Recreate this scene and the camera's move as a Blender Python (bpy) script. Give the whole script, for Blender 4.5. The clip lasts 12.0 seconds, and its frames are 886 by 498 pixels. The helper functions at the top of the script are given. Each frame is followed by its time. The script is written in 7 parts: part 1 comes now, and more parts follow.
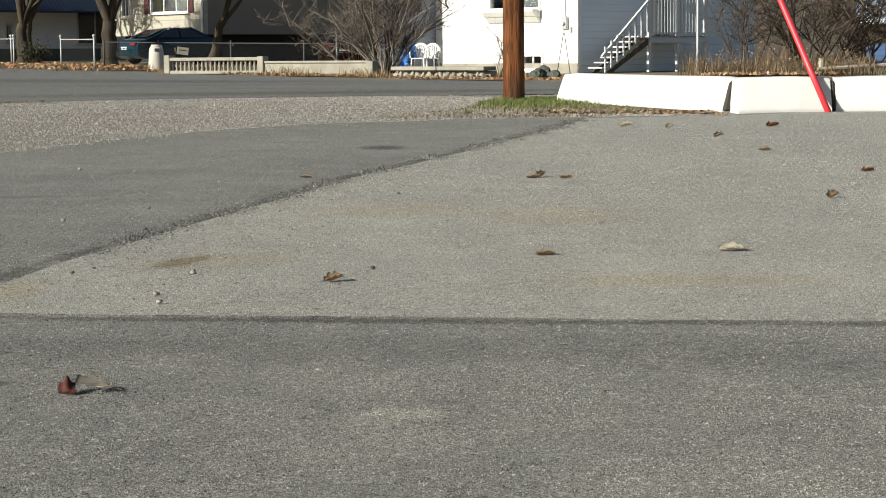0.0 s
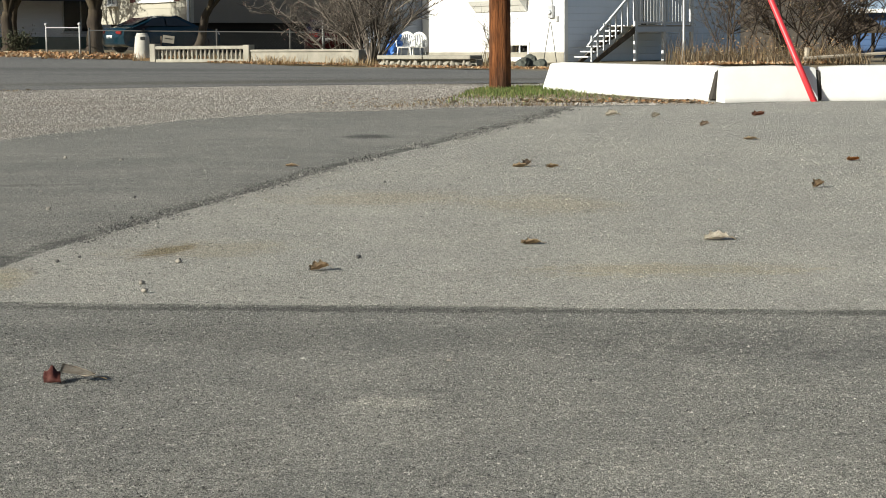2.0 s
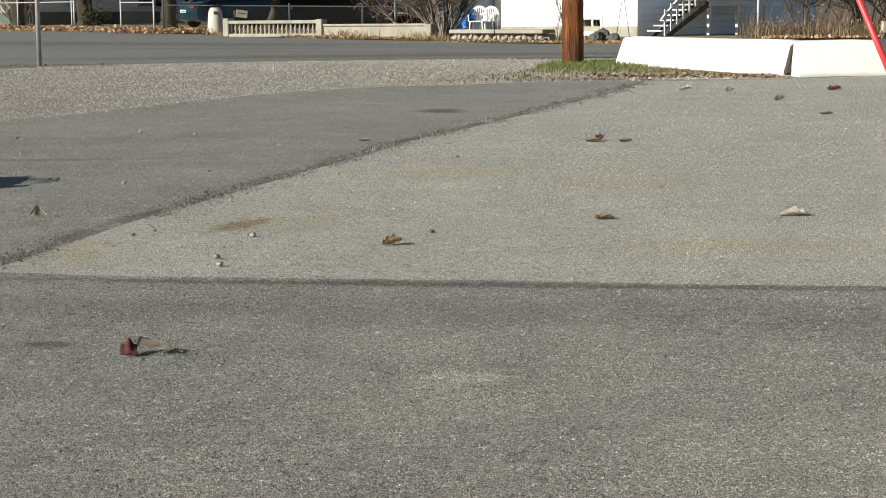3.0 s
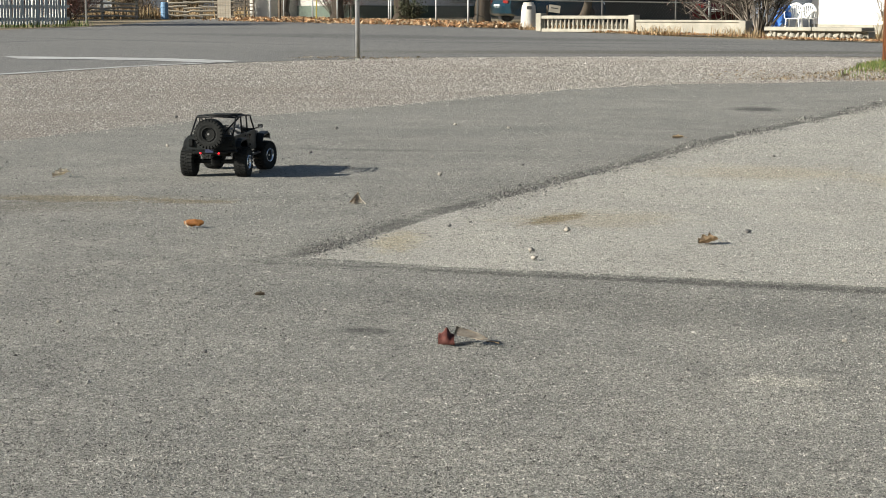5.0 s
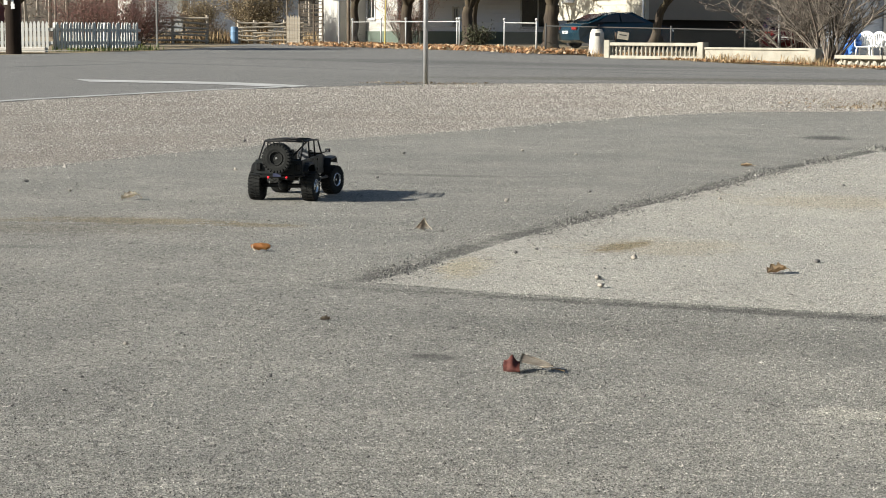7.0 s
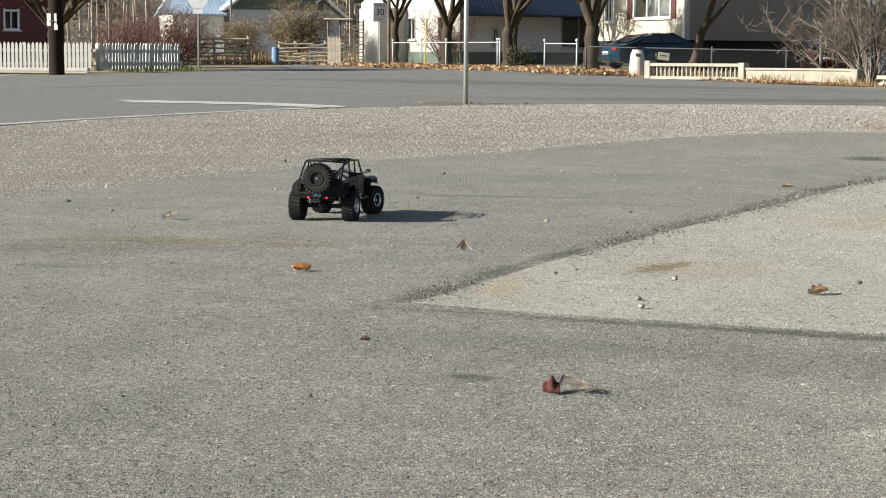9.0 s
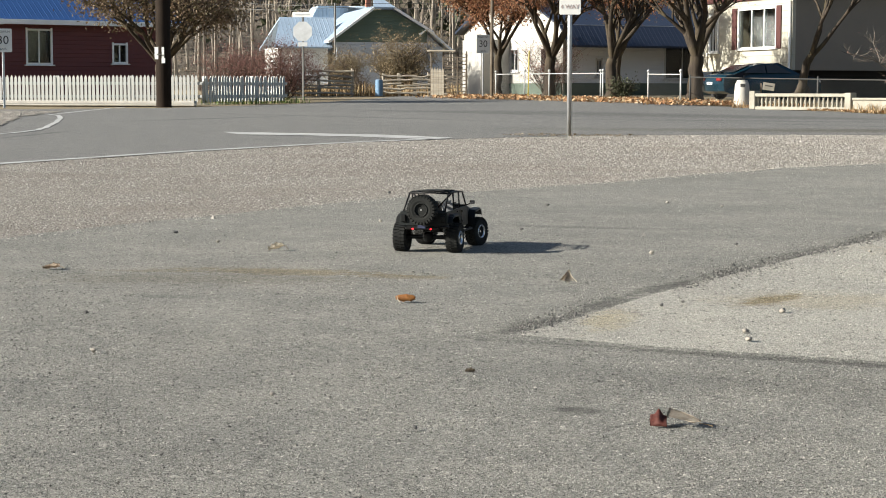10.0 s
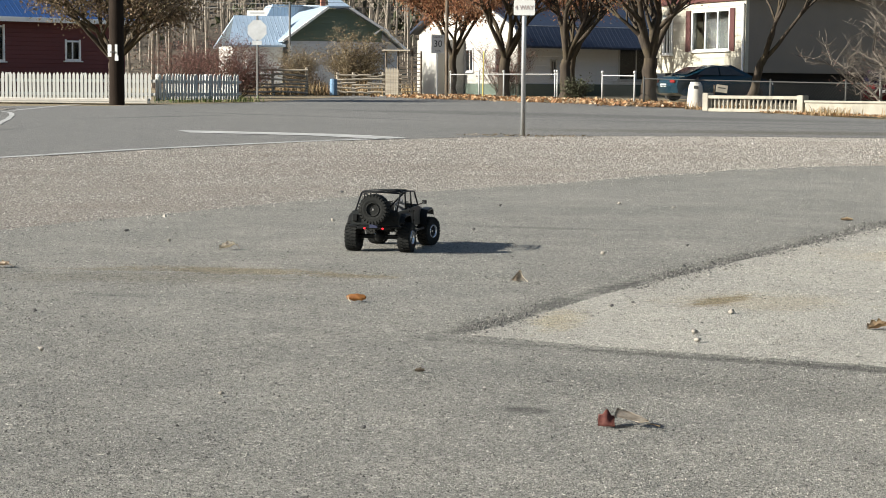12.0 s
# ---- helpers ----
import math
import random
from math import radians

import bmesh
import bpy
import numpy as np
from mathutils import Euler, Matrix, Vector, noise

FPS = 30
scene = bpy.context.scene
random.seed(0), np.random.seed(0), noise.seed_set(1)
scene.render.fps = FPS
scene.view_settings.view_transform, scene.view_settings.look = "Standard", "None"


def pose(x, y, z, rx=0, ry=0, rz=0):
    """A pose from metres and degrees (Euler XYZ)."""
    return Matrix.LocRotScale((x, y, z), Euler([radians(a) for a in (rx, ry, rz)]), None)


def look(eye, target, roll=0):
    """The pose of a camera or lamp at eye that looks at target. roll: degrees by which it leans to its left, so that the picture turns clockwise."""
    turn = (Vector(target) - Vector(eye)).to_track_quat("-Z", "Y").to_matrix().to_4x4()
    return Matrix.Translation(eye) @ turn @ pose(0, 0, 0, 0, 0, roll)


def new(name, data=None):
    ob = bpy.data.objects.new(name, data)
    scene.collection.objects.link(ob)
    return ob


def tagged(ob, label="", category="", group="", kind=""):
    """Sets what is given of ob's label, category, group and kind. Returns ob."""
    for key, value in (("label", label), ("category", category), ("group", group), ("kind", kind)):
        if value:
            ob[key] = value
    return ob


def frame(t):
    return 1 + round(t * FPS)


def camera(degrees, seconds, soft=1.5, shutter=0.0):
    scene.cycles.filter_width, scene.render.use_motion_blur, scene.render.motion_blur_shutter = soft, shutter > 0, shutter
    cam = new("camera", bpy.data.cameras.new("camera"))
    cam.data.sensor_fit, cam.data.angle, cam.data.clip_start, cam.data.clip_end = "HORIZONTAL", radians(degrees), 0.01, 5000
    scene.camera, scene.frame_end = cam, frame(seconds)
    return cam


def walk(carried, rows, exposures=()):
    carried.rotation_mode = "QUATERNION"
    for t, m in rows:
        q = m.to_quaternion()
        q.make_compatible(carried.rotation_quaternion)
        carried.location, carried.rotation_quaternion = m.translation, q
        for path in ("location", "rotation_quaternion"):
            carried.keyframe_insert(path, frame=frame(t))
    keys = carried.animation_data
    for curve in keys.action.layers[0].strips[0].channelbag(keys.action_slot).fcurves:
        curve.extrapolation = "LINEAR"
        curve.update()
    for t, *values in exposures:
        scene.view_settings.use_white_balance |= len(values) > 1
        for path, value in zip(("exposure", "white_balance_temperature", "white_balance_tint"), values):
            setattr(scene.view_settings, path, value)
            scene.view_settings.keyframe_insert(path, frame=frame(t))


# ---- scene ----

# ---- camera: a low hand-held pan with a long lens ----
EYE_Z = 0.59
cam = camera(28.39, 12.0, soft=0.95)
# seconds, x, y, degrees turned to the right, degrees tilted up, lean
PATH = [
    (0.0, 0.0040, -0.0118, -0.000, -6.413, -0.529),
    (0.5, 0.0046, -0.0129, 0.258, -6.397, -0.406),
    (1.0, 0.0075, -0.0133, 0.795, -6.365, -0.453),
    (1.5, 0.0075, -0.0161, 0.994, -6.312, -0.611),
    (2.0, 0.0053, -0.0122, 0.449, -6.778, -0.449),
    (2.5, 0.0030, -0.0191, -0.459, -7.430, -0.372),
    (2.7, 0.0011, -0.0146, -0.962, -7.529, -0.481),
    (4.3, -0.0153, -0.0011, -8.284, -7.804, -0.075),
    (4.5, -0.0262, -0.0045, -9.516, -7.789, -0.075),
    (4.6, -0.0191, -0.0153, -10.084, -7.803, -0.010),
    (5.0, -0.0259, -0.0056, -11.923, -7.691, -0.013),
    (5.5, -0.0274, -0.0017, -13.660, -7.601, 0.049),
    (6.0, -0.0298, 0.0023, -13.979, -7.469, 0.268),
    (6.5, -0.0282, 0.0008, -14.228, -7.172, 0.181),
    (7.0, -0.0291, 0.0040, -14.092, -6.861, 0.338),
    (7.2, -0.0280, 0.0011, -13.991, -6.807, 0.301),
    (8.8, -0.0253, -0.0001, -14.849, -6.390, 0.188),
    (9.0, -0.0299, 0.0053, -15.409, -6.201, 0.311),
    (9.5, -0.0339, 0.0098, -17.144, -5.646, 0.157),
    (10.0, -0.0372, 0.0119, -18.785, -5.192, 0.068),
    (10.5, -0.0345, 0.0088, -19.090, -4.966, 0.241),
    (11.0, -0.0362, 0.0171, -19.082, -5.065, 0.346),
    (11.5, -0.0301, 0.0128, -18.823, -5.127, 0.343),
    (12.0, -0.0291, 0.0128, -17.272, -5.190, 0.491),
]


def aim(x, y, turn, tilt, lean):
    return pose(x, y, EYE_Z) @ pose(0, 0, 0, 0, 0, -turn) @ pose(0, 0, 0, 90 + tilt) @ pose(0, 0, 0, 0, 0, lean)


walk(cam, [(r[0], aim(*r[1:])) for r in PATH], [(0, 0.75, 6500, 7.5), (2.7, 0.79, 6500, 7.5), (4.5, 1.14, 6500, 9), (6.0, 1.2, 6500, 10), (7.2, 1.31, 6500, 10), (12, 1.36, 6500, 10)])

# ---- light: low autumn sun from the left, clear sky ----
SUN_EL, SUN_FROM = 23.0, Vector((-0.85, -0.53, 0)).normalized()
world = bpy.data.worlds.new("sky")
scene.world = world
world.use_nodes = True
wn = world.node_tree.nodes
sky = wn.new("ShaderNodeTexSky")
sky.sky_type = "NISHITA"
sky.sun_disc = False
sky.sun_elevation = radians(SUN_EL)
sky.sun_rotation = math.atan2(SUN_FROM.x, SUN_FROM.y)
world.node_tree.links.new(sky.outputs["Color"], wn["Background"].inputs["Color"])
wn["Background"].inputs["Strength"].default_value = 0.05
sun_data = bpy.data.lights.new("sun", "SUN")
sun_data.energy, sun_data.angle, sun_data.color = 5.0, radians(0.53), (1.0, 0.955, 0.85)
sun = new("sun", sun_data)
sun_vec = SUN_FROM * math.cos(radians(SUN_EL)) + Vector((0, 0, math.sin(radians(SUN_EL))))
sun.matrix_basis = look(sun_vec * 50, (0, 0, 0))

# ---- materials ----
class Nodes:
    """A short way to write a node material."""

    def __init__(self, name, mat=None):
        self.mat = mat or bpy.data.materials.new(name)
        self.mat.use_nodes = True
        self.tree = self.mat.node_tree
        self.bsdf = self.tree.nodes["Principled BSDF"]
        self.coord = self.tree.nodes.new("ShaderNodeTexCoord")

    def add(self, kind, **inputs):
        n = self.tree.nodes.new(kind)
        for k, v in inputs.items():
            self.put(n.inputs[k.replace("_", " ")], v)
        return n

    def put(self, socket, v):
        if isinstance(v, bpy.types.NodeSocket):
            self.tree.links.new(v, socket)
        else:
            socket.default_value = v

    def noise(self, scale, detail=4.0, rough=0.6, where="Object", stretch=None):
        v = self.coord.outputs[where]
        if stretch:
            mp = self.add("ShaderNodeMapping", Vector=v)
            mp.inputs["Scale"].default_value = stretch
            v = mp.outputs[0]
        return self.add("ShaderNodeTexNoise", Vector=v, Scale=scale, Detail=detail, Roughness=rough).outputs["Fac"]

    def cells(self, scale, out="Color", feature="F1", where="Object", stretch=None):
        v = self.coord.outputs[where]
        if stretch:
            mp = self.add("ShaderNodeMapping", Vector=v)
            mp.inputs["Scale"].default_value = stretch
            v = mp.outputs[0]
        n = self.add("ShaderNodeTexVoronoi", Vector=v, Scale=scale)
        n.feature = feature
        return n.outputs[out]

    def ramp(self, fac, stops, ease="LINEAR"):
        n = self.add("ShaderNodeValToRGB", Fac=fac)
        n.color_ramp.interpolation = ease
        e = n.color_ramp.elements
        while len(e) < len(stops):
            e.new(0.5)
        for el, (p, c) in zip(e, stops):
            el.position = p
            el.color = (c, c, c, 1) if isinstance(c, (int, float)) else (*c, 1)
        return n.outputs["Color"]

    def mix(self, fac, a, b, how="MIX"):
        n = self.tree.nodes.new("ShaderNodeMix")
        n.data_type, n.blend_type = "RGBA", how
        for s, v in ((n.inputs[0], fac), (n.inputs[6], a), (n.inputs[7], b)):
            self.put(s, (*v, 1) if isinstance(v, tuple) and len(v) == 3 else v)
        return n.outputs[2]

    def math(self, how, a, b=0.5):
        n = self.tree.nodes.new("ShaderNodeMath")
        n.operation = how
        self.put(n.inputs[0], a), self.put(n.inputs[1], b)
        return n.outputs[0]

    def random(self):
        return self.add("ShaderNodeObjectInfo").outputs["Random"]

    def island(self):
        return self.add("ShaderNodeNewGeometry").outputs["Random Per Island"]

    def bump(self, height, strength=0.4, dist=0.01):
        b = self.add("ShaderNodeBump", Height=height, Strength=strength, Distance=dist)
        self.put(self.bsdf.inputs["Normal"], b.outputs[0])

    def done(self, colour, rough=0.7, metal=0.0, spec=None):
        self.put(self.bsdf.inputs["Base Color"], (*colour, 1) if isinstance(colour, tuple) else colour)
        self.put(self.bsdf.inputs["Roughness"], rough)
        self.put(self.bsdf.inputs["Metallic"], metal)
        if spec is not None:
            self.bsdf.inputs["Specular IOR Level"].default_value = spec
        return self.mat


def scaled(c, k):
    return tuple(min(1.0, v * k) for v in c)


def plain(name, colour, rough=0.6, metal=0.0, vary=0.12, scale=6.0, bump=0.0, fine=60.0):
    """Paint, plastic, metal or fabric: a colour with blotches at two scales, uneven gloss and a little relief."""
    n = Nodes(name)
    a = n.noise(scale, 5.0)
    b = n.noise(fine, 3.0)
    c = n.mix(n.ramp(a, [(0.3, 0.0), (0.7, 1.0)]), scaled(colour, 1 - vary), scaled(colour, 1 + vary))
    c = n.mix(n.math("MULTIPLY", n.ramp(b, [(0.35, 1.0), (0.6, 0.0)]), vary), c, scaled(colour, 0.55))
    if bump:
        n.bump(b, bump, 0.004)
    r = n.math("ADD", n.math("MULTIPLY", a, 0.24), rough - 0.12)
    return n.done(c, r, metal)


def asphalt(name, dark, light, warm, stain, size=150.0, blotch=0.6):
    """Worn asphalt: grainy binder with pale specks, clustered pits painted dark as shadow between stones, broad worn
    and stained zones.
    """
    n = Nodes(name)
    grain = n.noise(size * 0.55, 9.0, 0.78)
    chips = n.add("ShaderNodeSeparateColor", Color=n.cells(size, "Color"))
    edge = n.cells(size, "Distance")
    big = n.add("ShaderNodeSeparateColor", Color=n.cells(size * 0.45, "Color"))
    broad = n.noise(blotch, 6.0, 0.68)
    mid = n.noise(3.2, 7.0, 0.7)
    pits = n.noise(42.0, 5.0, 0.7, stretch=(0.7, 1.0, 1.0))
    c = n.mix(n.ramp(grain, [(0.30, 0.0), (0.70, 1.0)]), dark, light)
    c = n.mix(n.math("MULTIPLY", n.ramp(chips.outputs[2], [(0.0, 1.0), (0.35, 0.0)]), 0.3), c, scaled(dark, 0.6))
    c = n.mix(n.math("MULTIPLY", n.ramp(broad, [(0.40, 0.0), (0.62, 1.0)]), 0.5), c, warm)
    c = n.mix(n.math("MULTIPLY", n.ramp(mid, [(0.46, 0.0), (0.66, 1.0)]), 0.5), c, stain)
    c = n.mix(n.math("MULTIPLY", n.ramp(mid, [(0.34, 1.0), (0.48, 0.0)]), 0.3), c, scaled(warm, 1.12))
    k = n.math("MULTIPLY", n.ramp(pits, [(0.55, 0.0), (0.66, 1.0)]), n.ramp(n.noise(1.7, 5.0), [(0.38, 0.15), (0.62, 0.9)]))
    c = n.mix(k, c, scaled(dark, 0.45))
    fine = n.add("ShaderNodeSeparateColor", Color=n.cells(size * 2.9, "Color"))
    c = n.mix(0.9, c, n.ramp(fine.outputs[0], [(0.0, 0.30), (0.25, 0.70), (0.6, 1.05), (0.9, 1.4), (1.0, 1.7)]), "MULTIPLY")
    c = n.mix(n.math("MULTIPLY", n.ramp(chips.outputs[1], [(0.975, 0.0), (0.985, 1.0)]), 0.3), c, (0.66, 0.62, 0.54))
    c = n.mix(n.math("MULTIPLY", n.ramp(big.outputs[0], [(0.985, 0.0), (0.99, 1.0)]), 0.2), c, (0.62, 0.58, 0.50))
    h = n.math("SUBTRACT", n.math("MULTIPLY", grain, 1.3), n.math("MULTIPLY", edge, 0.35))
    h = n.math("SUBTRACT", h, n.math("MULTIPLY", k, 0.8))
    h = n.math("ADD", h, n.math("MULTIPLY", fine.outputs[1], 0.45))
    n.bump(h, 0.9, 0.004)
    return n.done(c, 0.88, 0, 0.3)


M = {}
M["lot"] = asphalt("worn_grey_asphalt", (0.105, 0.1025, 0.0925), (0.30, 0.293, 0.260), (0.258, 0.249, 0.219), (0.150, 0.1475, 0.135))
M["patch"] = asphalt("pale_coarse_asphalt", (0.178, 0.171, 0.153), (0.485, 0.468, 0.416), (0.40, 0.382, 0.33), (0.288, 0.278, 0.247), 180.0)
M["road"] = asphalt("road_asphalt", (0.108, 0.107, 0.101), (0.20, 0.197, 0.185), (0.172, 0.168, 0.157), (0.100, 0.0995, 0.095), 90.0, 0.2)


def gravel_bed():
    n = Nodes("gravel_bed")
    v = n.cells(85.0, "Color")
    s = n.add("ShaderNodeSeparateColor", Color=v)
    d = n.cells(85.0, "Distance")
    c = n.mix(s.outputs[0], (0.17, 0.155, 0.13), (0.42, 0.39, 0.335))
    c = n.mix(n.math("MULTIPLY", n.ramp(d, [(0.3, 0.0), (0.7, 1.0)]), 0.7), c, (0.07, 0.06, 0.05))
    c = n.mix(n.math("MULTIPLY", n.ramp(n.noise(0.5), [(0.45, 0.0), (0.65, 1.0)]), 0.6), c, (0.15, 0.12, 0.10))
    n.bump(n.math("SUBTRACT", 1.0, d), 0.9, 0.02)
    return n.done(c, 0.9)


M["gravel"] = gravel_bed()


def stone_mat():
    n = Nodes("gravel_stone")
    i = n.island()
    c = n.ramp(i, [(0.0, (0.11, 0.105, 0.095)), (0.3, (0.225, 0.213, 0.19)), (0.6, (0.375, 0.352, 0.317)), (0.82, (0.31, 0.288, 0.255)), (1.0, (0.47, 0.45, 0.41))])
    c = n.mix(n.math("MULTIPLY", n.noise(120.0), 0.4), c, (0.14, 0.12, 0.11))
    c = n.mix(n.math("MULTIPLY", n.ramp(n.noise(0.8, 6.0, 0.65, stretch=(0.45, 1.3, 1)), [(0.52, 0.0), (0.66, 1.0)]), 0.6), c, (0.15, 0.118, 0.098))
    return n.done(c, 0.9)


M["stone"] = stone_mat()


def earth():
    n = Nodes("dry_grass_and_earth")
    c = n.ramp(n.noise(1.2, 6.0), [(0.3, (0.10, 0.085, 0.05)), (0.5, (0.19, 0.15, 0.085)), (0.7, (0.13, 0.12, 0.055))])
    c = n.mix(n.math("MULTIPLY", n.noise(30.0), 0.6), c, (0.23, 0.17, 0.10))
    n.bump(n.noise(25.0), 0.8, 0.03)
    return n.done(c, 0.95)


M["earth"] = earth()

def with_shapes(mat, spots):
    """Adds stains, and a painted shadow streak, with a shape of their own to a ground material: x, y, half-lengths,
    turn, colour, strength.
    """
    n = Nodes(mat.name, mat)
    socket = n.bsdf.inputs["Base Color"]
    c = socket.links[0].from_socket
    wob = n.add("ShaderNodeTexNoise", Vector=n.coord.outputs["Object"], Scale=3.0, Detail=6.0, Roughness=0.7)
    crumb = n.add("ShaderNodeTexNoise", Vector=n.coord.outputs["Object"], Scale=24.0, Detail=5.0, Roughness=0.75)
    for x, y, a, b, turn, col, k in spots:
        mp = n.add("ShaderNodeMapping", Vector=n.coord.outputs["Object"])
        mp.vector_type = "TEXTURE"
        mp.inputs["Location"].default_value = (x, y, 0)
        mp.inputs["Rotation"].default_value = (0, 0, radians(turn))
        mp.inputs["Scale"].default_value = (a, b, 1)
        ln = n.add("ShaderNodeVectorMath")
        ln.operation = "LENGTH"
        n.put(ln.inputs[0], mp.outputs[0])
        d = n.math("ADD", ln.outputs["Value"], n.math("MULTIPLY", n.math("SUBTRACT", wob.outputs["Fac"], 0.5), 1.5))
        d = n.math("ADD", d, n.math("MULTIPLY", n.math("SUBTRACT", crumb.outputs["Fac"], 0.5), 1.7))
        f = n.ramp(d, [(0.25, 1.0), (1.0, 0.0)], "EASE")
        c = n.mix(n.math("MULTIPLY", f, k), c, col, "MULTIPLY")
    n.put(socket, c)


SOOT = (0.45, 0.45, 0.46)
with_shapes(M["patch"], [(-0.735, 4.98, 0.26, 0.07, 74, (0.60, 0.52, 0.38), 0.9), (-0.62, 5.0, 0.34, 0.30, 20, (0.96, 0.90, 0.78), 0.7), (-0.2, 6.6, 0.55, 0.45, 10, (1.0, 0.94, 0.83), 0.8),
                         (0.45, 6.3, 0.4, 0.5, 0, (1.0, 0.93, 0.80), 0.7), (0.6, 4.45, 0.5, 0.18, 0, (1.0, 0.92, 0.74), 0.7), (-1.08, 4.4, 0.10, 0.3, 5, (0.95, 0.86, 0.66), 0.7), (1.9, 5.7, 0.12, 0.08, 0, SOOT, 0.8)])
SEAM = [(-1.27, 4.05), (-1.19, 4.5), (-1.135, 4.95), (-1.045, 5.4), (-0.90, 6.1), (-0.76, 6.75), (-0.505, 8.1), (-0.245, 9.1), (0.045, 10.2), (0.35, 11.5), (0.73, 13.0), (1.21, 15.2)]
seam_spots = []
for (xa, ya), (xb, yb) in zip(SEAM, SEAM[1:]):
    seam_spots.append(((xa + xb) / 2, (ya + yb) / 2, math.hypot(xb - xa, yb - ya) * 0.72, 0.05 + 0.004 * ya, math.degrees(math.atan2(yb - ya, xb - xa)), (0.42, 0.42, 0.42), 0.85))
with_shapes(M["lot"], seam_spots + [(-2.35, 5.22, 0.55, 0.13, 6, (0.84, 0.73, 0.56), 0.9), (-1.95, 5.2, 0.25, 0.09, -4, (0.80, 0.70, 0.54), 0.8), (-2.75, 5.1, 0.3, 0.06, 12, (0.80, 0.74, 0.62), 0.7), (-0.83, 3.12, 0.075, 0.055, 0, (0.42, 0.42, 0.42), 0.95), (-2.41, 4.47, 0.2, 0.05, 5, (0.72, 0.73, 0.74), 0.8),
                       (-1.85, 7.35, 0.55, 0.10, 4, (0.62, 0.62, 0.63), 0.8), (-0.38, 10.93, 0.22, 0.3, 0, (0.28, 0.28, 0.29), 0.95), (0.1, 3.80, 1.9, 0.05, -6, (0.45, 0.45, 0.45), 0.9), (-0.1, 3.45, 1.3, 0.25, -6, (0.8, 0.8, 0.8), 0.8), (1.0, 3.3, 0.7, 0.25, -4, (0.78, 0.78, 0.8), 0.8),
                       (-2.55, 4.9, 0.7, 0.22, 10, (0.78, 0.74, 0.68), 0.7), (-0.05, 2.82, 0.09, 0.05, 0, (1.5, 1.48, 1.42), 0.6), (-1.7, 8.6, 1.0, 0.5, 20, (0.82, 0.83, 0.84), 0.7)])
# tyre tracks and stains; a thin dark streak paints a pole's cast shadow
with_shapes(M["road"], [(-13.0, 33.0, 9.0, 0.35, -32, (0.6, 0.6, 0.62), 0.7), (-12.0, 38.0, 9.0, 0.5, -36, (0.7, 0.7, 0.72), 0.6), (-3.0, 30.5, 6.0, 0.5, -32, (0.7, 0.7, 0.71), 0.6),
                        (-8.0, 38.5, 10.0, 2.8, -12, (0.58, 0.58, 0.59), 0.8), (-4.0, 34.0, 7.0, 0.9, 8, (0.66, 0.66, 0.67), 0.7), (-15.4, 31.0, 3.2, 0.35, 78, (0.5, 0.5, 0.52), 0.8), (-12.9, 20.8, 3.4, 0.12, 108, (0.5, 0.5, 0.52), 0.7),
                        (-2.0, 27.2, 7.0, 1.7, 12, (0.62, 0.57, 0.50), 0.85), (3.5, 29.0, 4.0, 1.2, 20, (0.72, 0.68, 0.62), 0.7), (-9.5, 30.5, 4.0, 2.0, -30, (1.15, 1.15, 1.14), 0.6)])

# paints and small-thing materials
M["body"] = plain("matt_charcoal_plastic", (0.0085, 0.0108, 0.0112), 0.5, 0, 0.15, 12, 0.06, 500)
M["black"] = plain("black_plastic", (0.008, 0.0085, 0.0085), 0.42, 0, 0.2, 20)
M["tyre"] = plain("tyre_rubber", (0.016, 0.0168, 0.0162), 0.78, 0, 0.3, 40, 0.3, 400)
M["chrome"] = plain("scuffed_chrome", (0.72, 0.72, 0.73), 0.22, 1.0, 0.08, 60)
M["steel"] = plain("bare_steel", (0.45, 0.45, 0.46), 0.35, 1.0, 0.1, 40)
M["red_plastic"] = plain("red_plastic", (0.45, 0.015, 0.012), 0.4)
M["blue_plastic"] = plain("blue_label", (0.03, 0.07, 0.28), 0.4)
M["navy_plate"] = plain("navy_plate", (0.02, 0.025, 0.06), 0.4)
M["grey_seat"] = plain("grey_vinyl", (0.16, 0.165, 0.17), 0.6)
M["amber"] = plain("amber_lens", (0.6, 0.17, 0.02), 0.25)
M["lens"] = plain("clear_lens", (0.75, 0.78, 0.8), 0.1)
M["concrete_white"] = plain("whitewashed_concrete", (0.58, 0.578, 0.56), 0.85, 0, 0.08, 3, 0.4, 90)
M["concrete_pale"] = plain("pale_worn_concrete", (0.42, 0.40, 0.36), 0.9, 0, 0.15, 4, 0.4, 70)
M["concrete"] = plain("weathered_concrete", (0.25, 0.235, 0.195), 0.9, 0, 0.22, 2.5, 0.4, 70)
M["galv"] = plain("galvanised_steel", (0.42, 0.43, 0.44), 0.5, 0.6, 0.12, 9)
M["sign_white"] = plain("white_sign_sheeting", (0.62, 0.62, 0.60), 0.45, 0, 0.05, 8)
M["sign_red"] = plain("red_sign_sheeting", (0.50, 0.02, 0.03), 0.45, 0, 0.06, 8)
M["sign_black"] = plain("black_print", (0.012, 0.012, 0.012), 0.5)
M["red_guard"] = plain("red_guard_plastic", (0.62, 0.035, 0.045), 0.42, 0, 0.08, 6)
M["gap_shade"] = plain("dark_gap_shade", (0.035, 0.03, 0.024), 0.9)
M["paint_line"] = plain("worn_road_paint", (0.36, 0.36, 0.35), 0.85, 0, 0.35, 2.5, 0, 30)
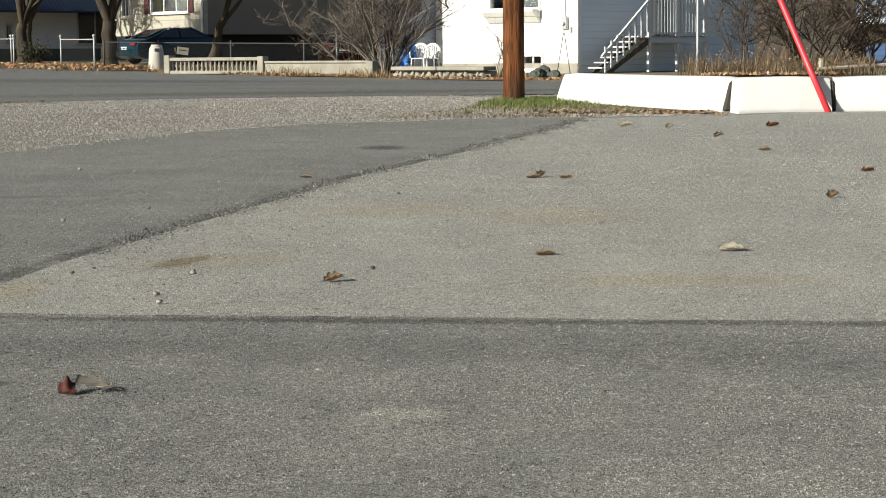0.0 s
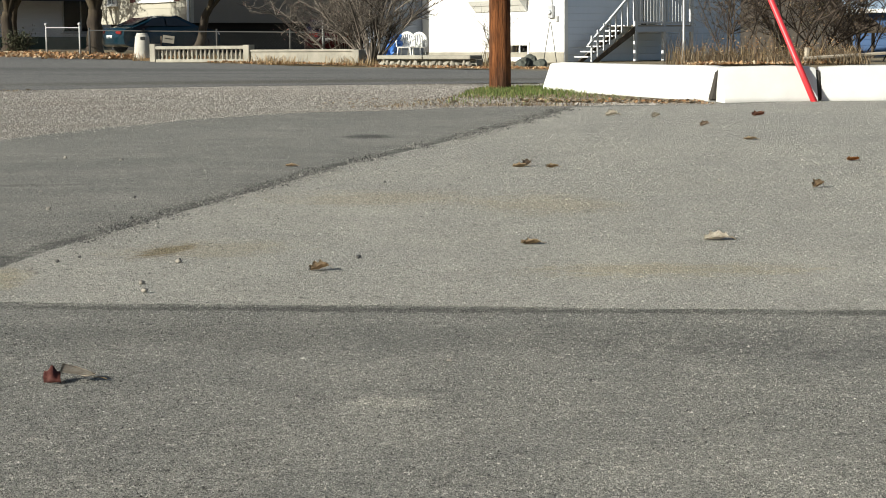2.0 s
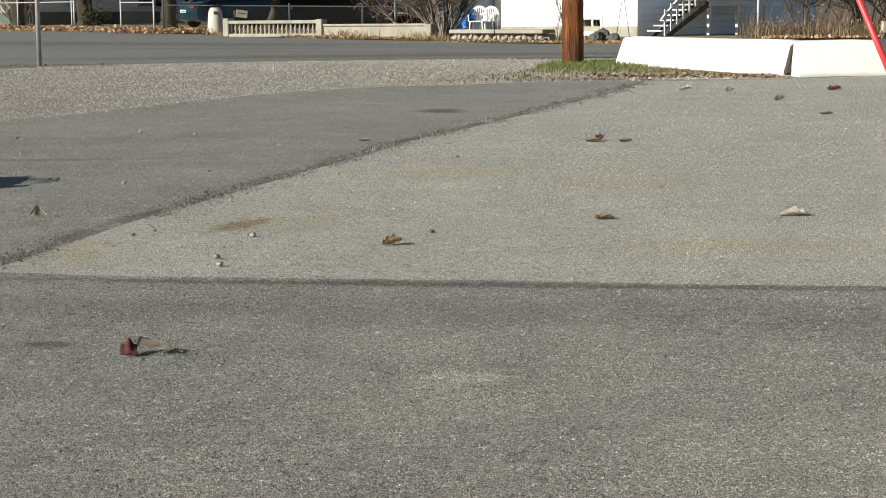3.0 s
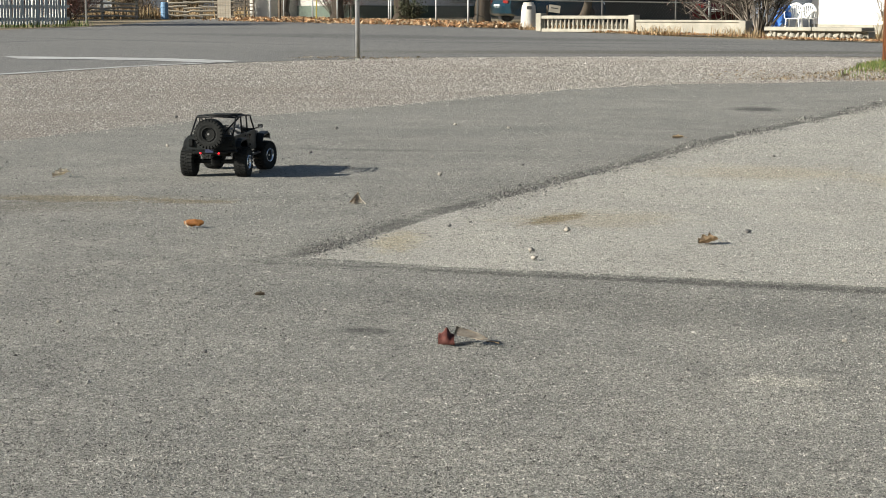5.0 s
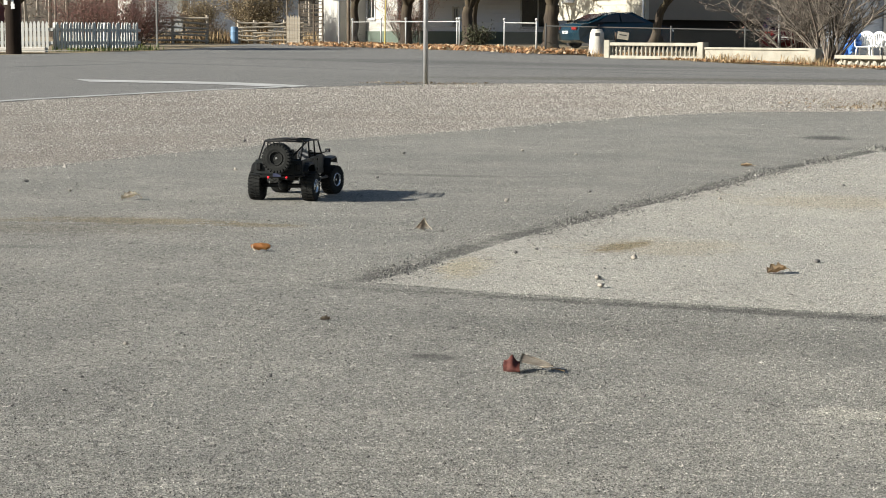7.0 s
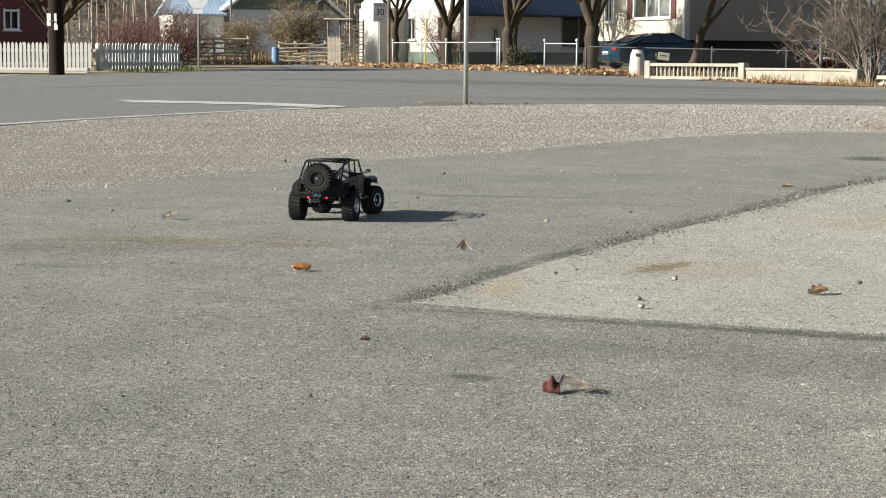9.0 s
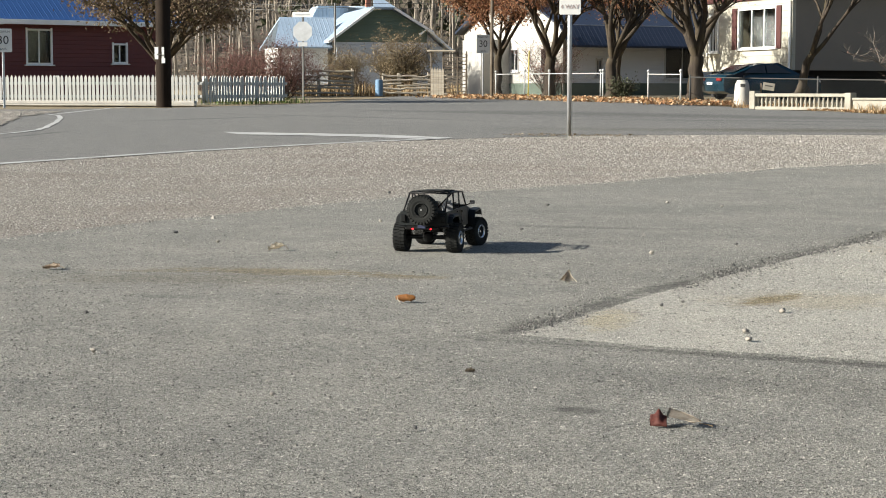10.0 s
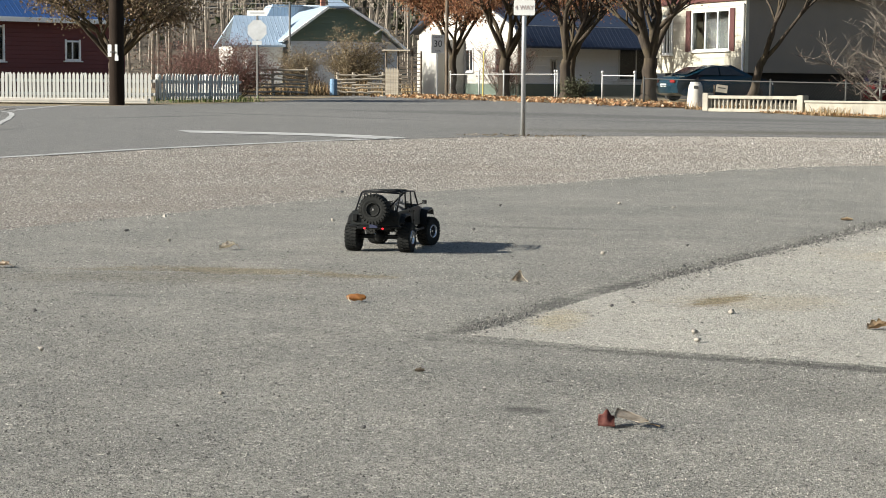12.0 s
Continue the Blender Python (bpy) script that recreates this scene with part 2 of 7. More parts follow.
for k, s in (("body", 0.22), ("black", 0.14), ("tyre", 0.12)):
    M[k].node_tree.nodes["Principled BSDF"].inputs["Specular IOR Level"].default_value = s
M["fence_white"] = plain("white_fence_paint", (0.40, 0.405, 0.385), 0.7, 0, 0.1, 3, 0.2, 40)


def glow(name, colour, power):
    n = Nodes(name)
    n.bsdf.inputs["Emission Color"].default_value = (*colour, 1)
    n.bsdf.inputs["Emission Strength"].default_value = power
    return n.done(scaled(colour, 0.6), 0.3)


M["tail"] = glow("lit_red_diode", (1.0, 0.02, 0.03), 1.0)
M["head"] = glow("lit_white_diode", (0.9, 0.95, 1.0), 4.0)


def wood(name, a, b, grain=18.0, along="Z", wear=(0.3, 0.28, 0.25), wearing=0.25):
    n = Nodes(name)
    st = {"Z": (1, 1, 0.06), "X": (0.06, 1, 1), "Y": (1, 0.06, 1)}[along]
    g = n.noise(grain, 6.0, 0.65, stretch=st)
    c = n.ramp(g, [(0.3, a), (0.7, b)])
    c = n.mix(n.math("MULTIPLY", n.ramp(n.noise(1.3, 4.0), [(0.45, 0.0), (0.65, 1.0)]), wearing), c, wear)
    c = n.mix(n.math("MULTIPLY", n.random(), 0.25), c, scaled(a, 0.6))
    n.bump(g, 0.6, 0.01)
    return n.done(c, 0.88, 0, 0.15)


def pole_bark():
    n = Nodes("weathered_pole_wood")
    broad = n.noise(9.0, 5.0, 0.6, stretch=(1, 1, 0.12))
    fine = n.noise(60.0, 6.0, 0.75, stretch=(1, 1, 0.06))
    c = n.ramp(broad, [(0.3, (0.075, 0.027, 0.01)), (0.55, (0.17, 0.064, 0.023)), (0.75, (0.26, 0.11, 0.043))])
    crack = n.ramp(fine, [(0.40, 1.0), (0.52, 0.0)])
    c = n.mix(n.math("MULTIPLY", n.ramp(n.noise(1.6, 5.0, 0.65, stretch=(1, 1, 0.5)), [(0.46, 0.0), (0.6, 1.0)]), 0.75), c, (0.07, 0.042, 0.028))
    c = n.mix(n.math("MULTIPLY", crack, 0.6), c, (0.02, 0.008, 0.004))
    n.bump(n.math("SUBTRACT", fine, n.math("MULTIPLY", crack, 0.6)), 0.8, 0.012)
    return n.done(c, 0.88, 0, 0.15)


M["pole_wood"] = pole_bark()
M["pole_dark"] = wood("tarred_pole_wood", (0.009, 0.006, 0.004), (0.022, 0.0135, 0.009), 22.0, "Z", (0.03, 0.022, 0.016), 0.3)
M["grey_wood"] = wood("silvered_wood", (0.22, 0.19, 0.15), (0.46, 0.41, 0.33), 20.0, "X")
M["dark_wood"] = wood("dark_weathered_wood", (0.05, 0.04, 0.03), (0.14, 0.11, 0.08), 20.0)
M["bark"] = wood("grey_brown_bark", (0.020, 0.016, 0.013), (0.078, 0.062, 0.048), 14.0, "Z", (0.10, 0.08, 0.035), 0.35)
M["bark_pale"] = wood("pale_bark", (0.13, 0.11, 0.09), (0.30, 0.265, 0.22), 12.0)


def twig_mat(name, a, b):
    n = Nodes(name)
    c = n.ramp(n.island(), [(0.0, a), (0.45, scaled(b, 0.35)), (0.8, scaled(b, 0.7)), (1.0, b)])
    c = n.mix(n.math("MULTIPLY", n.noise(25.0), 0.5), c, a)
    return n.done(c, 0.9, 0, 0.15)


M["twig"] = twig_mat("dark_twig_bark", (0.018, 0.014, 0.011), (0.16, 0.125, 0.10))
M["twig_pale"] = twig_mat("pale_grey_twig_bark", (0.022, 0.018, 0.014), (0.34, 0.295, 0.25))


def leaf_mat(name, stops, thin=0.35):
    n = Nodes(name)
    c = n.ramp(n.island(), stops)
    c = n.mix(n.math("MULTIPLY", n.noise(40.0), 0.35), c, (0.08, 0.05, 0.025))
    n.done(c, 0.75)
    tr = n.add("ShaderNodeBsdfTranslucent", Color=c)
    mx = n.add("ShaderNodeMixShader", Fac=thin)
    n.tree.links.new(n.bsdf.outputs[0], mx.inputs[1])
    n.tree.links.new(tr.outputs[0], mx.inputs[2])
    out = [o for o in n.tree.nodes if o.type == "OUTPUT_MATERIAL"][0]
    n.tree.links.new(mx.outputs[0], out.inputs["Surface"])
    return n.mat


M["leaf_orange"] = leaf_mat("rusty_orange_leaves", [(0.0, (0.10, 0.042, 0.024)), (0.4, (0.24, 0.098, 0.048)), (0.8, (0.33, 0.155, 0.072)), (1.0, (0.40, 0.25, 0.14))])
M["leaf_brown"] = leaf_mat("olive_brown_leaves", [(0.0, (0.08, 0.054, 0.034)), (0.4, (0.16, 0.108, 0.068)), (0.75, (0.125, 0.11, 0.05)), (1.0, (0.31, 0.21, 0.14))])
M["leaf_plum"] = leaf_mat("plum_red_twigs", [(0.0, (0.12, 0.05, 0.05)), (0.5, (0.22, 0.10, 0.09)), (1.0, (0.26, 0.16, 0.12))])
M["leaf_green"] = leaf_mat("green_grass_blades", [(0.0, (0.06, 0.10, 0.02)), (0.6, (0.13, 0.20, 0.04)), (1.0, (0.26, 0.24, 0.09))])
M["leaf_straw"] = leaf_mat("straw_grass_blades", [(0.0, (0.16, 0.10, 0.05)), (0.5, (0.36, 0.25, 0.13)), (1.0, (0.46, 0.36, 0.20))])
M["leaf_litter"] = leaf_mat("fallen_leaves", [(0.0, (0.18, 0.08, 0.035)), (0.4, (0.36, 0.19, 0.08)), (0.8, (0.48, 0.33, 0.18)), (1.0, (0.55, 0.47, 0.34))], 0.15)
M["leaf_dull"] = leaf_mat("dull_brown_litter", [(0.0, (0.07, 0.05, 0.03)), (0.5, (0.17, 0.125, 0.075)), (0.85, (0.27, 0.215, 0.14)), (1.0, (0.40, 0.35, 0.27))], 0.1)
M["leaf_tan"] = leaf_mat("tan_olive_leaves", [(0.0, (0.12, 0.09, 0.05)), (0.5, (0.24, 0.185, 0.105)), (1.0, (0.40, 0.33, 0.21))], 0.25)
M["leaf_grey"] = leaf_mat("grey_brown_twigs", [(0.0, (0.10, 0.08, 0.06)), (0.6, (0.20, 0.165, 0.13)), (1.0, (0.30, 0.26, 0.21))], 0.2)
M["leaf_needle"] = leaf_mat("dark_needles", [(0.0, (0.012, 0.02, 0.008)), (0.6, (0.03, 0.045, 0.018)), (1.0, (0.06, 0.075, 0.03))], 0.1)

# ---- small builders ----
def mesh_of(bm, name, mat, smooth=False):
    me = bpy.data.meshes.new(name)
    bm.to_mesh(me)
    bm.free()
    for m in (mat if isinstance(mat, (list, tuple)) else [mat]):
        me.materials.append(m)
    if smooth:
        me.shade_smooth()
    return me


def part(name, bm, mat, parent, label="", smooth=False, at=None):
    ob = new(name, mesh_of(bm, name, mat, smooth))
    ob.parent = parent
    if at is not None:
        ob.matrix_basis = at
    if label:
        tagged(ob, label)
    return ob


def thing(name, m, label, category, group="", kind=""):
    """An Empty at the thing's base."""
    ob = new(name)
    ob.empty_display_size = 0.1
    ob.matrix_basis = m
    return tagged(ob, label, category, group, kind)


def solo(name, bm, mat, m, label, category, group="", kind="", smooth=False):
    ob = new(name, mesh_of(bm, name, mat, smooth))
    ob.matrix_basis = m
    return tagged(ob, label, category, group, kind)


def box(bm, size, at=(0, 0, 0), bevel=0.0, turn=None, taper=1.0):
    """A block centred at `at`, with eased edges; taper narrows its top."""
    r = bmesh.ops.create_cube(bm, size=1)["verts"]
    for v in r:
        k = taper if v.co.z > 0 else 1.0
        v.co = Vector((v.co.x * size[0] * k, v.co.y * size[1] * k, v.co.z * size[2]))
    if bevel:
        es = list({e for v in r for e in v.link_edges})
        r = list({v for f in bmesh.ops.bevel(bm, geom=es, offset=bevel, segments=1, affect="EDGES")["faces"] for v in f.verts} | {v for v in r if v.is_valid})
    m = Matrix.Translation(at) @ (turn.to_4x4() if turn is not None else Matrix())
    bmesh.ops.transform(bm, matrix=m, verts=r)
    return r


def rod(bm, pts, r, sides=8, r2=None, cap=True):
    """A round bar along points, narrowing from r to r2."""
    pts = [Vector(p) for p in pts]
    rings, n = [], len(pts)
    ref = None
    for i, p in enumerate(pts):
        d = (pts[min(i + 1, n - 1)] - pts[max(i - 1, 0)]).normalized()
        if ref is None:
            ref = d.orthogonal().normalized()
        a = (ref - d * ref.dot(d)).normalized()
        ref = a
        b = d.cross(a)
        k = r if r2 is None else r + (r2 - r) * i / (n - 1)
        rings.append([bm.verts.new(p + (a * math.cos(t) + b * math.sin(t)) * k) for t in (2 * math.pi * j / sides for j in range(sides))])
    for u, v in zip(rings, rings[1:]):
        for j in range(sides):
            bm.faces.new((u[j], u[(j + 1) % sides], v[(j + 1) % sides], v[j]))
    if cap:
        bm.faces.new(rings[0][::-1])
        bm.faces.new(rings[-1])


def lathe(bm, profile, sides=20, axis="Z", at=(0, 0, 0)):
    """Turns a profile of (radius, height) round an axis."""
    rings = []
    for r, h in profile:
        ring = []
        for j in range(sides):
            t = 2 * math.pi * j / sides
            p = {"Z": (r * math.cos(t), r * math.sin(t), h), "Y": (r * math.sin(t), h, r * math.cos(t)), "X": (h, r * math.cos(t), r * math.sin(t))}[axis]
            ring.append(bm.verts.new(Vector(p) + Vector(at)))
        rings.append(ring)
    for u, v in zip(rings, rings[1:]):
        for j in range(sides):
            bm.faces.new((u[j], u[(j + 1) % sides], v[(j + 1) % sides], v[j]))
    if profile[0][0] > 1e-6:
        bm.faces.new(rings[0][::-1])
    if profile[-1][0] > 1e-6:
        bm.faces.new(rings[-1])
    bmesh.ops.remove_doubles(bm, verts=bm.verts, dist=1e-6)


def prism(bm, outline, depth, at=(0, 0, 0)):
    """An outline in x and z, pushed along y."""
    a = [bm.verts.new(Vector((x, 0, z)) + Vector(at)) for x, z in outline]
    b = [bm.verts.new(Vector((x, depth, z)) + Vector(at)) for x, z in outline]
    n = len(a)
    bm.faces.new(a)
    bm.faces.new(b[::-1])
    for i in range(n):
        bm.faces.new((a[(i + 1) % n], a[i], b[i], b[(i + 1) % n]))
    bmesh.ops.recalc_face_normals(bm, faces=bm.faces)


def blank():
    return bmesh.new()


# ---- the ground: one sheet, level near the camera, rising a little beyond the crossing ----
def gz(x, y):
    k = min(0.006, max(-0.003, -0.0012 - 0.0006 * x))
    return k * (min(max(y, 24.0), 120.0) - 24.0)


def sheet(name, outline, lift, mat, label, category, rough=0.0):
    bm = blank()
    pts = []
    for i, (x, y) in enumerate(outline):
        x2, y2 = outline[(i + 1) % len(outline)]
        k = max(1, int(math.hypot(x2 - x, y2 - y) / 0.25)) if rough else 1
        for j in range(k):
            px, py = x + (x2 - x) * j / k, y + (y2 - y) * j / k
            if rough:
                w = noise.noise_vector(Vector((px * 1.1, py * 1.1, 0))) + 0.5 * noise.noise_vector(Vector((px * 4, py * 4, 3)))
                px, py = px + w.x * rough, py + w.y * rough * 1.5
            pts.append((px, py))
    bm.faces.new([bm.verts.new((x, y, 0)) for x, y in pts])
    for x in (-12, -9, -6, -3, 0, 3):
        bmesh.ops.bisect_plane(bm, geom=bm.verts[:] + bm.edges[:] + bm.faces[:], plane_co=(x, 0, 0), plane_no=(1, 0, 0))
    for y in (24, 34, 44, 54, 64, 80, 100, 120):
        bmesh.ops.bisect_plane(bm, geom=bm.verts[:] + bm.edges[:] + bm.faces[:], plane_co=(0, y, 0), plane_no=(0, 1, 0))
    bmesh.ops.triangulate(bm, faces=bm.faces[:])
    for v in bm.verts:
        v.co.z = gz(v.co.x, v.co.y) + lift
    if rough > 0.1:
        rim = [e for e in bm.edges if len(e.link_faces) == 1]
        low = bmesh.ops.extrude_edge_only(bm, edges=rim)["geom"]
        for v in low:
            if isinstance(v, bmesh.types.BMVert):
                v.co.z -= 0.012
    for f in bm.faces:
        if f.normal.z < -0.1:
            f.normal_flip()
    return tagged(new(name, mesh_of(bm, name, mat)), label, category, kind="structure")


sheet("ground", [(-1500, -1500), (1500, -1500), (1500, 2500), (-1500, 2500)], -0.035, M["earth"], "dry autumn grass and bare earth around the streets", "ground")
ROAD = [(-60, -60), (-8.0, -60), (-8.0, 12.0), (-7.8, 15.5), (-7.5, 18.6), (-6.6, 21.2), (-5.4, 23.2), (-3.6, 24.1), (-1.0, 24.6), (1.2, 25.2), (14, 20), (40, 8), (48, 18), (14, 30), (1.44, 37.8), (-2.4, 42.0), (-5.2, 47.3), (-7.2, 49.2), (-8.5, 51.9), (-16.9, 62.6), (-20.6, 66.4), (-22.5, 75), (-28, 76), (-24.5, 62), (-22.0, 50), (-22.4, 42.3), (-25.2, 39.3), (-60, 30)]
sheet("road", ROAD, -0.016, M["road"], "grey asphalt street crossing with worn tyre tracks", "road")
GRAVEL = [(-7.9, -8.0), (-2.0, -8.0), (-2.0, 6.0), (-0.4, 14.0), (2.6, 15.5), (5.5, 17.0), (5.5, 20.5), (1.5, 24.2), (-1.0, 24.3), (-3.6, 23.8), (-5.3, 22.8), (-6.5, 20.8), (-7.4, 18.4), (-7.7, 15.5), (-7.9, 12.0)]
sheet("gravel_verge", GRAVEL, -0.010, M["gravel"], "pale crushed gravel verge beside the asphalt lot", "gravel", 0.12)
LOT = [(14, -12), (14, 17.6), (4.34, 17.12), (3.62, 16.82), (2.65, 16.05), (1.9, 15.9), (1.3, 15.6), (0.25, 15.6), (-0.4, 15.1), (-1.2, 14.7), (-1.9, 13.5), (-2.65, 11.1), (-3.2, 9.6), (-3.55, 8.4), (-3.8, 7.1), (-3.9, 6.3), (-3.95, 4.5), (-4.1, -12)]
sheet("parking_lot", LOT, 0.0, M["lot"], "worn grey asphalt lot with loose grit", "asphalt", 0.05)
PATCH = [(-1.225, 4.05), (-1.10, 4.01), (-0.87, 3.955), (-0.45, 3.90), (0.02, 3.86), (0.52, 3.79), (0.97, 3.75), (3.5, 3.4), (8, 2.9), (13, 3.0), (13, 17.2), (4.34, 16.9), (3.4, 16.4), (2.6, 15.75), (1.9, 15.65), (1.28, 15.4), (0.79, 13.05), (0.40, 11.48), (0.10, 10.24), (-0.20, 9.1), (-0.45, 8.18), (-0.60, 7.35), (-0.715, 6.8), (-0.84, 6.2), (-0.935, 5.7), (-1.00, 5.4), (-1.09, 4.98), (-1.145, 4.5), (-1.185, 4.23)]
sheet("asphalt_patch", PATCH, 0.0015, M["patch"], "paler coarse asphalt resurfacing patch", "asphalt", 0.012)

# ---- the toy off-road car ----
def make_car(m):
    car = thing("toy_car", m, "matt charcoal toy off-road car with open tube cage standing on asphalt", "toy car")
    B, K = M["body"], M["black"]
    WB, TR, R, TW = 0.155, 0.100, 0.054, 0.044

    def tyre_mesh():
        bm = blank()
        prof = [(0.0225, -0.0165), (0.0255, -0.0205), (0.034, -0.0228), (0.044, -0.0222), (0.049, -0.019), (0.0505, -0.012), (0.0508, 0.0), (0.0505, 0.012), (0.049, 0.019), (0.044, 0.0222), (0.034, 0.0228), (0.0255, 0.0205), (0.0225, 0.0165)]
        lathe(bm, prof, 40, "X")
        for j in range(26):
            a = 2 * math.pi * j / 26
            for side in (-1, 1):
                q = Matrix.Rotation(a + (0.07 if side > 0 else 0), 4, "X")
                for cx, w, ln, tilt, zz in ((0.0145, 0.013, 0.0085, 0.3, 0.0515), (0.0045, 0.0075, 0.0075, -0.35, 0.0523)):
                    vs = box(bm, (w, ln, 0.005), (0, 0, 0), 0.0)
                    bmesh.ops.transform(bm, matrix=q @ Matrix.Translation((side * cx, 0, zz)) @ Matrix.Rotation(side * tilt, 4, "Z"), verts=vs)
                vs = box(bm, (0.0035, 0.007, 0.009), (0, 0, 0), 0.0)
                bmesh.ops.transform(bm, matrix=q @ Matrix.Translation((side * 0.0212, 0, 0.0465)), verts=vs)
        return mesh_of(bm, "tyre", M["tyre"])

    def ring_mesh(ring_mat):
        bm = blank()
        lathe(bm, [(0.0190, 0.006), (0.0245, 0.0175), (0.0258, 0.0215), (0.0245, 0.0232), (0.0222, 0.0225), (0.0202, 0.018), (0.0190, 0.006)], 36, "X")
        for j in range(12):
            a = 2 * math.pi * j / 12
            vs = bmesh.ops.create_cone(bm, cap_ends=True, segments=6, radius1=0.0010, radius2=0.0010, depth=0.003)["verts"]
            bmesh.ops.transform(bm, matrix=Matrix.Translation((0.0245, 0.0236 * math.cos(a), 0.0236 * math.sin(a))) @ Matrix.Rotation(math.pi / 2, 4, "Y"), verts=vs)
        return mesh_of(bm, "bead_ring", ring_mat, True)

    def rim_mesh():
        bm = blank()
        lathe(bm, [(0.0, -0.012), (0.0230, -0.014), (0.0230, 0.014), (0.0205, 0.014), (0.0190, -0.006), (0.009, -0.008), (0.008, 0.009), (0.0, 0.011)], 28, "X")
        for j in range(8):
            a = 2 * math.pi * j / 8
            vs = box(bm, (0.005, 0.0042, 0.0135), (0, 0, 0), 0.001)
            bmesh.ops.transform(bm, matrix=Matrix.Rotation(a, 4, "X") @ Matrix.Translation((0.009, 0, 0.0135)), verts=vs)
        return mesh_of(bm, "rim", K, True)

    def hub_mesh():
        bm = blank()
        lathe(bm, [(0.0, 0.018), (0.004, 0.018), (0.0045, 0.012), (0.006, 0.011)], 6, "X")
        return mesh_of(bm, "wheel_nut", M["steel"])

    ty, ri, rg, hb = tyre_mesh(), rim_mesh(), ring_mesh(M["chrome"]), hub_mesh()
    rk = ring_mesh(M["tyre"])

    def wheel(x, y, z, steer, spin, spare=False):
        w = thing("wheel" if not spare else "spare_wheel", Matrix(), "", "")
        w.parent = car
        if "label" in w:
            del w["label"]
        w.matrix_basis = pose(x, y, z, 0, 0, steer) @ pose(0, 0, 0, spin)
        for nm, me, lb in (("tyre", ty, "chunky black rubber tyre"), ("rim", ri, "black spoked rim"), ("bead_ring", rk if spare else rg, "black lip ring" if spare else "chrome ring"), ("wheel_nut", hb, "steel nut")):
            o = new(nm, me)
            o.parent = w
            tagged(o, lb)
        return w

    wheel(TR, -WB, R, 0, 12)
    wheel(-TR, -WB, R, 180, 40)
    wheel(TR, WB, R, -16, 70)
    wheel(-TR, WB, R, 164, 25)
    wheel(0.008, -0.262, 0.161, -90, 10, True)

    # tub: open box with raised sides, floor and rear wall
    def side_panel(s):
        bm = blank()
        out = [(-0.222, 0.100), (-0.222, 0.150), (0.066, 0.157), (0.066, 0.088), (-0.085, 0.084), (-0.100, 0.090), (-0.118, 0.124), (-0.190, 0.124), (-0.205, 0.104)]
        prism(bm, out, 0.006)
        for v in bm.verts:
            y, z, d = v.co.x, v.co.z, v.co.y
            bulge = 0.004 * math.sin(math.pi * min(1, max(0, (z - 0.08) / 0.08)))
            v.co = Vector((s * (0.083 + d + bulge - (0.003 if z > 0.14 else 0)), y, z))
        bmesh.ops.recalc_face_normals(bm, faces=bm.faces)
        p = part("side_panel", bm, B, car, "matt charcoal body side")
        for y0, z0 in ((-0.028, 0.143), (-0.028, 0.108)):
            h = blank()
            box(h, (0.005, 0.014, 0.008), (s * 0.0935, y0, z0), 0.0012)
            part("door_hinge", h, K, p)
        h = blank()
        box(h, (0.005, 0.016, 0.005), (s * 0.0935, -0.09, 0.146), 0.0012)
        part("door_handle", h, K, p)
        for y0 in (-0.033, -0.10):
            h = blank()
            box(h, (0.0015, 0.0015, 0.058), (s * 0.0925, y0, 0.118))
            part("door_gap", h, K, p)

    side_panel(1), side_panel(-1)
    bm = blank()
    box(bm, (0.166, 0.29, 0.006), (0, -0.075, 0.098), 0.002)
    part("floor_pan", bm, K, car)
    bm = blank()
    box(bm, (0.172, 0.007, 0.052), (0, -0.219, 0.125), 0.002)
    part("tailgate", bm, B, car)
    # front clip
    bm = blank()
    secs = [(0.066, 0.083, 0.092, 0.157, 0.166), (0.10, 0.081, 0.105, 0.153, 0.164), (0.15, 0.076, 0.115, 0.146, 0.157), (0.178, 0.071, 0.106, 0.138, 0.148), (0.188, 0.066, 0.100, 0.128, 0.133)]
    rings = []
    for y, hw, z0, z1, z2 in secs:
        pts = [(-hw, z0), (-hw, z1 - 0.004), (-hw + 0.005, z1), (-hw * 0.5, z2 - 0.002), (0, z2), (hw * 0.5, z2 - 0.002), (hw - 0.005, z1), (hw, z1 - 0.004), (hw, z0)]
        rings.append([bm.verts.new((a, y, b)) for a, b in pts])
    for u, v in zip(rings, rings[1:]):
        for j in range(8):
            bm.faces.new((u[j], v[j], v[j + 1], u[j + 1]))
    bm.faces.new(rings[-1])
    bm.faces.new(rings[0][::-1])
    bmesh.ops.recalc_face_normals(bm, faces=bm.faces)
    hood = part("hood", bm, B, car, "matt charcoal bonnet", True)
    for x in (-0.03, 0.03):
        bm = blank()
        box(bm, (0.014, 0.012, 0.004), (x, 0.09, 0.167), 0.001)
        box(bm, (0.006, 0.02, 0.003), (x, 0.10, 0.166), 0.001)
        part("bonnet_vent", bm, K, hood)
    bm = blank()
    box(bm, (0.128, 0.006, 0.036), (0, 0.190, 0.116), 0.002)
    gr = part("grille", bm, B, car)
    for i in range(7):
        bm = blank()
        box(bm, (0.0055, 0.004, 0.024), ((i - 3) * 0.0105, 0.1925, 0.117), 0.001)
        part("grille_slot", bm, K, gr)
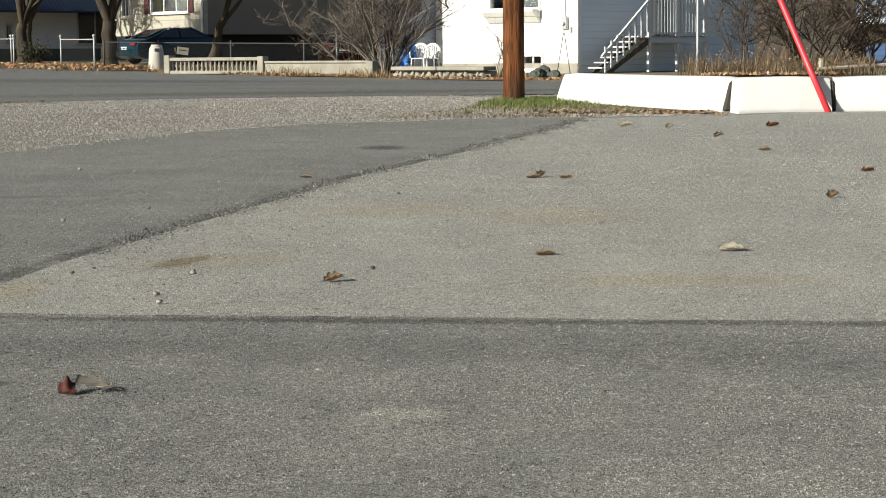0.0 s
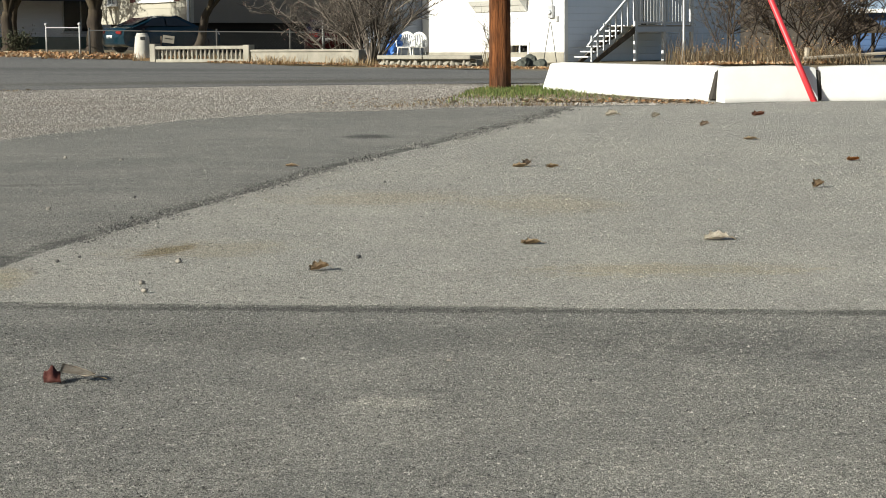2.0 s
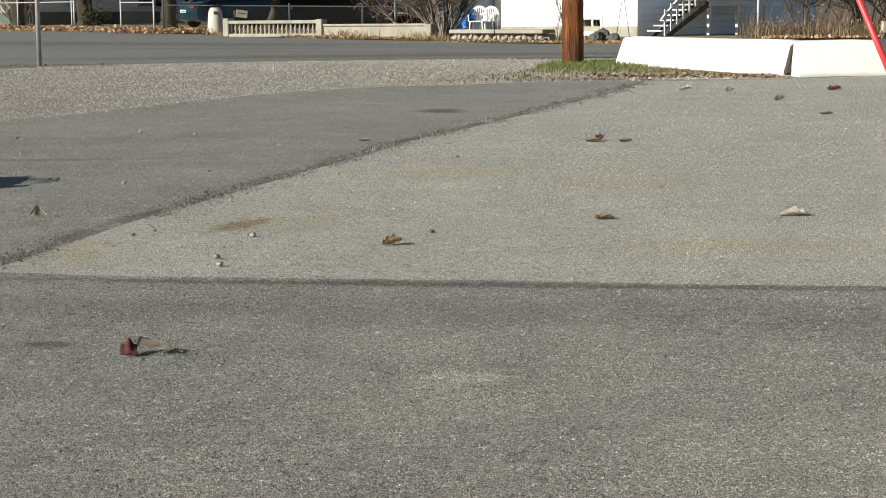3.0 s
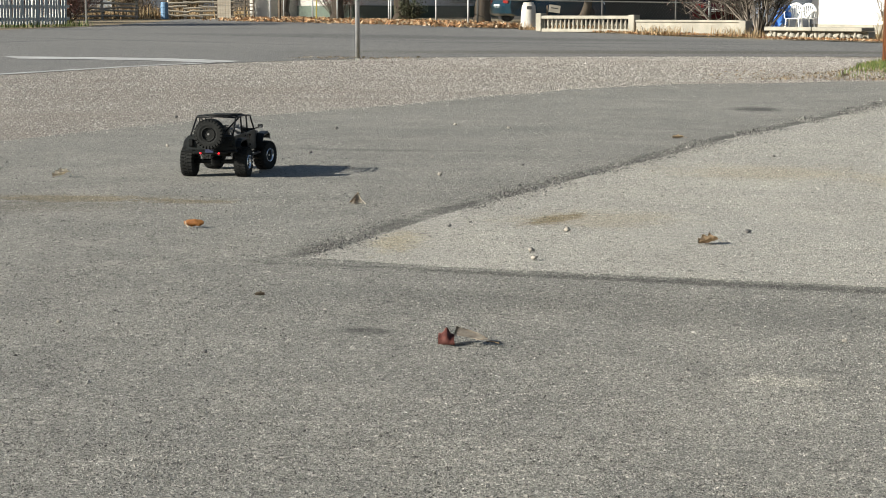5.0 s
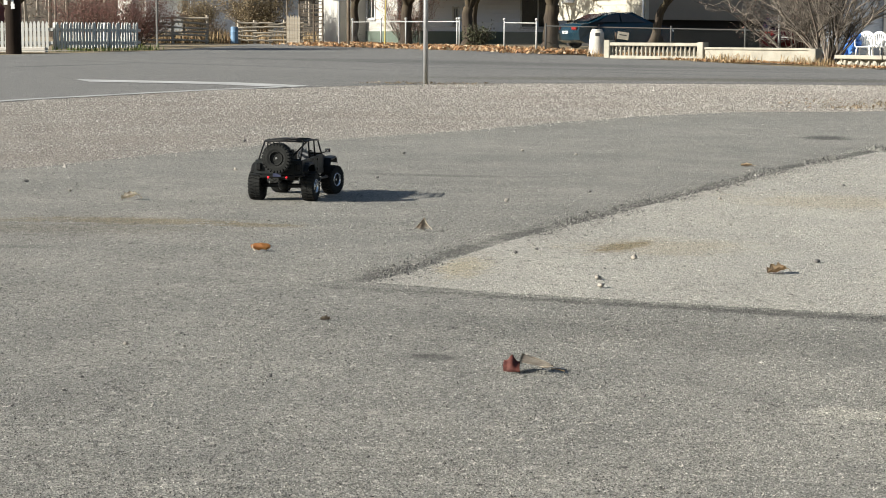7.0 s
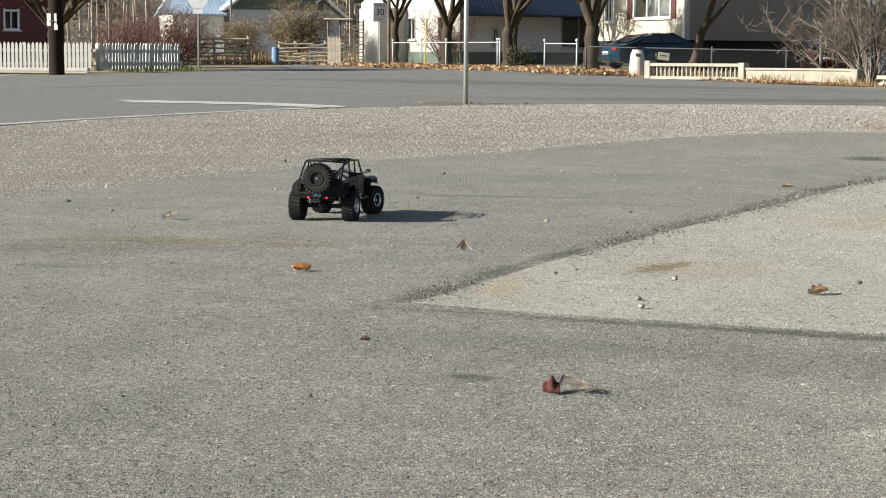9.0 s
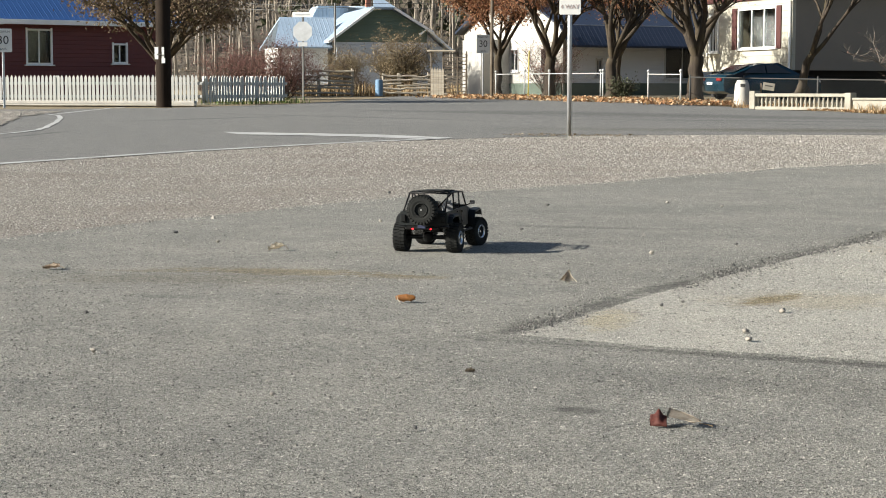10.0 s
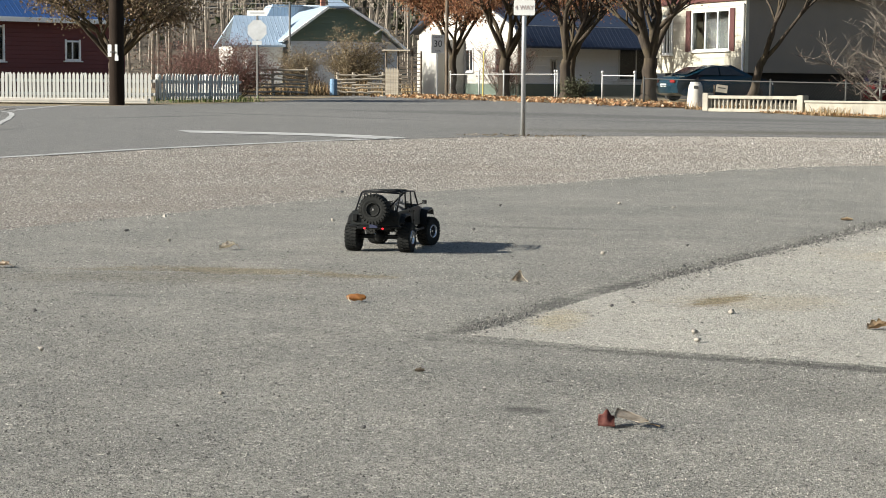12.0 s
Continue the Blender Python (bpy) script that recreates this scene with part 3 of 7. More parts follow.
    for s in (-1, 1):
        bm = blank()
        lathe(bm, [(0.0, 0.1975), (0.009, 0.197), (0.0115, 0.195), (0.0118, 0.191)], 18, "Y", (s * 0.0495, 0, 0.122))
        part("headlight", bm, M["lens"], car, "round clear headlight", True)
        bm = blank()
        lathe(bm, [(0.0, 0.195), (0.0045, 0.1945), (0.005, 0.191)], 12, "Y", (s * 0.0495, 0, 0.104))
        part("indicator", bm, M["amber"], car, "amber lens", True)

    # wings and arches
    def flare(s, y0, front):
        bm = blank()
        arc = [(-0.060, 0.086), (-0.056, 0.108), (-0.036, 0.137), (0.030, 0.142), (0.048, 0.135), (0.056, 0.118)] if front else [(-0.060, 0.110), (-0.046, 0.132), (-0.030, 0.139), (0.028, 0.138), (0.050, 0.108), (0.060, 0.088)]
        rows = []
        for dy, z in arc:
            rows.append([bm.verts.new((s * x, y0 + dy, zz)) for x, zz in ((0.080, z - 0.002), (0.080, z + 0.003), (0.104, z + 0.001), (0.1075, z - 0.003), (0.1065, z - 0.008), (0.1035, z - 0.003))])
        for u, v in zip(rows, rows[1:]):
            for j in range(6):
                bm.faces.new((u[j], v[j], v[(j + 1) % 6], u[(j + 1) % 6]))
        bm.faces.new(rows[0])
        bm.faces.new(rows[-1][::-1])
        bmesh.ops.recalc_face_normals(bm, faces=bm.faces)
        part("wheel_arch", bm, K, car, "black wheel arch flare")

    for s in (-1, 1):
        flare(s, WB - 0.004, True)
        flare(s, -WB - 0.002, False)
        bm = blank()
        rod(bm, [(s * 0.092, 0.085, 0.074), (s * 0.104, 0.065, 0.072), (s * 0.104, -0.075, 0.072), (s * 0.092, -0.095, 0.076)], 0.0045, 8)
        for y in (0.04, -0.05):
            rod(bm, [(s * 0.104, y, 0.072), (s * 0.06, y, 0.082)], 0.003, 6)
        part("rock_slider", bm, K, car, "black tube slider")
        # mirror
        bm = blank()
        rod(bm, [(s * 0.086, 0.052, 0.160), (s * 0.102, 0.052, 0.166)], 0.0022, 6)
        box(bm, (0.019, 0.008, 0.014), (s * 0.110, 0.052, 0.171), 0.002)
        mir = part("side_mirror", bm, K, car)
        bm = blank()
        box(bm, (0.015, 0.001, 0.010), (s * 0.110, 0.0473, 0.171))
        part("mirror_glass", bm, M["chrome"], mir)

    # cage
    def tube(pts, r=0.0032, nm="cage_tube"):
        bm = blank()
        rod(bm, pts, r, 8)
        part(nm, bm, K, car, "", True)

    for s in (-1, 1):
        tube([(s * 0.082, 0.066, 0.156), (s * 0.074, 0.040, 0.210)], nm="windscreen_pillar")
        tube([(s * 0.082, -0.028, 0.155), (s * 0.076, -0.024, 0.214)])
        tube([(s * 0.082, -0.105, 0.152), (s * 0.076, -0.098, 0.215)])
        tube([(s * 0.074, 0.040, 0.210), (s * 0.075, -0.03, 0.2145), (s * 0.075, -0.13, 0.2155), (s * 0.073, -0.152, 0.213)])
        tube([(s * 0.073, -0.152, 0.213), (s * 0.078, -0.212, 0.150)])
        tube([(s * 0.072, -0.102, 0.212), (s * 0.03, -0.16, 0.156)])
        tube([(s * 0.045, 0.040, 0.213), (s * 0.045, -0.15, 0.217)], 0.0026)
    for y, z in ((0.040, 0.212), (-0.026, 0.217), (-0.098, 0.218), (-0.152, 0.215)):
        tube([(-0.074, y, z - 0.002), (0, y, z + 0.001), (0.074, y, z - 0.002)], nm="cage_crossbar")
    tube([(-0.044, 0.038, 0.215), (0.044, -0.026, 0.219)], 0.0024, "cage_brace")
    tube([(0.044, 0.038, 0.215), (-0.044, -0.026, 0.219)], 0.0024, "cage_brace")
    tube([(-0.044, -0.028, 0.219), (0.044, -0.098, 0.220)], 0.0024, "cage_brace")
    tube([(0.044, -0.028, 0.219), (-0.044, -0.098, 0.220)], 0.0024, "cage_brace")
    tube([(-0.082, 0.066, 0.158), (0.082, 0.066, 0.158)], nm="windscreen_base")
    tube([(-0.080, -0.208, 0.152), (0.080, -0.208, 0.152)], nm="rear_crossbar")

    # cabin
    bm = blank()
    box(bm, (0.156, 0.022, 0.030), (0, 0.052, 0.140), 0.004)
    part("dashboard", bm, K, car)
    bm = blank()
    lathe(bm, [(0.011, -0.0015), (0.0135, 0.0), (0.011, 0.0015)], 18, "Y", (-0.04, 0.034, 0.150))
    part("steering_wheel", bm, K, car)
    for s in (-1, 1):
        bm = blank()
        box(bm, (0.048, 0.044, 0.014), (s * 0.042, -0.01, 0.112), 0.004)
        box(bm, (0.046, 0.012, 0.060), (s * 0.042, -0.036, 0.142), 0.004, Euler((radians(12), 0, 0)).to_matrix())
        box(bm, (0.024, 0.010, 0.016), (s * 0.042, -0.044, 0.177), 0.003)
        part("seat", bm, M["grey_seat"] if s > 0 else K, car, "grey vinyl bucket seat" if s > 0 else "black bucket seat")
    bm = blank()
    box(bm, (0.11, 0.040, 0.026), (0, -0.130, 0.116), 0.003)
    part("battery", bm, M["blue_plastic"], car, "blue battery pack")
    bm = blank()
    box(bm, (0.06, 0.034, 0.020), (0.02, -0.180, 0.125), 0.003)
    part("speed_controller", bm, M["red_plastic"], car, "red electronics case")

    bm = blank()
    prism(bm, [(-0.195, 0.128), (-0.120, 0.128), (-0.118, 0.152), (-0.150, 0.186), (-0.160, 0.186), (-0.195, 0.150)], 0.09)
    for v in bm.verts:
        v.co = Vector((v.co.y - 0.055, v.co.x, v.co.z))
    bmesh.ops.recalc_face_normals(bm, faces=bm.faces)
    part("cargo_case", bm, K, car, "black wedge-shaped case in the boot")

    # bumpers, lights
    bm = blank()
    box(bm, (0.105, 0.016, 0.014), (0, 0.203, 0.082), 0.003)
    for s in (-1, 1):
        box(bm, (0.03, 0.014, 0.012), (s * 0.063, 0.197, 0.083), 0.003, Euler((0, 0, radians(-s * 25))).to_matrix())
    fb = part("front_bumper", bm, K, car)
    bm = blank()
    rod(bm, [(-0.040, 0.205, 0.087), (-0.030, 0.216, 0.116), (0.030, 0.216, 0.116), (0.040, 0.205, 0.087)], 0.003, 8)
    part("stinger_bar", bm, K, fb, "", True)
    bm = blank()
    box(bm, (0.034, 0.002, 0.018), (0, 0.2125, 0.088), 0.0006)
    pl = part("number_plate", bm, M["blue_plastic"], fb, "small blue plate")
    bm = blank()
    box(bm, (0.024, 0.001, 0.005), (0, 0.2140, 0.088))
    part("plate_bar", bm, M["sign_white"], pl)
    for x, z in ((-0.03, 0.093), (0.008, 0.102), (0.032, 0.093)):
        bm = blank()
        lathe(bm, [(0.0, 0.216), (0.005, 0.2155), (0.006, 0.211), (0.005, 0.206)], 12, "Y", (x, 0, z))
        part("spot_lamp", bm, M["head"], fb, "lit white spot lamp", True)
    bm = blank()
    rod(bm, [(-0.06, 0.196, 0.066), (0.06, 0.196, 0.066)], 0.004, 8)
    part("steering_link", bm, M["steel"], car)
    bm = blank()
    box(bm, (0.128, 0.012, 0.012), (0, -0.236, 0.092), 0.003)
    for s in (-1, 1):
        box(bm, (0.034, 0.026, 0.007), (s * 0.080, -0.226, 0.096), 0.002)
    rb = part("rear_bumper", bm, K, car)
    for s in (-1, 1):
        bm = blank()
        lathe(bm, [(0.0, -0.2475), (0.003, -0.2465), (0.0036, -0.241)], 12, "Y", (s * 0.034, 0, 0.090))
        part("tail_lamp", bm, M["tail"], rb, "lit red tail lamp", True)
        bm = blank()
        box(bm, (0.020, 0.010, 0.026), (s * 0.074, -0.226, 0.126), 0.003)
        part("tail_light_housing", bm, K, car)
    bm = blank()
    box(bm, (0.030, 0.002, 0.012), (0.0, -0.2445, 0.098), 0.0005)
    part("rear_plate", bm, M["navy_plate"], rb, "small blue plate")
    bm = blank()
    box(bm, (0.05, 0.022, 0.05), (0.008, -0.232, 0.152), 0.004)
    rod(bm, [(0.008, -0.22, 0.161), (0.008, -0.25, 0.161)], 0.012, 10)
    part("spare_carrier", bm, K, car)

    # underside
    for y, off in ((WB, 0.016), (-WB, 0.0)):
        bm = blank()
        rod(bm, [(-0.085, y, R), (0.085, y, R)], 0.008, 10)
        vs = bmesh.ops.create_uvsphere(bm, u_segments=14, v_segments=10, radius=0.021)["verts"]
        bmesh.ops.transform(bm, matrix=Matrix.Translation((off, y, R)) @ Matrix.Diagonal((1.0, 1.0, 0.95, 1)), verts=vs)
        part("axle", bm, K, car, "black axle with round gear case")
        for s in (-1, 1):
            bm = blank()
            top, low = Vector((s * 0.055, y - 0.01, 0.135)), Vector((s * 0.062, y, 0.060))
            rod(bm, [low, low.lerp(top, 0.5)], 0.0035, 8)
            rod(bm, [low.lerp(top, 0.5), top], 0.006, 8)
            sh = part("shock", bm, M["steel"], car, "", True)
            bm = blank()
            coil = [low.lerp(top, 0.1 + 0.8 * i / 60) + Vector((math.cos(i * 0.75), math.sin(i * 0.75), 0)) * 0.0065 for i in range(61)]
            rod(bm, coil, 0.0009, 5)
            part("spring", bm, M["steel"], sh)
            bm = blank()
            rod(bm, [(s * 0.055, y, R - 0.004), (s * 0.03, 0.03 * (1 if y > 0 else -1), 0.066)], 0.003, 6)
            part("suspension_link", bm, M["steel"], car)
    bm = blank()
    box(bm, (0.05, 0.08, 0.03), (0, 0, 0.078), 0.005)
    box(bm, (0.012, 0.38, 0.016), (-0.035, 0, 0.094), 0.002)
    box(bm, (0.012, 0.38, 0.016), (0.035, 0, 0.094), 0.002)
    part("chassis", bm, K, car)
    return car


make_car(pose(-2.15, 6.19, 0.0005, 0, 0, 3))

# ---- street furniture ----
def ground_at(x, y, rz=0, lift=0.0):
    return pose(x, y, gz(x, y) + lift, 0, 0, rz)


def line_sheet(name, outline, label):
    sheet(name, outline, -0.0095, M["paint_line"], label, "road marking", 0.03)


line_sheet("edge_line", [(-8.12, 8.0), (-7.98, 8.0), (-7.97, 12.2), (-7.86, 15.5), (-7.5, 18.5), (-7.05, 20.3), (-7.2, 20.5), (-7.66, 18.6), (-8.02, 15.6), (-8.12, 12.2)], "thin white painted edge line on asphalt")
line_sheet("stop_line", [(-11.1, 22.75), (-8.4, 22.1), (-7.05, 21.0), (-7.05, 20.2), (-8.5, 21.2), (-10.3, 21.55)], "broad worn white stop line on asphalt")


def ribbon(pts, width):
    """The outline of a painted line along points."""
    left, right = [], []
    for i, p in enumerate(pts):
        a, b = pts[max(0, i - 1)], pts[min(len(pts) - 1, i + 1)]
        d = Vector((b[0] - a[0], b[1] - a[1])).normalized() * width / 2
        left.append((p[0] - d.y, p[1] + d.x)), right.append((p[0] + d.y, p[1] - d.x))
    return left + right[::-1]


line_sheet("curved_edge_line", ribbon([(-13.0, 18.6), (-13.25, 20.1), (-13.74, 21.75), (-14.35, 23.15), (-15.11, 24.6), (-15.95, 26.15), (-16.75, 27.6), (-17.55, 29.0), (-18.3, 30.3), (-19.05, 31.55), (-19.9, 32.8), (-20.9, 34.1), (-22.2, 35.3)], 0.10), "curved white edge line at the street corner")
line_sheet("far_edge_line", ribbon([(-20.8, 34.4), (-22.4, 38.6), (-23.3, 41.0), (-24.0, 43.2)], 0.15), "thin white edge line along the far street")
sheet("verge_island", [(-60, 12), (-14.2, 20.4), (-15.6, 23.8), (-18.0, 28.2), (-19.9, 31.5), (-22.2, 37.0), (-26, 37.5), (-60, 28)], -0.006, M["gravel"], "gravelly verge at the far street corner", "gravel", 0.1)
kb = blank()
box(kb, (10.2, 0.28, 0.16), (5.1, 0, 0.04), 0.02)
solo("kerb", kb, M["concrete_pale"], pose(-34.2, 45.9, gz(-30, 46), 0, 0, 10.8), "pale concrete kerb before the picket fence", "kerb", kind="structure")
sheet("kerb_strip", [(-34, 44.9), (-24.2, 44.6), (-22.6, 45.6), (-22.4, 46.8), (-24.4, 46.5), (-34, 46.3)], 0.04, M["concrete"], "pale concrete kerb strip before the picket fence", "kerb")


def barrier(a, b, label, lean=0.0):
    a, b = Vector((*a, 0)), Vector((*b, 0))
    d = b - a
    ln = d.length
    prof = [(-0.20, 0.0), (-0.195, 0.04), (-0.15, 0.18), (-0.108, 0.295), (-0.098, 0.312), (-0.08, 0.323), (-0.05, 0.327), (0.05, 0.327), (0.08, 0.323), (0.098, 0.312), (0.108, 0.295), (0.15, 0.18), (0.195, 0.04), (0.20, 0.0)]
    bm = blank()
    n = 14
    rows = []
    for i in range(n + 1):
        s = i / n
        sag = 0.010 * noise.noise(Vector((s * 3 + a.x, a.y, 0)))
        ease = 0.012 if i in (0, n) else 0
        rows.append([bm.verts.new((s * ln, y * (1 - ease * 2), max(0, z - ease * (z > 0.1)) + (sag if z > 0.1 else 0) - (0.03 if z == 0 else 0))) for y, z in prof])
    for u, v in zip(rows, rows[1:]):
        for j in range(len(prof)):
            bm.faces.new((u[j], v[j], v[(j + 1) % len(prof)], u[(j + 1) % len(prof)]))
    bm.faces.new(rows[0])
    bm.faces.new(rows[-1][::-1])
    bmesh.ops.recalc_face_normals(bm, faces=bm.faces)
    bm.edges.ensure_lookup_table()
    bmesh.ops.split_edges(bm, edges=[e for e in bm.edges if any(len(f.verts) > 4 for f in e.link_faces)])
    m = Matrix.Translation(a) @ Matrix.Rotation(math.atan2(d.y, d.x), 4, "Z")
    return solo("concrete_barrier", bm, M["concrete_white"], m, label, "barrier", "barriers along the lot edge", smooth=True)


barrier((1.575, 21.2), (2.885, 16.92), "long whitewashed concrete traffic barrier on leaf litter")
barrier((2.775, 16.62), (3.66, 16.66), "short whitewashed concrete traffic barrier beside a red guard")
barrier((3.715, 16.66), (7.45, 16.6), "whitewashed concrete traffic barrier on the asphalt edge")
barrier((7.55, 16.6), (11.0, 16.5), "whitewashed concrete traffic barrier on the asphalt edge")


def pole_bm(r0, r1, h, sides=22, wob=0.02, seed=0.0):
    bm = blank()
    rings = []
    for i in range(33):
        t = i / 32
        ring = []
        for j in range(sides):
            a = 2 * math.pi * j / sides
            k = (r0 + (r1 - r0) * t) * (1 + wob * noise.noise(Vector((math.cos(a) * 2.5, math.sin(a) * 2.5, t * 3 + seed))))
            ring.append(bm.verts.new((k * math.cos(a), k * math.sin(a), t * h - 0.05)))
        rings.append(ring)
    for u, v in zip(rings, rings[1:]):
        for j in range(sides):
            bm.faces.new((u[j], u[(j + 1) % sides], v[(j + 1) % sides], v[j]))
    bm.faces.new(rings[-1])
    return bm


# added dark blocks that draw the shade in the barrier gaps
for jx, jy, tn in ((2.86, 16.84, -79), (3.69, 16.66, 1)):
    bm = blank()
    box(bm, (0.06, 0.34, 0.29), (0, 0, 0.145), 0.02, taper=0.6)
    solo("gap_shade_block", bm, M["gap_shade"], pose(jx, jy, 0, 0, 0, tn), "dark block painted as the shaded gap between two concrete barriers", "joint")

up_m = ground_at(0.88, 21.3)
up = thing("utility_pole", up_m, "weathered red-brown timber utility pole standing in grass", "utility pole")
part("post", pole_bm(0.132, 0.10, 9.0), M["pole_wood"], up, smooth=True)
bm = blank()
box(bm, (2.2, 0.1, 0.12), (0, -0.12, 8.4), 0.01)
part("cross_arm", bm, M["dark_wood"], up)
bp = thing("utility_pole", ground_at(-23.4, 44.3), "dark tarred timber utility pole with pale notices, beside a picket fence", "utility pole")
part("post", pole_bm(0.215, 0.17, 10.0, seed=4.0), M["pole_dark"], bp, smooth=True)
for x, z, w, h in ((-0.02, 1.43, 0.30, 0.34), (0.07, 1.22, 0.18, 0.14)):
    bm = blank()
    box(bm, (w, 0.012, h), (x, -0.212 - 0.014 * abs(x) * 4 + 0.02, z + 0.05), 0.003)
    part("notice", bm, plain("faded_paper", (0.42, 0.43, 0.43), 0.8), bp, "faded white paper notice")
bm = blank()
box(bm, (0.16, 0.02, 0.03), (0.0, -0.226, 1.44), 0.003)
part("notice", bm, M["sign_black"], bp, "dark notice panel")

# guy wire and its red guard
gw = thing("guy_guard", ground_at(3.60, 16.31, 0), "bright red plastic guy wire guard slanting over a barrier", "guy guard")
tip = Vector((0.98, 21.25, 8.2)) - Vector((3.60, 16.31, 0))
bm = blank()
d = tip.normalized()
rod(bm, [d * -0.02, d * 0.6, d * 1.2, d * 2.4], 0.029, 16, 0.028)
part("guard", bm, M["red_guard"], gw, smooth=True)
bm = blank()
rod(bm, [d * 2.3, tip], 0.006, 6)
part("wire", bm, M["galv"], gw, "thin steel guy wire")


def flat_sign(outline, mat, parent, name, label, y=0.0, t=0.003, at=(0, 0, 0)):
    bm = blank()
    prism(bm, outline, t, (at[0], y, at[2]))
    return part(name, bm, mat, parent, label)


def rounded(w, h, r, n=4):
    pts = []
    for cx, cz, a0 in ((w / 2 - r, h / 2 - r, 0), (-w / 2 + r, h / 2 - r, 90), (-w / 2 + r, -h / 2 + r, 180), (w / 2 - r, -h / 2 + r, 270)):
        for i in range(n + 1):
            a = radians(a0 + 90 * i / n)
            pts.append((cx + r * math.cos(a), cz + r * math.sin(a)))
    return pts


def octagon(w):
    r = w / 2 / math.cos(math.pi / 8)
    return [(r * math.cos(math.pi / 8 + i * math.pi / 4), r * math.sin(math.pi / 8 + i * math.pi / 4)) for i in range(8)]


def words(text, size, mat, parent, at, name="lettering"):
    """Flat raised letters facing -y."""
    cu = bpy.data.curves.new(name, "FONT")
    cu.body, cu.size, cu.align_x, cu.align_y, cu.extrude = text, size, "CENTER", "CENTER", 0.001
    tmp = bpy.data.objects.new(name, cu)
    scene.collection.objects.link(tmp)
    me = bpy.data.meshes.new_from_object(tmp.evaluated_get(bpy.context.evaluated_depsgraph_get()))
    bpy.data.objects.remove(tmp)
    me.materials.clear()
    me.materials.append(mat)
    ob = new(name, me)
    ob.parent = parent
    ob.matrix_basis = Matrix.Translation(at) @ Matrix.Rotation(math.pi / 2, 4, "X")
    return ob


# four-way stop sign on the gravel
st = thing("stop_sign", ground_at(-5.85, 22.2, 14), "red stop sign with a white four-way plate on a steel post", "stop sign")
bm = blank()
rod(bm, [(0, 0, -0.05), (0, 0, 2.55)], 0.030, 14)
part("post", bm, M["galv"], st, "galvanised round post", True)
plate = flat_sign(octagon(0.60), M["sign_white"], st, "sign_plate", "white-bordered red octagon", -0.036, 0.003, (0, 0, 2.115))
face = flat_sign(octagon(0.56), M["sign_red"], plate, "sign_face", "red sheeting", -0.0375, 0.001, (0, 0, 2.115))
words("STOP", 0.2, M["sign_white"], plate, (0, -0.040, 2.115))
tab = flat_sign(rounded(0.275, 0.195, 0.02), M["sign_white"], st, "four_way_plate", "white plate", -0.036, 0.003, (0, 0, 1.66))
words("4 WAY", 0.080, plain("faded_red_print", (0.38, 0.30, 0.28), 0.6), tab, (0, -0.0385, 1.66))


def speed_sign(m, label, k=1.0, top=2.35):
    s = thing("speed_sign", m, label, "road sign")
    bm = blank()
    box(bm, (0.06, 0.04, top - 0.02), (0, 0, top / 2), 0.008)
    part("post", bm, M["galv"], s)
    p = flat_sign(rounded(0.45 * k, 0.60 * k, 0.03), M["sign_white"], s, "sign_plate", "white plate", -0.027, 0.004, (0, 0, top - 0.3 * k))
    words("30", 0.30 * k, M["sign_black"], p, (0, -0.030, top - 0.30 * k), "numerals")
    words("MAXIMUM", 0.075 * k, M["sign_black"], p, (0, -0.030, top - 0.08 * k))
    words("km/h", 0.085 * k, M["sign_black"], p, (0, -0.030, top - 0.52 * k))
    return s


speed_sign(ground_at(-25.3, 39.2, 32), "black and white speed sign on a thin post by the kerb", 1.0, 2.05)
speed_sign(ground_at(-20.9, 66.2, 38), "black and white speed sign beside fallen leaves", 1.22, 2.5)

# back of another stop sign with a street name blade
M["dull_post"] = plain("dull_weathered_post", (0.13, 0.13, 0.125), 0.7, 0.2)
M["sign_back"] = plain("bare_sign_back", (0.42, 0.44, 0.46), 0.5, 0.2)
bs = thing("stop_sign", ground_at(-26.0, 60.2, 8), "stop sign seen from its pale bare back, street blade above", "stop sign")
bm = blank()
box(bm, (0.07, 0.07, 3.1), (0, 0, 1.55), 0.01)
part("post", bm, M["dull_post"], bs)
flat_sign(octagon(0.72), M["sign_back"], bs, "sign_plate", "pale unpainted back", -0.045, 0.004, (0, 0, 2.52))
flat_sign(rounded(0.36, 0.16, 0.02), M["sign_back"], bs, "lower_plate", "pale unpainted back", -0.045, 0.004, (0, 0, 2.05))
bl = flat_sign(rounded(0.78, 0.19, 0.02), M["sign_white"], bs, "street_blade", "white street blade", -0.045, 0.004, (0, 0, 3.14))
bm = blank()
box(bm, (0.56, 0.003, 0.05), (0, -0.048, 3.14))
part("name_bar", bm, M["galv"], bl)


# ---- loose stones, leaves, grass ----
def inside(px, py, poly):
    r = np.zeros(len(px), bool)
    for i in range(len(poly)):
        (x, y), (x2, y2) = poly[i], poly[i - 1]
        c = ((y > py) != (y2 > py)) & (px < (x2 - x) * (py - y) / ((y2 - y) + 1e-12) + x)
        r ^= c
    return r


def stuff(name, verts, faces, mat, label, category):
    me = bpy.data.meshes.new(name)
    me.from_pydata(verts.reshape(-1, 3).tolist(), [], faces.tolist())
    me.materials.append(mat)
    return tagged(new(name, me), label, category, kind="stuff")


OCTA = np.array([(1, 0, -0.5), (-1, 0, -0.5), (0, 1, -0.5), (0, -1, -0.5), (0, 0, 0.9)], float)
OCTF = np.array([(0, 2, 4), (2, 1, 4), (1, 3, 4), (3, 0, 4)])


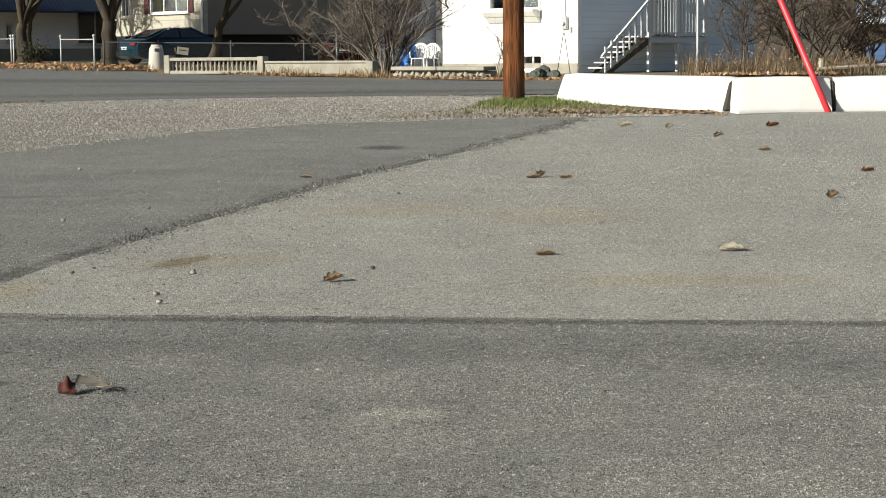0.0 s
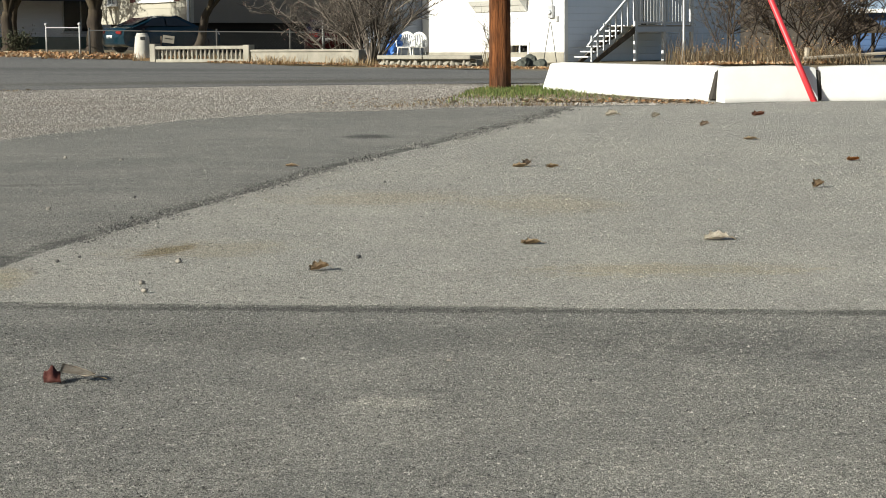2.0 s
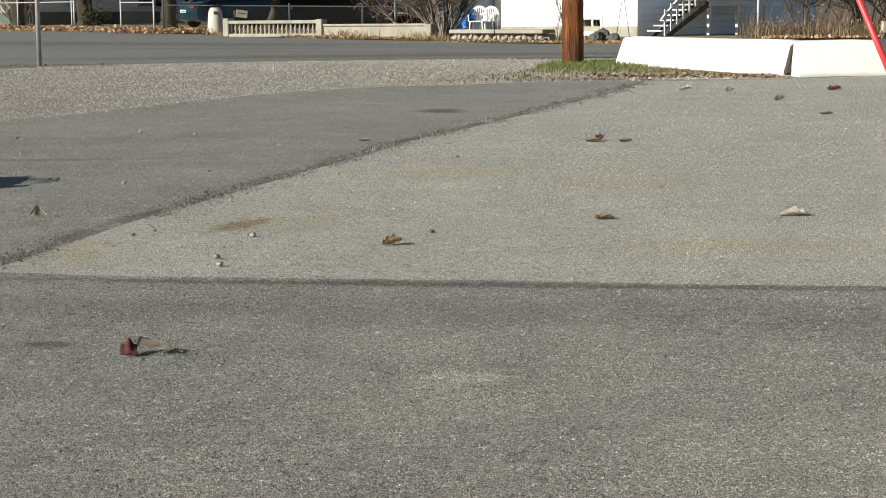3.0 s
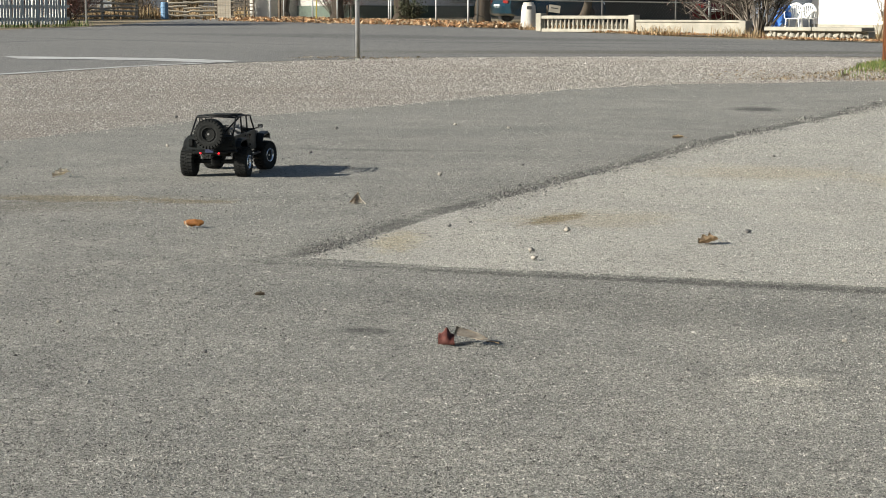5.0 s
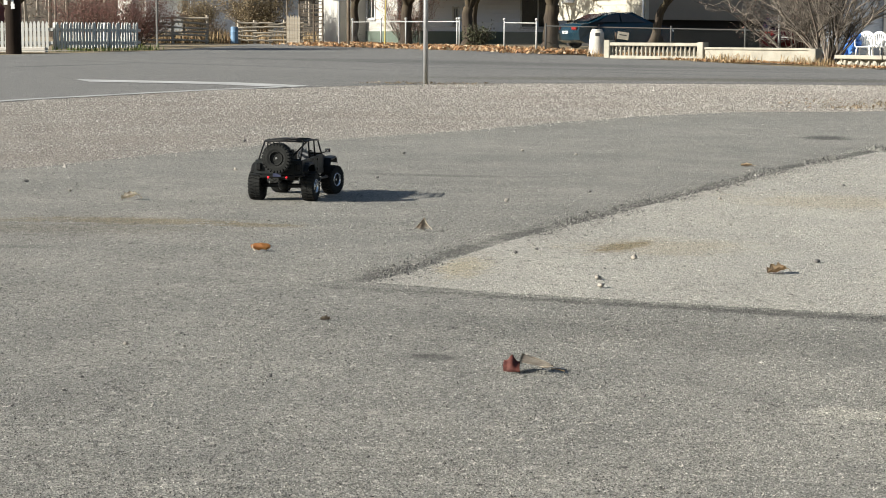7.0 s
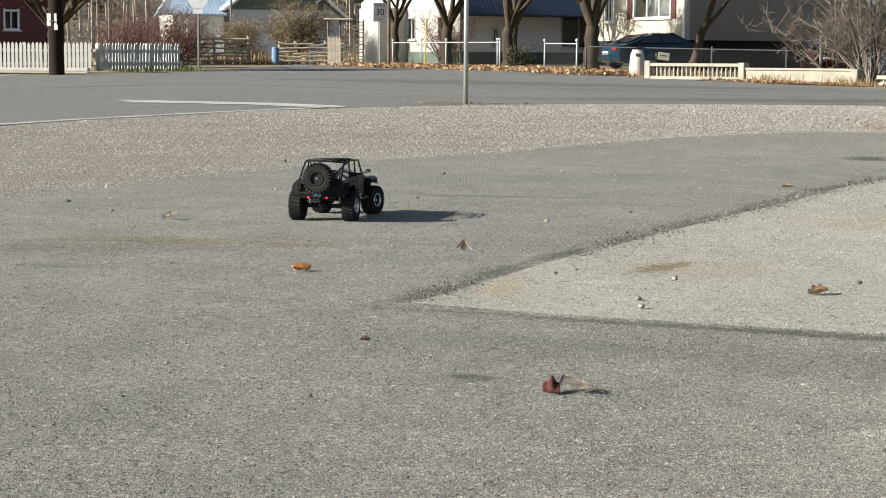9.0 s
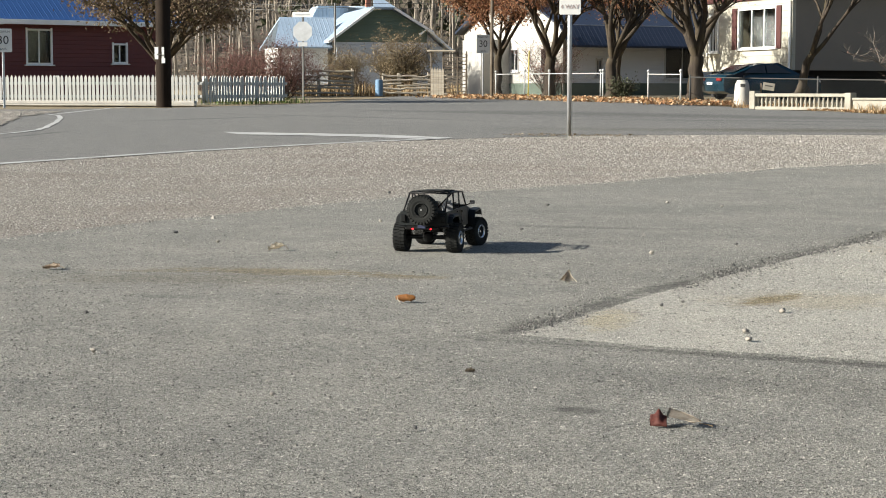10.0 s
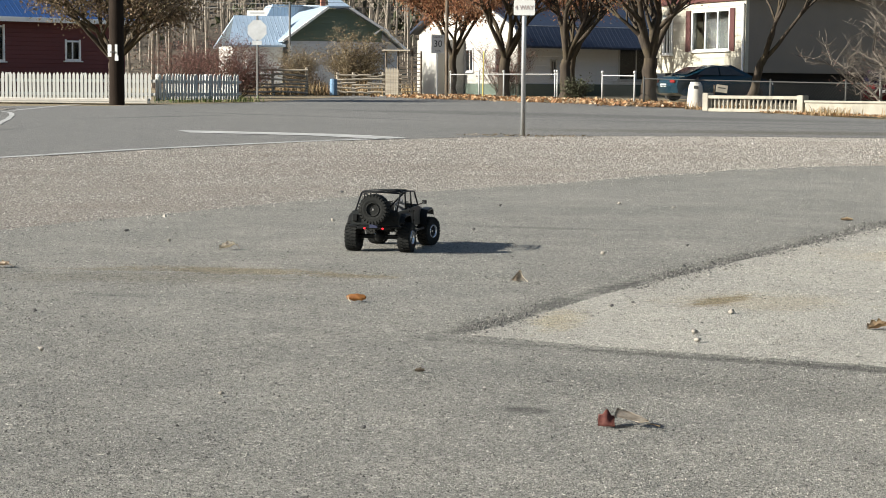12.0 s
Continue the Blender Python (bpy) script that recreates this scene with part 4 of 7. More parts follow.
def scatter(rng, n, lo, hi, keep):
    x, y = rng.uniform(lo[0], hi[0], n), rng.uniform(lo[1], hi[1], n)
    k = keep(x, y)
    return x[k], y[k]


def stones(name, x, y, size, mat, label, rng, lift=0.0, flat=0.8, vary=0.35):
    n = len(x)
    s = size * rng.lognormal(0, vary, n)
    v = OCTA[None] * s[:, None, None] * rng.uniform(0.6, 1.25, (n, 5, 3))
    v[:, :, 2] *= np.reshape(flat, (-1, 1))
    v += rng.normal(0, 0.18, (n, 5, 3)) * s[:, None, None]
    a = rng.uniform(0, 6.28, n)
    c, sn = np.cos(a)[:, None], np.sin(a)[:, None]
    w = np.stack([v[..., 0] * c - v[..., 1] * sn, v[..., 0] * sn + v[..., 1] * c, v[..., 2]], -1)
    z = np.array([gz(p, q) for p, q in zip(x, y)]) + lift
    w += np.stack([x, y, z + s * 0.3], -1)[:, None]
    f = (OCTF[None] + (np.arange(n) * 5)[:, None, None]).reshape(-1, 3)
    return stuff(name, w, f, mat, label, "gravel")


rng = np.random.default_rng(7)
x1, y1 = scatter(rng, 350000, (-8.2, 4.0), (1.6, 24.4), lambda x, y: inside(x, y, GRAVEL) & ~inside(x, y, LOT) & (rng.random(len(x)) < np.clip((9.0 / (np.abs(x) + y)) ** 1.2, 0.2, 1.0)))
stones("gravel", x1, y1, 0.0013 + 0.00032 * np.hypot(x1, y1), M["stone"], "loose pale crushed gravel stones", rng, -0.010, 0.62, 0.28)
x1, y1 = scatter(rng, 18000, (-24, 12), (-13.5, 37), lambda x, y: inside(x, y, [(-24, 17.5), (-14.3, 20.5), (-15.7, 23.8), (-18.1, 28.2), (-20.0, 31.5), (-22.2, 36.8), (-24, 37)]))
stones("gravel", x1, y1, 0.011, M["stone"], "brownish gravel stones at the far street corner", rng, -0.004)
# stones spilt over the edge of the lot
ex, ey = scatter(rng, 60000, (-4.2, 4.0), (0.6, 15.8), lambda x, y: inside(x, y, LOT))
dist = np.full(len(ex), 9.0)
for i in range(8, len(LOT) - 1):
    (ax, ay), (bx, by) = LOT[i], LOT[i + 1]
    t = np.clip(((ex - ax) * (bx - ax) + (ey - ay) * (by - ay)) / ((bx - ax) ** 2 + (by - ay) ** 2), 0, 1)
    dist = np.minimum(dist, np.hypot(ex - ax - t * (bx - ax), ey - ay - t * (by - ay)))
k = rng.random(len(ex)) < 0.9 * np.exp(-dist / 0.08) + 0.014 * np.exp(-dist / 0.8)
stones("spilt_gravel", ex[k], ey[k], 0.0046, M["stone"], "gravel stones spilt on the asphalt edge", rng, 0.0)
# coarse chips standing proud of the worn asphalt, densest at the near corner of the lot
def chip_mat(name, low, mid, high):
    n = Nodes(name)
    c = n.ramp(n.island(), [(0.0, scaled(low, 0.5)), (0.3, scaled(mid, 0.5)), (0.5, mid), (0.75, scaled(mid, 1.25)), (0.93, scaled(mid, 1.6)), (1.0, high)])
    return n.done(c, 0.85)


def chips_of(ground, name, lift):
    """Stone chips of the same worn asphalt, each lighter or darker than the next."""
    mat = ground.copy()
    mat.name = name
    n = Nodes(name, mat)
    socket = n.bsdf.inputs["Base Color"]
    tone = n.ramp(n.island(), [(0.0, 0.22 * lift), (0.18, 0.5 * lift), (0.42, 0.92 * lift), (0.8, 1.12 * lift), (0.97, 1.3 * lift), (1.0, 1.7 * lift)])
    n.put(socket, n.mix(1.0, socket.links[0].from_socket, tone, "MULTIPLY"))
    for link in list(n.bsdf.inputs["Normal"].links):
        n.tree.links.remove(link)
    return mat


M["chip_lot"] = chips_of(M["lot"], "asphalt_chip", 0.93)
M["chip_patch"] = chips_of(M["patch"], "pale_asphalt_chip", 0.78)
N_CHIPS = 375000
az = np.radians(rng.uniform(-34.5, 15.5, N_CHIPS))
far = 1 / rng.uniform(1 / 17.0, 1 / 2.0, N_CHIPS)
cx, cy = far * np.sin(az), far * np.cos(az)
grid = np.array([[noise.noise(Vector((i * 0.16, j * 0.16, 5))) + 0.6 * noise.noise(Vector((i * 0.5, j * 0.5, 9))) for j in range(170)] for i in range(130)])
rough = grid[np.clip(((cx + 7) * 10).astype(int), 0, 129), np.clip((cy * 10).astype(int), 0, 169)]
ok = inside(cx, cy, LOT) & (((cx + 0.83) / 0.07) ** 2 + ((cy - 3.12) / 0.05) ** 2 > 1) & (rng.random(N_CHIPS) < 0.82 + 0.6 * rough)
cx, cy = cx[ok], cy[ok]
pp = inside(cx, cy, PATCH)
stones("asphalt_chips", cx[~pp], cy[~pp], np.minimum(0.0027, 0.0008 + 0.00036 * np.hypot(cx[~pp], cy[~pp])), M["chip_lot"], "grey stone chips standing out of worn asphalt", rng, -0.0003, 0.55, 0.24)
stones("asphalt_chips", cx[pp], cy[pp], np.minimum(0.0038, 0.0004 + 0.00044 * np.hypot(cx[pp], cy[pp])), M["chip_patch"], "pale stone chips standing out of coarse asphalt", rng, 0.0011, np.clip(0.46 + 0.04 * (cy[pp] - 4.5), 0.46, 0.85), 0.24)
gx, gy = scatter(rng, 2200, (-4.0, 2.4), (5.0, 16.0), lambda x, y: inside(x, y, LOT))
stones("grit", gx, gy, 0.0026, chip_mat("grit_stone", (0.06, 0.058, 0.053), (0.15, 0.145, 0.13), (0.30, 0.29, 0.26)), "loose grit over the asphalt", rng, 0.002)


sx, sy = [], []
for (ax, ay), (bx, by) in zip(SEAM, SEAM[1:]):
    m = int(1500 * math.hypot(bx - ax, by - ay) / (0.5 + 0.12 * ay))
    t = rng.random(m)
    sx.append(ax + (bx - ax) * t + rng.normal(0.02, 0.032 + 0.003 * ay, m)), sy.append(ay + (by - ay) * t)
sx, sy = np.concatenate(sx), np.concatenate(sy)
k = np.array([noise.noise(Vector((p * 5, q * 2.2, 1))) for p, q in zip(sx, sy)]) > -0.12
stones("seam_crumbs", sx[k], sy[k], 0.0012 + 0.0003 * sy[k], chip_mat("seam_crumb", (0.03, 0.03, 0.028), (0.10, 0.097, 0.088), (0.26, 0.25, 0.225)), "dark broken asphalt crumbs along a seam", rng, 0.001)


def blades(name, x, y, h, mat, label, rng, lean=0.5, width=0.006, base=None):
    n = len(x)
    a = rng.uniform(0, 6.28, n)
    hh = h * (0.35 + 1.1 * rng.random(n) ** 2)
    d = np.stack([np.cos(a), np.sin(a)], -1)
    z = np.array([gz(p, q) for p, q in zip(x, y)]) if base is None else base
    w = width * rng.uniform(0.7, 1.4, n)
    side = np.stack([-d[:, 1], d[:, 0]], -1) * w[:, None]
    ln = (rng.uniform(0.05, lean, n) * hh)[:, None]
    v = np.zeros((n, 5, 3))
    p = np.stack([x, y], -1)
    v[:, 0, :2], v[:, 1, :2] = p - side, p + side
    v[:, 2, :2], v[:, 3, :2] = p + d * ln * 0.35 + side * 0.8, p + d * ln * 0.35 - side * 0.8
    v[:, 4, :2] = p + d * ln
    v[:, 0, 2] = v[:, 1, 2] = z - 0.02
    v[:, 2, 2] = v[:, 3, 2] = z + hh * 0.6
    v[:, 4, 2] = z + hh
    i = (np.arange(n) * 5)[:, None]
    me = bpy.data.meshes.new(name)
    me.from_pydata(v.reshape(-1, 3).tolist(), [], np.concatenate([i + [0, 1, 2], i + [0, 2, 3], i + [3, 2, 4]]).tolist())
    me.materials.append(mat)
    return tagged(new(name, me), label, "grass", kind="stuff")


GRASS = [(0.15, 16.6), (0.25, 18.0), (0.5, 20.5), (0.8, 22.2), (1.5, 22.6), (1.75, 19.5), (2.2, 17.4), (1.7, 16.4), (1.0, 16.2)]
qx, qy = scatter(rng, 60000, (0.0, 16.0), (2.4, 23), lambda x, y: inside(x, y, GRASS) & (rng.random(len(x)) < 0.03 + 0.55 * np.exp(-((x - 0.95) ** 2 / 0.35 + (y - 20.6) ** 2 / 2.5))))
blades("grass_tufts", qx, qy, 0.042, M["leaf_green"], "short green grass round the foot of a pole", rng, 0.9, 0.0035)
sx, sy = scatter(rng, 14000, (-0.6, 15.7), (2.6, 22), lambda x, y: (rng.random(len(x)) < 0.25 + 0.5 * (x > 0.5)) & inside(x, y, [(-0.6, 15.9), (0.2, 18.5), (0.6, 22), (1.2, 22), (2.5, 16.3), (1.5, 16.0)]))
blades("dead_grass", sx, sy, 0.013, M["leaf_dull"], "dead dull-brown grass and weeds", rng, 1.2)


def litter(name, x, y, size, label, rng, lift=0.004, mat=None, up=0.5):
    n = len(x)
    a = rng.uniform(0, 6.28, n)
    s = size * rng.uniform(0.6, 1.35, n)
    t = rng.uniform(-up, up, (n, 2))
    curl = rng.uniform(0.1, 0.55, n)
    base = np.array([(-0.5, -0.32), (0.5, -0.32), (0.62, 0.2), (0.0, 0.55), (-0.62, 0.2), (0.0, -0.05)])
    v = np.zeros((n, 6, 3))
    c, sn = np.cos(a)[:, None], np.sin(a)[:, None]
    bx, by = base[None, :, 0] * rng.uniform(0.8, 1.2, (n, 6)), base[None, :, 1] * rng.uniform(0.8, 1.2, (n, 6))
    z = np.abs(bx) * curl[:, None] + bx * t[:, :1] + by * t[:, 1:]
    z -= z.min(1, keepdims=True)
    v[..., 0], v[..., 1], v[..., 2] = bx * c - by * sn, bx * sn + by * c, z
    v *= s[:, None, None]
    v += np.stack([x, y, np.array([gz(p, q) for p, q in zip(x, y)]) + lift], -1)[:, None]
    i = (np.arange(n) * 6)[:, None]
    f = np.concatenate([i + [5, 0, 1], i + [5, 1, 2], i + [5, 2, 3], i + [5, 3, 4], i + [5, 4, 0]])
    return stuff(name, v, f, mat or M["leaf_litter"], label, "leaves")


lx, ly = scatter(rng, 1500, (0.9, 15.7), (2.75, 17.6), lambda x, y: (np.abs(y - (16.6 + (1.9 - x) * 0.35)) < 0.5) & (x < 2.6))
litter("leaf_litter", lx, ly, 0.026, "drifted brown leaves along the foot of a barrier", rng, 0.004, M["leaf_dull"])
gx, gy = scatter(rng, 9000, (0.3, 15.8), (2.75, 18.5), lambda x, y: (np.abs(y - (16.6 + (1.9 - x) * 0.5)) < 0.8) & (x < 2.65))
stones("strip_gravel", gx, gy, 0.0075, M["stone"], "gravel and dirt crumbs along the foot of a barrier", rng, 0.0)
lx, ly = scatter(rng, 900, (0.9, 15.8), (2.7, 17.8), lambda x, y: (np.abs(y - (16.6 + (1.9 - x) * 0.45)) < 0.45) & (x < 2.6))
litter("leaf_litter", lx, ly, 0.026, "tan dry leaves caught along the foot of a barrier", rng)
lx, ly = scatter(rng, 500, (-1.0, 15.6), (1.4, 18.0), lambda x, y: rng.random(len(x)) < 0.8)
litter("leaf_litter", lx, ly, 0.018, "scattered brown leaves in dead grass", rng, 0.004, M["leaf_dull"])


def dry_leaf(x, y, size, turn, mat, label, curl=0.6, tall=0.5, stem=True, lobes=5, tip=0.0):
    """One curled leaf: lobed outline, folded along its rib, edges curled up."""
    t = thing("dry_leaf", pose(x, y, gz(x, y) + 0.0025, 0, 0, turn), label, "leaf", "fallen leaves on the lot")
    bm = blank()
    nu, nv = 12, 8
    grid = []
    for i in range(nu + 1):
        u = -0.5 + i / nu
        half = 0.40 * (max(0.0, 1 - (abs(u) * 2) ** 2.2)) ** 0.6 * (1 + 0.22 * math.sin((u + 0.5) * math.pi * lobes)) + 0.015
        row = []
        for j in range(nv + 1):
            v = -1 + 2 * j / nv
            crinkle = 0.05 * noise.noise(Vector((u * 6 + x * 9, v * 3 + y * 9, size * 40)))
            z = curl * half * (abs(v) ** 1.5) + tall * 0.45 * (u + 0.1) ** 2 + crinkle + 0.035 * math.cos(u * 30 + abs(v) * 6) * abs(v)
            row.append(bm.verts.new((u * size, half * v * size * (1 - 0.25 * curl * abs(v)), z * size)))
        grid.append(row)
    lie = Matrix.Rotation(radians(-turn), 4, "Z") @ Matrix.Rotation(radians(0.45 * tip), 4, "X") @ Matrix.Rotation(radians(-0.2 * tip), 4, "Y") @ Matrix.Rotation(radians(turn), 4, "Z")
    bmesh.ops.transform(bm, matrix=lie, verts=bm.verts)
    low = min(v.co.z for v in bm.verts)
    for v in bm.verts:
        v.co.z -= low
    for a, b in zip(grid, grid[1:]):
        for j in range(nv):
            bm.faces.new((a[j], b[j], b[j + 1], a[j + 1]))
    bmesh.ops.solidify(bm, geom=bm.faces[:], thickness=0.0007)
    part("blade", bm, mat, t, "", True)
    if stem:
        bm = blank()
        foot = lie @ Vector((size * 0.47, 0, tall * 0.45 * 0.32 * size))
        foot.z = max(0.001, foot.z - low)
        rod(bm, [foot, foot + Vector((size * 0.14, size * 0.05, 0.0)), Vector((foot.x + size * 0.3, foot.y + size * 0.02, 0.001))], size * 0.014, 5)
        part("stem", bm, M["leaf_straw"], t)
    return t


def fold_leaf(x, y, turn, tan, red, label):
    """A long leaf arched over the ground, one end rolled over to show its red face."""
    t = thing("dry_leaf", pose(x, y, 0.0025, 0, 0, turn), label, "leaf", "fallen leaves on the lot")
    for name, u0, u1, mat in (("blade", 0.32, 1.0, tan), ("rolled_lobe", 0.02, 0.36, red)):
        bm = blank()
        rows = []
        for i in range(11):
            u = u0 + (u1 - u0) * i / 10
            row = []
            for j in range(8):
                v = j / 7
                wob = 0.0022 * noise.noise(Vector((u * 7, v * 4, x * 9)))
                if name == "blade":
                    w = 0.040 * (1 - 0.75 * max(0.0, u - 0.55) / 0.45)
                    z = 0.018 * (1 - u) ** 0.8 + 0.004 + 0.010 * v * (1 - 0.4 * u) + 0.005 * max(0, u - 0.85) * 8 * (1 - v)
                    row.append((u * 0.088, (v - 0.4) * w, z + wob + 0.0012 * math.cos(v * 20)))
                else:
                    w = 0.030
                    z = 0.025 * v ** 0.8 * math.sin(math.pi * (0.2 + 0.62 * i / 10)) * (0.9 + 0.18 * math.cos(u * 33)) + 0.001
                    row.append((u * 0.088 - 0.004 * v, (v - 0.75) * w - 0.008 * math.sin(v * 3.14), z + wob))
            rows.append([bm.verts.new(p) for p in row])
        for a, b in zip(rows, rows[1:]):
            for j in range(7):
                bm.faces.new((a[j], b[j], b[j + 1], a[j + 1]))
        bmesh.ops.solidify(bm, geom=bm.faces[:], thickness=0.0006)
        part(name, bm, mat, t, "dark red rolled end" if mat is red else "", True)
    bm = blank()
    rod(bm, [(0.084, 0.002, 0.005), (0.096, 0.005, 0.004), (0.108, 0.004, 0.001)], 0.0009, 5)
    part("stem", bm, M["leaf_straw"], t)


def rolled_leaf(x, y, turn, mat, label, ln=0.054, r=0.0092):
    """A leaf rolled into a loose tube, its stem bent over the open side."""
    t = thing("dry_leaf", pose(x, y, 0.002, 0, 0, turn), label, "leaf", "fallen leaves on the lot")
    bm = blank()
    rows = []
    for i in range(11):
        u = -0.5 + i / 10
        row = []
        for j in range(15):
            a = radians(-60 + 330 * j / 14)
            k = r * (0.85 + 0.25 * j / 14) * (1 + 0.5 * noise.noise(Vector((u * 5, a, x * 7)))) * (1 - 0.5 * (2 * abs(u)) ** 4)
            row.append(bm.verts.new((u * ln + 0.004 * noise.noise(Vector((a * 2, u * 3, 1))), k * math.cos(a), r + k * math.sin(a))))
        rows.append(row)
    low = min(v.co.z for v in bm.verts)
    for v in bm.verts:
        v.co.z -= low
    for a, b in zip(rows, rows[1:]):
        for j in range(14):
            bm.faces.new((a[j], b[j], b[j + 1], a[j + 1]))
    bmesh.ops.solidify(bm, geom=bm.faces[:], thickness=0.0006)
    part("blade", bm, mat, t, "", True)
    bm = blank()
    rod(bm, [(-ln * 0.4, -r * 0.8, r * 1.7), (-ln * 0.34, -r * 1.3, r * 0.8), (-ln * 0.22, -r * 1.6, 0.001)], 0.0013, 5)
    part("stem", bm, L_STEM, t, "pale bent stem")


def tent_leaf(x, y, turn, mat, label, size=0.045):
    """A stiff leaf folded like a tent, standing on its points."""
    t = thing("dry_leaf", pose(x, y, 0.002, 0, 0, turn), label, "leaf", "fallen leaves on the lot")
    bm = blank()
    for s in (-1, 1):
        rows = []
        for i in range(9):
            h = i / 8
            half = size * (0.55 - 0.48 * h ** 0.8)
            row = []
            for j in range(7):
                v = j / 6
                n = noise.noise(Vector((h * 4, v * 3, s * 2 + x)))
                cut = 0.35 * size * (1 - h) * abs(math.sin(v * 6.3)) * (i < 3)
                row.append(bm.verts.new(((v - 0.5) * 2 * half + 0.25 * size * h, s * size * 0.34 * (1 - h) + 0.05 * size * n, size * 0.92 * h + cut * 0.4)))
            rows.append(row)
        for a, b in zip(rows, rows[1:]):
            for j in range(6):
                bm.faces.new((a[j], b[j], b[j + 1], a[j + 1]))
    bmesh.ops.solidify(bm, geom=bm.faces[:], thickness=0.0007)
    part("blade", bm, mat, t, "", True)
    bm = blank()
    rod(bm, [(0.2 * size, -0.02 * size, 0.85 * size), (0.42 * size, -0.2 * size, 0.4 * size), (0.75 * size, -0.35 * size, 0.001)], 0.0012, 5)
    part("stem", bm, L_STEM, t, "pale stiff stem")


def leaf_tone(name, a, b):
    n = Nodes(name)
    c = n.mix(n.ramp(n.noise(45.0, 4.0), [(0.35, 0.0), (0.65, 1.0)]), a, b)
    c = n.mix(n.math("MULTIPLY", n.ramp(n.noise(260.0), [(0.5, 0.0), (0.7, 1.0)]), 0.4), c, scaled(a, 0.5))
    n.bump(n.noise(120.0), 0.5, 0.002)
    return n.done(c, 0.7)


L_STEM = leaf_tone("pale_stem", (0.40, 0.33, 0.22), (0.55, 0.48, 0.36))
L_PALE = leaf_tone("bleached_leaf", (0.42, 0.37, 0.29), (0.62, 0.56, 0.46))
L_RUST = leaf_tone("rust_leaf", (0.20, 0.06, 0.03), (0.34, 0.17, 0.10))
L_GOLD = leaf_tone("golden_leaf", (0.26, 0.095, 0.02), (0.42, 0.19, 0.05))
L_TAN = leaf_tone("tan_leaf", (0.26, 0.17, 0.09), (0.46, 0.35, 0.22))
L_DUN = leaf_tone("dun_leaf", (0.16, 0.10, 0.06), (0.42, 0.34, 0.25))
fold_leaf(-0.672, 3.02, 4, leaf_tone("grey_tan_leaf", (0.26, 0.215, 0.165), (0.44, 0.385, 0.31)), leaf_tone("dark_red_leaf", (0.07, 0.015, 0.012), (0.15, 0.045, 0.032)), "bleached grey dry leaf with a rolled dark red end")
dry_leaf(-0.28, 4.49, 0.055, 30, L_TAN, "crumpled tan dry leaf on pale asphalt", 0.7, 0.5, True, 6, 18)
tent_leaf(-1.405, 5.21, 35, leaf_tone("cream_brown_leaf", (0.17, 0.12, 0.075), (0.52, 0.46, 0.37)), "cream and brown dry leaf folded like a tent", 0.040)
rolled_leaf(-1.695, 4.56, 6, L_GOLD, "golden orange dry leaf rolled up on asphalt")
dry_leaf(-2.68, 5.88, 0.062, 40, L_PALE, "pale cream dry leaf crumpled on asphalt", 0.6, 0.5, True, 7, 28)
dry_leaf(-3.10, 5.02, 0.06, 10, L_DUN, "dull brown dry leaf lying on grey asphalt", 0.5, 0.4, True, 5, 12)
dry_leaf(0.30, 5.04, 0.060, 15, L_TAN, "tan dry leaf lying flat on pale asphalt", 0.5, 0.3)
dry_leaf(0.85, 5.10, 0.075, 0, L_PALE, "bleached cream dry leaf lying on pale asphalt", 0.5, 0.2, True, 7, 22)
dry_leaf(0.47, 8.23, 0.062, 60, L_DUN, "upright curled tan leaf on pale asphalt", 0.8, 0.9, True, 5, 24)
dry_leaf(0.43, 8.15, 0.07, 0, L_TAN, "brown dry leaf lying on pale asphalt", 0.6, 0.4)
dry_leaf(0.58, 8.11, 0.06, 20, L_TAN, "brown dry leaf lying on pale asphalt", 0.6, 0.4)
dry_leaf(1.88, 11.87, 0.07, 20, L_DUN, "dun leaf curled over on pale asphalt", 0.8, 0.6, True, 5, 35)
dry_leaf(1.89, 10.23, 0.08, 10, L_TAN, "brown dry leaf lying on pale asphalt", 0.4, 0.3)
dry_leaf(2.05, 8.40, 0.07, 30, L_GOLD, "golden brown leaf on pale asphalt", 0.6, 0.4)
dry_leaf(-0.65, 8.33, 0.055, 0, L_TAN, "brown dry leaf lying on grey asphalt", 0.5, 0.3)
dry_leaf(2.53, 13.4, 0.11, 30, L_RUST, "rusty brown leaf curled on pale asphalt", 0.7, 0.6)
dry_leaf(1.43, 13.6, 0.10, 0, L_PALE, "pale dry leaf on asphalt near a barrier", 0.8, 0.5, True, 7, 28)
dry_leaf(1.72, 13.2, 0.08, 40, L_PALE, "pale dry leaf on asphalt near a barrier", 0.8, 0.5, True, 7, 28)
dry_leaf(1.55, 6.9, 0.06, 40, L_TAN, "golden brown leaf standing on pale asphalt", 0.8, 0.7, True, 5, 30)
dry_leaf(-1.15, 3.46, 0.022, 0, M["dark_wood"], "tiny dark crumpled leaf on asphalt", 0.9, 0.6, False)


def pebble(x, y, r, tone, label):
    bm = blank()
    vs = bmesh.ops.create_icosphere(bm, subdivisions=2, radius=r * 0.66)["verts"]
    for v in vs:
        k = 1 + 0.85 * noise.noise(v.co * (2.4 / r) + Vector((x * 7, y * 7, 0)))
        v.co = Vector((v.co.x * k * 1.15, v.co.y * k, v.co.z * k * 0.7))
    low = min(v.co.z for v in vs)
    for v in vs:
        v.co.z -= low
    solo("pebble", bm, tone, pose(x, y, gz(x, y) + 0.004 - 0.22 * r, 0, 0, x * 900), label, "stone", "pebbles on the lot", smooth=True)


